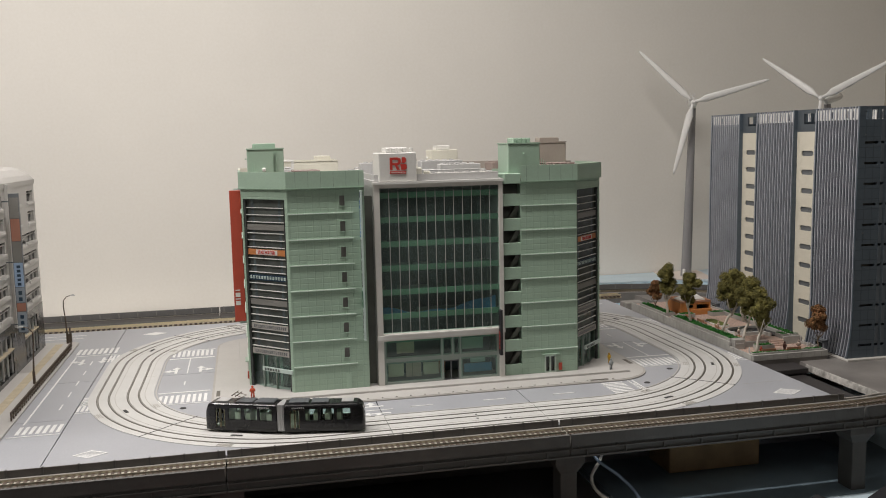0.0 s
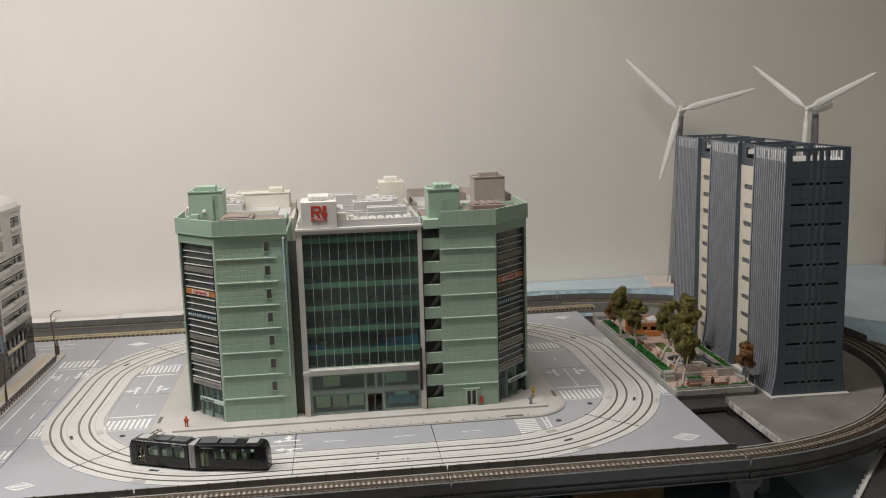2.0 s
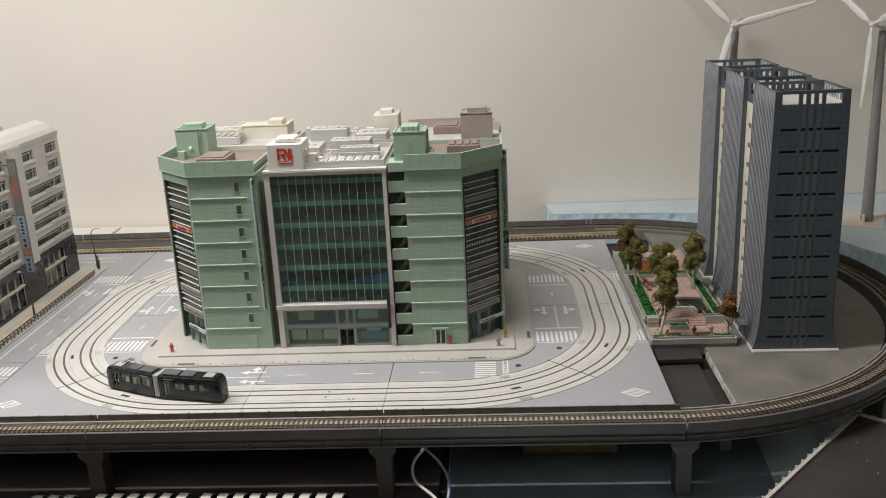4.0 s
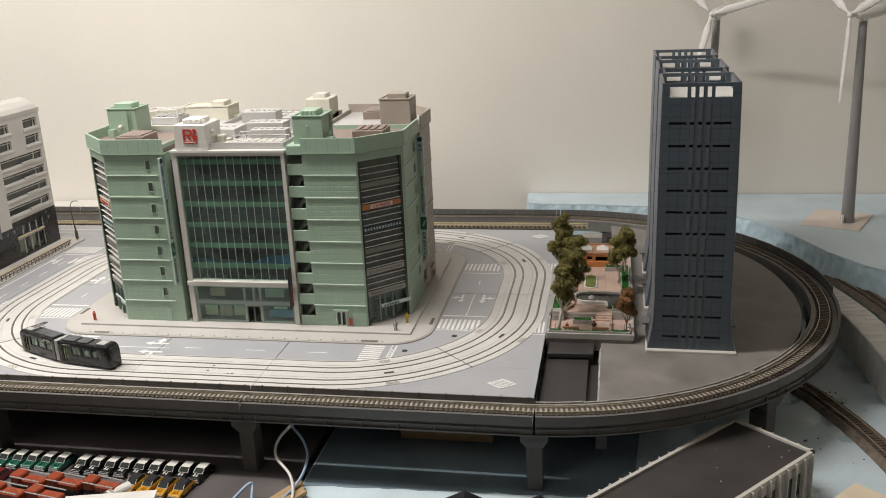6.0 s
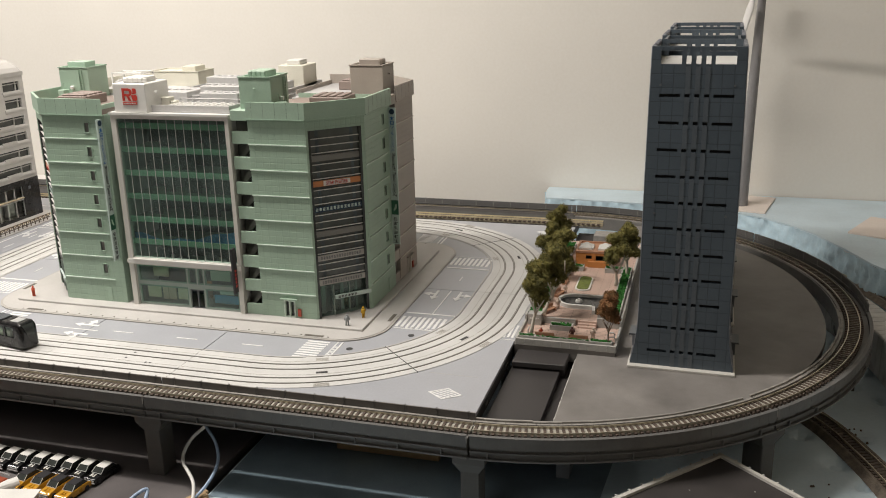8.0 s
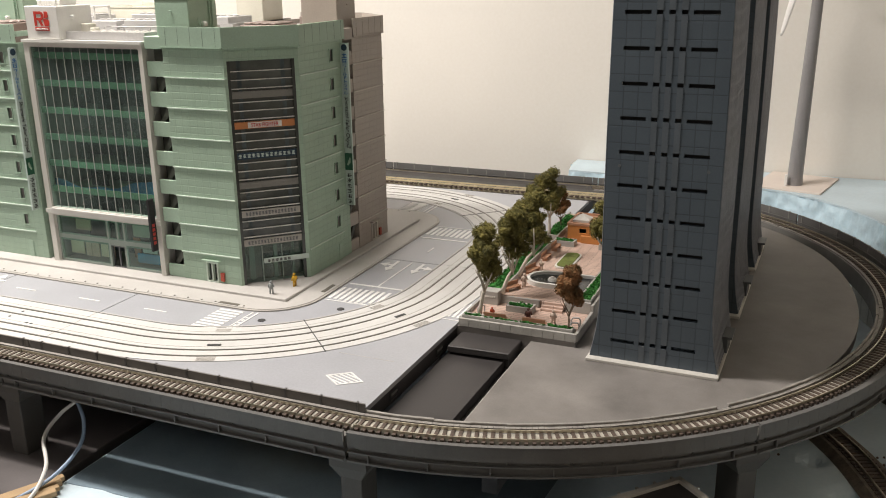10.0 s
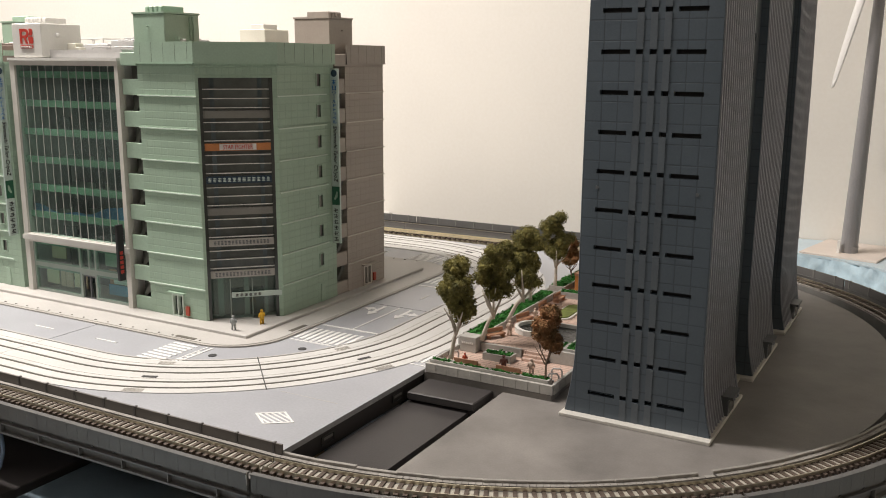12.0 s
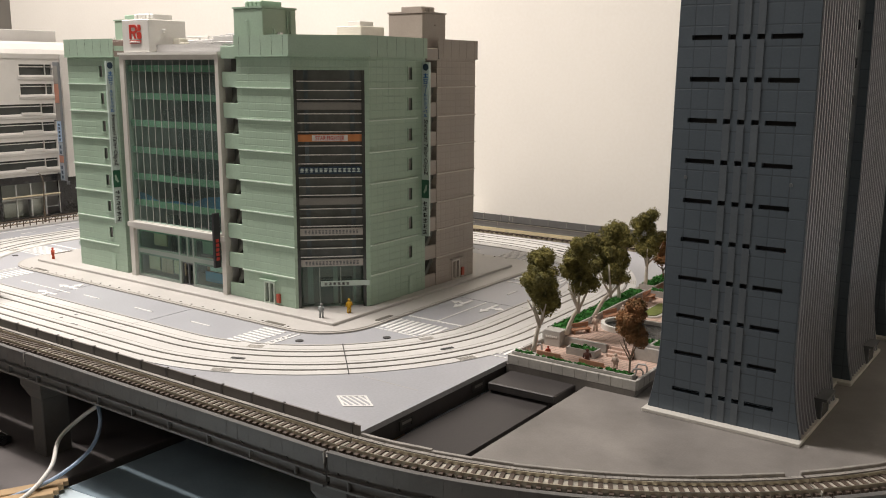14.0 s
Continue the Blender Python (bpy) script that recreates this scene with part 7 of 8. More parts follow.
shops = [(0.2, 1.1, 0.04, 0.42), (1.32, 2.02, 0.04, 0.42), (2.52, 3.10, 0.04, 0.42)]
panel(bm, m, 0, LEN, 0, 0.5, -0.05, 0.004, shops)
part("shop_wall", bm, M_BLACK, office, "black shop front wall")
for u0, u1, a, b in shops:
    bm = bmesh.new()
    quad(bm, [m @ Vector(p) for p in ((u0, a, -0.02), (u1, a, -0.02), (u1, b, -0.02), (u0, b, -0.02))])
    pane = part("shop_window", bm, M_GLASS_CLEAR, office)
    pane.visible_shadow = False
    bm = bmesh.new()
    for k in range(5):
        uu = u0 + (u1 - u0) * k / 4
        fbox(bm, m, uu - 0.005, uu + 0.005, a, b, -0.02, -0.005)
    fbox(bm, m, u0, u1, 0.245, 0.255, -0.02, -0.004)
    part("frame", bm, M_SILVER, pane)
    bm = bmesh.new()
    fbox(bm, m, u0, u1, 0.268, 0.28, -0.03, 0.015)
    part("canopy", bm, M_TILE_YELLOW, pane)
    bm = bmesh.new()
    fbox(bm, m, u0, u1, a, b, -0.3, -0.29)
    fbox(bm, m, u0 + 0.08, u0 + 0.3, a, 0.2, -0.15, -0.12)
    fbox(bm, m, u0 + 0.4, u0 + 0.52, a, 0.22, -0.18, -0.12)
    part("shop_inside", bm, M_KERB, pane)
for u in (0.15, 1.22, 2.13, 2.33, 2.47, 3.22):
    bm = bmesh.new()
    fbox(bm, m, u - 0.02, u + 0.02, 0.36, 0.40, 0.004, 0.008)
    part("wall_emblem", bm, M_STRIP, office)
for p0, p1 in (((-0.051, OY1), (-OD + 0.041, OY1)), ((-OD, OY1), (-OD, OY0 + 0.041)), ((-OD, OY0), (-0.051, OY0))):
    bm = bmesh.new()
    panel(bm, facing(p0, p1), 0.0, math.hypot(p1[0] - p0[0], p1[1] - p0[1]), 0, 1.799, -0.04, 0)
    part("side_wall", bm, M_OFFICE, office)
bm = bmesh.new()
line = [(0.008, 1.80), (0.012, 1.85), (-0.03, 1.90), (-0.12, 1.96), (-0.22, 1.99), (-0.24, 1.99), (-0.24, 1.84), (-0.04, 1.80)]
cols = [[bm.verts.new((x, y, z)) for x, z in line] for y in (OY0, OY1 - 0.12, OY1 - 0.02, OY1 + 0.01)]
for j, v in enumerate(cols[3]):
    v.co.z = min(v.co.z, 1.86)
for p, q in zip(cols, cols[1:]):
    for j in range(len(line)):
        r = (j + 1) % len(line)
        bm.faces.new((p[j], p[r], q[r], q[j]))
bm.faces.new(cols[0])
bm.faces.new(cols[-1][::-1])
part("eave", bm, M_OFFICE, office, "white rounded eave", smooth=False)
bm = bmesh.new()
box(bm, -OD, -0.03, OY0, OY1, 1.80, 1.86)
part("roof", bm, M_GREY_PLAIN, office)
for x0, x1, y0, y1, h in ((-0.7, -0.3, 2.2, 3.1, 2.12), (-0.55, -0.35, 3.45, 3.6, 2.02), (-0.6, -0.35, 1.2, 1.7, 2.05)):
    bm = bmesh.new()
    box(bm, x0, x1, y0, y1, 1.86, h)
    part("roof_hut", bm, M_OFFICE, office, bevel=0.006)
# tall sign between the two halves
bm = bmesh.new()
fs = facing((0.06, 2.82), (0.22, 2.82))
fbox(bm, m, 2.13, 2.42, 0.45, 1.84, -0.01, 0.03)
part("pilaster", bm, M_OFFICE, office)
bm = bmesh.new()
fbox(bm, fs, 0.005, 0.095, 0.42, 1.76, -0.016, 0.016)
for v0 in (0.5, 1.1, 1.68):
    fbox(bm, fs, -0.06, 0.006, v0, v0 + 0.012, -0.006, 0.006)
sign = part("blade_sign", bm, M_STRIP, office, "tall sign board of stacked panels")
M_SALMON = shade("faded_brick_sign", (0.36, 0.17, 0.12), 0.45, vary=0.1)
v0 = 0.43
for high, mt, marks in ((0.20, M_BLUEGREY, 3), (0.085, M_SALMON, 0), (0.15, M_BLUEGREY, 2), (0.24, M_PALEBLUE, 5), (0.20, M_SPANDREL, 0), (0.22, M_SALMON, 0), (0.20, M_SPANDREL, 0)):
    bm = bmesh.new()
    fbox(bm, fs, 0.010, 0.090, v0 + 0.003, v0 + high - 0.003, -0.019, 0.019)
    pan = part("sign_panel", bm, mt, sign)
    if marks:
        bm = bmesh.new()
        step = (high - 0.03) / marks
        for j in range(marks):
            fbox(bm, fs, 0.034, 0.066, v0 + 0.018 + step * j, v0 + 0.018 + step * (j + 0.62), 0.019, 0.021)
        part("lettering", bm, M_NAVY, pan)
    v0 += high


# ---- street lamps and guard rail ----
def street_lamp(x, y, turn):
    s = thing("street_lamp", x, y, 0.02, turn, "dark curved street lamp on the pavement", "street lamp", "street lamps")
    bm = bmesh.new()
    tube(bm, [(0, 0, 0), (0, 0, 0.12)], [0.014, 0.012], 8)
    tube(bm, [(0, 0, 0.1), (-0.01, 0, 0.3), (-0.02, 0, 0.42), (-0.015, 0, 0.49), (0.02, 0, 0.53), (0.07, 0, 0.545)], [0.009, 0.007, 0.006, 0.006, 0.005, 0.005], 7)
    part("post", bm, M_GUARD, s)
    bm = bmesh.new()
    tube(bm, [(0.06, 0, 0.543), (0.085, 0, 0.545), (0.11, 0, 0.538)], [0.006, 0.011, 0.007], 7)
    part("lamp_head", bm, M_GREY_PLAIN, s)
    return s


street_lamp(-6.74, 4.24, 0)
street_lamp(-6.72, 2.46, 180)
street_lamp(-6.72, 0.8, 180)
box_post = thing("signal_box", -6.70, 4.19, 0.02, 0, "small dark control box on a post", "control box")
bm = bmesh.new()
box(bm, -0.008, 0.008, -0.008, 0.008, 0, 0.19)
box(bm, -0.016, 0.016, -0.014, 0.014, 0.02, 0.12)
part("case", bm, M_GUARD, box_post, bevel=0.002)
for k in range(9):
    g = thing("guard_rail", -6.645, 1.25 + 0.3 * k, 0.02, 90, "dark bronze guard rail along the kerb", "guard rail", "guard rails")
    for z in (0.03, 0.07):
        bm = bmesh.new()
        tube(bm, [(0, 0, z), (0.3, 0, z)], 0.006, 5)
        part("rail", bm, M_GUARD, g)
    for j in range(4):
        bm = bmesh.new()
        x = 0.01 + 0.075 * j
        tube(bm, [(x, 0, 0), (x, 0, 0.075)], 0.007, 5)
        part("post", bm, M_GUARD, g)
        bm = bmesh.new()
        tube(bm, [(x + 0.01, 0, 0.03), (x + 0.065, 0, 0.07)], 0.004, 4)
        part("brace", bm, M_GUARD, g)

# ---- the tram ----
tram = thing("tram", label="glossy black two-car tram with a silver bellows on the rails", category="tram")


def tram_car(p0, p1, nose_at_end, pantograph):
    """One car from p0 to p1; its cab is at p1 if nose_at_end, else at p0."""
    d = Vector((p1[0] - p0[0], p1[1] - p0[1], 0))
    L = d.length
    m = Matrix.Translation((*p0, 0.012)) @ Matrix.Rotation(math.atan2(d.y, d.x), 4, "Z")
    if not nose_at_end:
        m = Matrix.Translation((*p1, 0.012)) @ Matrix.Rotation(math.atan2(-d.y, -d.x), 4, "Z")
    hw, z0, z1 = 0.083, 0.015, 0.225
    nose = 0.075
    car = None
    if nose_at_end:
        door, wins = (0.035, 0.115), [(0.155, 0.25), (0.272, 0.37), (0.392, 0.495)]
    else:
        door, wins = (L - nose - 0.095, L - nose - 0.015), [(0.035, 0.135), (0.155, 0.26), (0.28, 0.385)]
    bm = bmesh.new()
    for s in (-1, 1):
        f = m @ (facing((0, -hw), (L - nose, -hw)) if s < 0 else facing((L - nose, hw), (0, hw)))
        fl = (lambda a, b: (a, b)) if s < 0 else (lambda a, b: (L - nose - b, L - nose - a))
        holes = [(*fl(*w), 0.098, 0.188) for w in wins] + [(*fl(*door), 0.03, 0.185)]
        panel(bm, f, 0, L - nose, z0, 0.205, -0.012, 0, holes)
    prof = [(hw, 0.205), (hw - 0.003, 0.214), (hw - 0.010, 0.221), (hw - 0.022, z1), (-hw + 0.022, z1), (-hw + 0.010, 0.221), (-hw + 0.003, 0.214), (-hw, 0.205)]
    a = [bm.verts.new(m @ Vector((0, y, z))) for y, z in prof]
    b = [bm.verts.new(m @ Vector((L - nose, y, z))) for y, z in prof]
    for k in range(7):
        bm.faces.new((a[k], a[k + 1], b[k + 1], b[k]))

    def cab(t):
        """Length, half width and roof height of the rounded cab at a step from its root to its tip."""
        bow = 1 - math.cos(math.pi / 2 * t)
        return L - nose + nose * math.sin(math.pi / 2 * t), hw - 0.034 * bow ** 1.3, z1 - 0.125 * bow ** 1.25

    rows = []
    for k in range(9):
        x, wy, zt = cab(k / 8)
        rows.append([bm.verts.new(m @ Vector((x, y, z))) for y, z in ((-wy, z0), (-wy, zt - 0.02), (-wy + 0.003, zt - 0.011), (-wy + 0.010, zt - 0.004), (-wy + 0.022, zt), (wy - 0.022, zt), (wy - 0.010, zt - 0.004), (wy - 0.003, zt - 0.011), (wy, zt - 0.02), (wy, z0))])
    for p, q in zip(rows, rows[1:]):
        for k in range(9):
            bm.faces.new((p[k], p[k + 1], q[k + 1], q[k]))
    bm.faces.new(rows[-1])
    quad(bm, [m @ Vector(v) for v in ((0, -hw, z0), (0, hw, z0), (0, hw, z1), (0, -hw, z1))])
    quad(bm, [m @ Vector(v) for v in ((0, -hw, z0), (L, -hw + 0.04, z0), (L, hw - 0.04, z0), (0, hw, z0))])
    car = part("car_body", bm, M_BLACK, tram, "glossy black car body")
    for s in (-1, 1):
        f = m @ (facing((0, -hw), (L - nose, -hw)) if s < 0 else facing((L - nose, hw), (0, hw)))
        fl = (lambda a, b: (a, b)) if s < 0 else (lambda a, b: (L - nose - b, L - nose - a))
        for w in wins:
            u0, u1 = fl(*w)
            bm = bmesh.new()
            fbox(bm, f, u0, u1, 0.098, 0.188, -0.009, -0.005)
            pane = part("window", bm, M_GLASS_CLEAR, car)
            pane.visible_shadow = False
        u0, u1 = fl(*door)
        bm = bmesh.new()
        panel(bm, f, u0, u1, 0.03, 0.185, -0.012, -0.004, [(u0 + 0.008, (u0 + u1) / 2 - 0.005, 0.04, 0.178), ((u0 + u1) / 2 + 0.005, u1 - 0.008, 0.04, 0.178)])
        leaf = part("door", bm, M_BLACK, car, "black sliding door with yellow edges")
        bm = bmesh.new()
        for uu in ((u0 + u1) / 2 - 0.006, (u0 + u1) / 2 + 0.003, u0 + 0.006, u1 - 0.009):
            fbox(bm, f, uu, uu + 0.003, 0.036, 0.182, -0.004, -0.0025)
        part("edge_strip", bm, M_YELLOW, leaf)
        bm = bmesh.new()
        fbox(bm, f, u0, u1, 0.035, 0.18, -0.011, -0.009)
        glass = part("pane", bm, M_GLASS_CLEAR, leaf)
        glass.visible_shadow = False
        bm = bmesh.new()
        for k in range(7):
            uu = 0.055 + 0.014 * k if s < 0 else L - nose - 0.15 + 0.014 * k
            fbox(bm, f, uu, uu + 0.009, 0.193, 0.203, 0.0, 0.0015)
        part("lettering", bm, M_SILVER, car)
    bm = bmesh.new()
    box(bm, 0.02, L - nose, -hw + 0.015, hw - 0.015, 0.03, 0.035, m)
    for k in range(5):
        box(bm, 0.045 + 0.085 * k, 0.085 + 0.085 * k, -hw + 0.018, hw - 0.018, 0.035, 0.15, m)
    part("seats", bm, shade("yellow_green_seat", (0.70, 0.74, 0.58), 0.6), car, "pale green seats")
    # roof gear
    for x0, x1, z in ((0.03, 0.18, 0.237), (0.2, 0.33, 0.234)):
        bm = bmesh.new()
        box(bm, x0, x1, -0.055, 0.055, z1, z, m)
        for k in range(4):
            box(bm, x0 + 0.01 + k * (x1 - x0) / 4.3, x0 + 0.018 + k * (x1 - x0) / 4.3, -0.057, 0.057, z, z + 0.003, m)
        part("roof_box", bm, M_STRIP, car, bevel=0.003)
    bm = bmesh.new()
    box(bm, L - nose - 0.1, L - nose - 0.01, -0.045, 0.045, z1, z1 + 0.006, m)
    part("roof_panel", bm, M_SILVER, car)
    if pantograph:
        bm = bmesh.new()
        for s in (-1, 1):
            tube(bm, [m @ Vector(v) for v in ((0.36, 0.03 * s, z1), (0.28, 0.035 * s, z1 + 0.035), (0.36, 0.03 * s, z1 + 0.055))], 0.0035, 5)
        tube(bm, [m @ Vector(v) for v in ((0.36, -0.06, z1 + 0.055), (0.36, 0.06, z1 + 0.055))], 0.004, 5)
        tube(bm, [m @ Vector(v) for v in ((0.33, -0.06, z1 + 0.05), (0.33, 0.06, z1 + 0.05))], 0.004, 5)
        part("pantograph", bm, M_GUARD, car)
    for s in (-1, 1):
        bm = bmesh.new()
        box(bm, L - 0.014, L - 0.002, 0.025 * s - 0.008, 0.025 * s + 0.008, 0.06, 0.075, m)
        part("headlight", bm, M_WHITE, car)
    bm = bmesh.new()
    box(bm, 0.05, 0.15, -0.06, 0.06, 0.0, 0.02, m)
    box(bm, L - 0.25, L - 0.13, -0.06, 0.06, 0.0, 0.02, m)
    part("bogie", bm, M_DARK, car)
    bm = bmesh.new()
    rows = []
    for k in range(7):
        x, wy, z = cab(0.42 + 0.085 * k)
        rows.append([bm.verts.new(m @ Vector((x + 0.0015, y, z + 0.0015))) for y in (-wy + 0.021, wy - 0.021)])
    for p, q in zip(rows, rows[1:]):
        bm.faces.new((p[0], p[1], q[1], q[0]))
    part("windscreen", bm, M_GLASS_DARK, car)


tram_car((-4.497, 0.412), (-3.905, 0.30), True, False)
tram_car((-5.075, 0.66), (-4.541, 0.43), False, True)
bm = bmesh.new()
mid = Matrix.Translation((-4.52, 0.422, 0.012)) @ Matrix.Rotation(radians(-17), 4, "Z")
for k in range(5):
    x0 = -0.026 + 0.0104 * k
    r = 0.081 if k % 2 else 0.075
    box(bm, x0, x0 + 0.0103, -r, r, 0.02, 0.222, mid)
part("bellows", bm, M_SILVER, tram, "silver grey folding bellows")

# ---- model cars on the display board ----
def model_car(paint, roof, label):
    c = thing("model_car", 0, 0, -0.68, 0, label, "model car", "parked model cars")
    L, hw = 0.29, 0.056

    def hull(profile, w0, w1):
        bm = bmesh.new()
        a = [bm.verts.new((-w0 if z < 0.055 else -w1, y, z)) for y, z in profile]
        b = [bm.verts.new((w0 if z < 0.055 else w1, y, z)) for y, z in profile]
        bm.faces.new(a)
        bm.faces.new(b[::-1])
        for k in range(len(profile)):
            j = (k + 1) % len(profile)
            bm.faces.new((a[k], b[k], b[j], a[j]))
        return bm

    part("body", hull([(-0.13, 0.015), (0.13, 0.015), (0.13, 0.05), (0.115, 0.06), (-0.045, 0.062), (-0.12, 0.054), (-0.13, 0.045)], hw, hw - 0.006), paint, c, bevel=0.003)
    part("cabin", hull([(-0.05, 0.06), (0.11, 0.06), (0.08, 0.09), (-0.01, 0.092)], hw - 0.006, hw - 0.013), M_GLASS_DARK, c, bevel=0.002)
    bm = bmesh.new()
    box(bm, -hw + 0.013, hw - 0.013, -0.012, 0.08, 0.0905, 0.096)
    part("roof", bm, roof, c, bevel=0.003)
    # windscreen frame, bonnet badge and bumper
    bm = bmesh.new()
    for s in (-1, 1):
        tube(bm, [(s * (hw - 0.009), -0.052, 0.061), (s * (hw - 0.015), -0.011, 0.093)], 0.003, 4)
        tube(bm, [(s * (hw - 0.009), 0.112, 0.061), (s * (hw - 0.015), 0.081, 0.092)], 0.003, 4)
    tube(bm, [(-hw + 0.009, -0.052, 0.062), (hw - 0.009, -0.052, 0.062)], 0.003, 4)
    part("window_frame", bm, M_SILVER, c)
    bm = bmesh.new()
    box(bm, -0.022, -0.008, -0.1, -0.065, 0.0585, 0.0645)
    box(bm, 0.002, 0.022, -0.1, -0.09, 0.0585, 0.064)
    box(bm, 0.008, 0.016, -0.09, -0.065, 0.0585, 0.0645)
    part("bonnet_badge", bm, M_WHITE if roof is M_WHITE and paint is M_BLACK else paint, c)
    bm = bmesh.new()
    box(bm, -hw + 0.002, hw - 0.002, -0.138, -0.129, 0.02, 0.032)
    part("bumper", bm, M_SILVER, c, bevel=0.002)
    for sx in (-1, 1):
        for y in (-0.082, 0.082):
            bm = bmesh.new()
            cyl(bm, 0, 0, -0.008, 0.008, 0.021, n=10, m=Matrix.Translation((sx * (hw - 0.004), y, 0.021)) @ Matrix.Rotation(radians(90), 4, "Y"))
            part("wheel", bm, M_INK, c)
        bm = bmesh.new()
        box(bm, sx * 0.036 - 0.010, sx * 0.036 + 0.010, -0.134, -0.129, 0.036, 0.048)
        part("headlight", bm, M_SILVER, c)
    bm = bmesh.new()
    box(bm, -0.02, 0.02, -0.135, -0.1295, 0.034, 0.046)
    part("grille", bm, M_SILVER, c)
    return c


CAR_GREEN = shade("dark_green_lacquer", (0.02, 0.10, 0.07), 0.25, vary=0.05, coat=0.5)
CAR_RED = shade("dark_red_lacquer", (0.14, 0.015, 0.018), 0.25, vary=0.05, coat=0.5)
CAR_NAVY = shade("navy_lacquer", (0.012, 0.016, 0.04), 0.25, vary=0.05, coat=0.5)
CAR_AMBER = shade("amber_lacquer", (0.52, 0.26, 0.02), 0.3, vary=0.05, coat=0.5)
CAR_BRICK = shade("brick_orange_paint", (0.29, 0.065, 0.032), 0.28, vary=0.08)
SEDAN = [(CAR_GREEN, M_WHITE, "dark green model saloon car with a pale roof", [(-4.90 + 0.142 * k, -0.33) for k in range(6)]),
         (M_BLACK, M_WHITE, "black model taxi with a white roof", [(-3.98 + 0.141 * k, -0.345 - 0.002 * k) for k in range(9)]),
         (CAR_RED, CAR_RED, "dark red model saloon car", [(-5.06 + 0.14 * k, -0.64) for k in range(4)]),
         (CAR_NAVY, M_SILVER, "navy blue model saloon car with a pale roof", [(-5.46 + 0.14 * k, -0.34) for k in range(3)]),
         (CAR_AMBER, M_INK, "amber model taxi with a black roof", [(-3.36 + 0.15 * k, -0.59 - 0.012 * k) for k in range(4)]),
         (P_RED, P_RED, "bright red model car", [(-5.22, -0.63), (-5.36, -0.63)])]
for paint, roof, label, spots in SEDAN:
    first = model_car(paint, roof, label)
    turns = random.Random(len(label))
    first.matrix_basis = at(*spots[0], -0.68, -8)
    for x, y in spots[1:]:
        copy_thing(first, at(x, y, -0.68, -8 + turns.uniform(-2, 2)))


def model_truck(x, y):
    t = thing("model_truck", x, y, -0.68, 80, "brick-orange model truck with silver side rails", "model truck", "parked model trucks")
    block("chassis", -0.06, 0.06, -0.165, 0.165, 0.02, 0.045, M_INK, t)
    bm = bmesh.new()
    box(bm, -0.06, 0.06, 0.05, 0.165, 0.045, 0.14)
    part("cab", bm, CAR_BRICK, t, bevel=0.012)
    block("hood", -0.055, 0.055, -0.16, 0.045, 0.045, 0.105, CAR_BRICK, t, bevel=0.01)
    for s in (-1, 1):
        bm = bmesh.new()
        tube(bm, [(s * 0.062, -0.165, 0.125), (s * 0.062, 0.15, 0.125)], 0.006, 5)
        part("side_rail", bm, M_SILVER, t)
        for yy in (-0.1, 0.1):
            bm = bmesh.new()
            cyl(bm, 0, 0, -0.01, 0.01, 0.028, n=10, m=Matrix.Translation((s * 0.055, yy, 0.028)) @ Matrix.Rotation(radians(90), 4, "Y"))
            part("wheel", bm, M_INK, t)
    return t


for k in range(3):
    model_truck(-4.27 + 0.345 * k, -0.70 - 0.008 * k)
    if k < 2:
        model_truck(-4.34 + 0.36 * k, -0.90 - 0.01 * k)
# white paper box at the front edge of the board
carton = thing("paper_carton", -3.35, -1.02, -0.68, 14, "open cream paper carton lying on the board", "carton")
block("carton_base", -0.35, 0.35, -0.24, 0.12, 0.0, 0.13, M_CREAM, carton, bevel=0.006)
block("carton_lid", -0.37, 0.37, -0.26, 0.13, 0.13, 0.14, M_WHITE, carton, bevel=0.002)
roll = thing("paper_roll", -3.42, -0.74, -0.68, 55, "small white paper roll", "paper roll")
bm = bmesh.new()
cyl(bm, 0, 0, -0.1, 0.1, 0.05, n=16, m=Matrix.Translation((0, 0, 0.05)) @ Matrix.Rotation(radians(90), 4, "Y"))
part("roll", bm, M_WHITE, roll, smooth=False)

# ---- the shed by the curve ----
SHED_Z = -0.70
shed = thing("flat_roof_shed", 1.66, 0.44, SHED_Z, math.degrees(math.atan2(-0.48, 0.54)), "model shed with a black flat roof and pale finned rim", "shed")
SW, SL, SH = 0.72, 2.6, 0.36
for (p0, p1) in (((0, -SL), (SW, -SL)), ((SW, -SL), (SW, 0)), ((SW, 0), (0, 0)), ((0, 0), (0, -SL))):
    f = facing(p0, p1)
    d = math.hypot(p1[0] - p0[0], p1[1] - p0[1])
    bm = bmesh.new()
    n = int(d / 0.36)
    holes = [(0.1 + 0.36 * k, 0.36 + 0.36 * k, 0.05, 0.27) for k in range(n) if 0.36 + 0.36 * k < d - 0.03]
    panel(bm, f, 0.0, d - 0.031, 0.0, SH, -0.03, 0, holes)
    part("wall", bm, M_GREY_PLAIN, shed)
    for u0, u1, a, b in holes:
        bm = bmesh.new()
        fbox(bm, f, u0, u1, a, b, -0.03, -0.022)
        part("window_pane", bm, M_GLASS_DARK, shed)
    k = 0.03
    while k < d:
        bm = bmesh.new()
        fbox(bm, f, k - 0.006, k + 0.006, 0.0 if d > 1 else 0.2, SH + 0.035, 0.0, 0.035)
        part("fin", bm, M_GREY_PLAIN, shed)
        k += 0.115
    bm = bmesh.new()
    fbox(bm, f, -0.01, d + 0.01, SH, SH + 0.04, -0.02, 0.01)
    part("rim", bm, M_FRAME, shed, "pale grey rim")
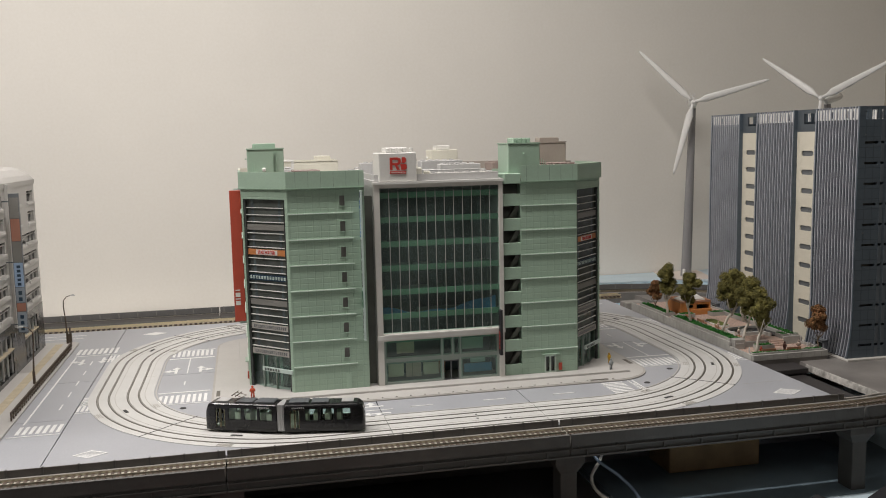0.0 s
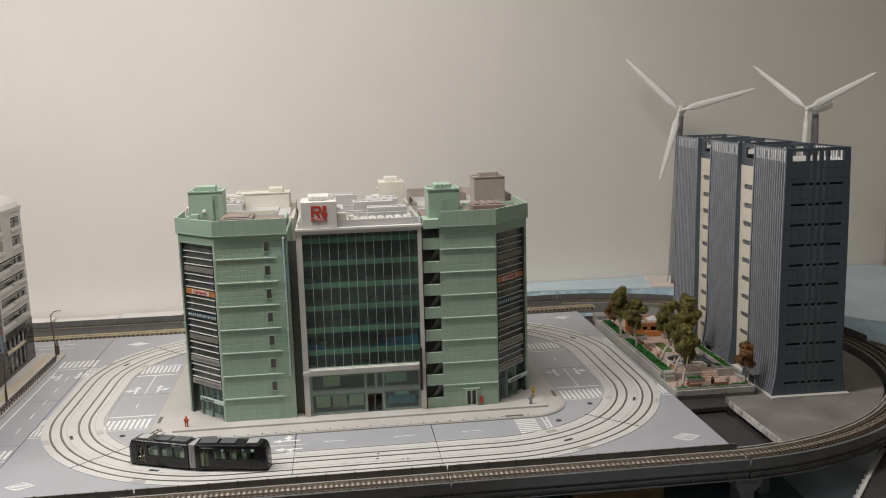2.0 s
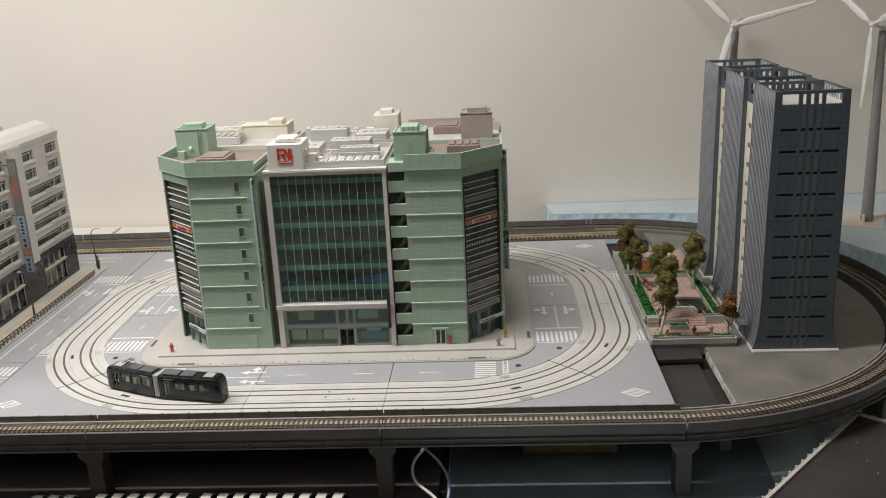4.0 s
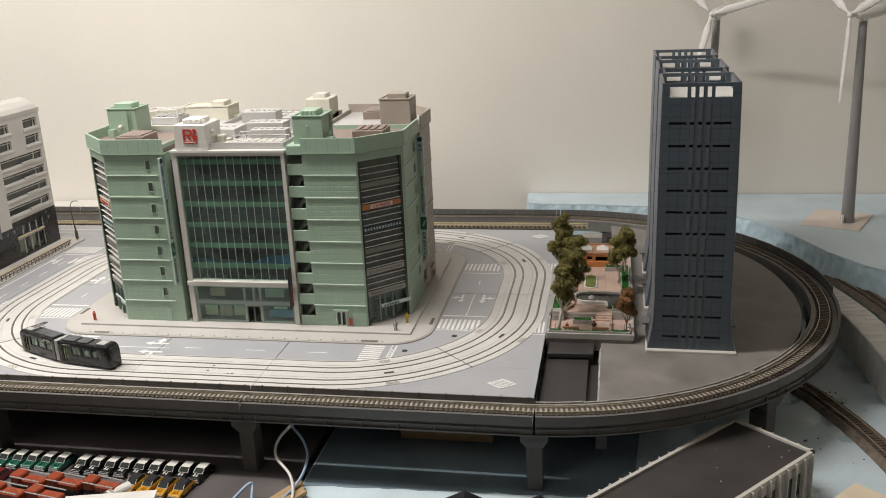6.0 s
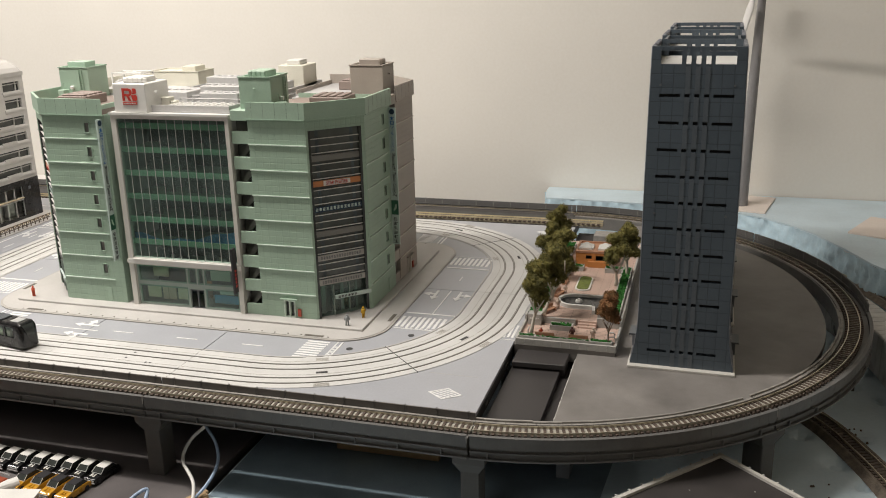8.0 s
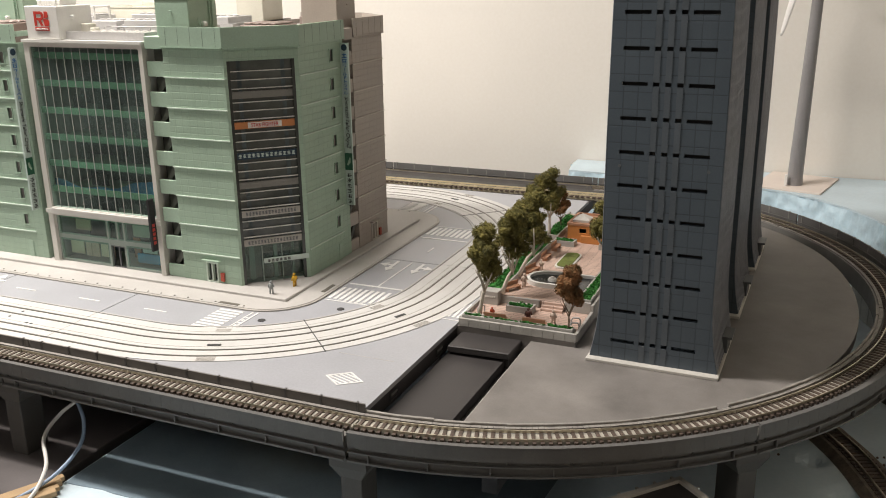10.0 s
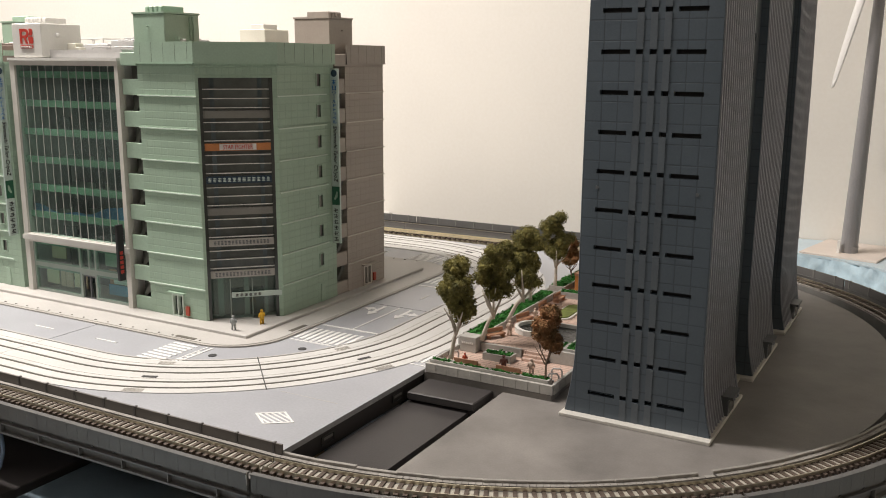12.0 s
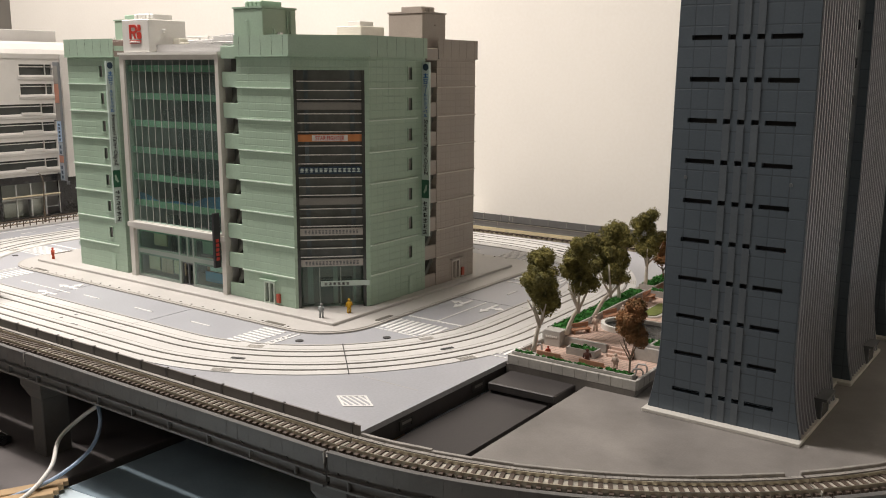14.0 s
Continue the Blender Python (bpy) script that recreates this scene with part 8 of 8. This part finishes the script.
block("roof", 0.01, SW - 0.01, -SL, -0.01, SH - 0.01, SH + 0.02, M_ROOFBLACK, shed, "dusty black roof")
rng = random.Random(9)
for _ in range(7):
    bm = bmesh.new()
    x, y, s = rng.uniform(0.1, 0.65), -rng.uniform(0.1, 1.8), rng.uniform(0.003, 0.006)
    box(bm, x - s, x + s, y - s * 0.6, y + s * 0.6, SH + 0.02, SH + 0.024)
    part("crumb", bm, M_WHITE, shed)
# cream house roof next to the shed
hut = thing("cream_hut", 2.45, -0.35, SHED_Z, math.degrees(math.atan2(-0.48, 0.54)), "cream model hut beside the shed", "hut")
block("walls", 0, 0.5, -1.2, 0, 0, 0.28, M_CREAM, hut, bevel=0.004)
block("roof", -0.02, 0.52, -1.22, 0.02, 0.28, 0.31, M_CREAM, hut, bevel=0.004)
# two dark gabled roofs in front of the viaduct
for x in (-0.52, 0.08):
    g = thing("gable_hut", x, -0.52, -0.70, 4, "small black gabled model hut on the foam", "hut", "gable huts")
    bm = bmesh.new()
    vs = [[bm.verts.new((a, y, z)) for a, z in ((-0.16, 0.0), (0.16, 0.0), (0.16, 0.04), (0, 0.115), (-0.16, 0.04))] for y in (-0.25, 0.06)]
    for k in range(5):
        bm.faces.new((vs[0][k], vs[0][(k + 1) % 5], vs[1][(k + 1) % 5], vs[1][k]))
    bm.faces.new(vs[0])
    bm.faces.new(vs[1][::-1])
    part("hull", bm, M_INK, g)

# ---- cables and offcuts under the viaduct ----
def cable(points, r, mat, label):
    c = thing("cable", label=label, category="cable", group="loose cables")
    bm = bmesh.new()
    fine = []
    for i in range(len(points) - 1):
        p0, p1, p2, p3 = (Vector(points[min(max(j, 0), len(points) - 1)]) for j in (i - 1, i, i + 1, i + 2))
        for k in range(8):
            t = k / 8
            fine.append(0.5 * (2 * p1 + (p2 - p0) * t + (2 * p0 - 5 * p1 + 4 * p2 - p3) * t * t + (3 * p1 - p0 - 3 * p2 + p3) * t**3))
    fine.append(Vector(points[-1]))
    tube(bm, fine, r, 8)
    part("wire", bm, mat, c, smooth=True)


cable([(-2.05, 0.1, -0.14), (-2.1, 0.02, -0.3), (-2.22, -0.08, -0.42), (-2.2, -0.25, -0.5), (-2.0, -0.45, -0.58), (-1.92, -0.75, -0.66), (-2.0, -1.3, -0.69)], 0.013, M_WHITE, "thin white cable hanging from the layout")
cable([(-2.2, 0.1, -0.14), (-2.15, 0.0, -0.3), (-2.0, -0.1, -0.42), (-1.92, -0.25, -0.52), (-1.95, -0.5, -0.62), (-2.1, -0.8, -0.68), (-2.3, -1.3, -0.69)], 0.012, M_PALEBLUE, "thin pale blue cable hanging from the layout")
cable([(-2.5, -1.5, -0.66), (-2.42, -0.9, -0.63), (-2.3, -0.62, -0.55), (-2.25, -0.7, -0.6), (-2.1, -1.2, -0.67)], 0.014, M_PALEBLUE, "loop of blue and white cable on the board")
offcut = thing("wood_offcut", -2.0, -0.62, -0.68, -28, "weathered brown wood offcut on the board", "wood offcut")
for k in range(4):
    block("stick", -0.1 + 0.05 * k, -0.055 + 0.05 * k, -0.6, 0.25 - 0.03 * k, 0.0, 0.03 + 0.006 * (k % 2), M_WOOD, offcut, bevel=0.003)
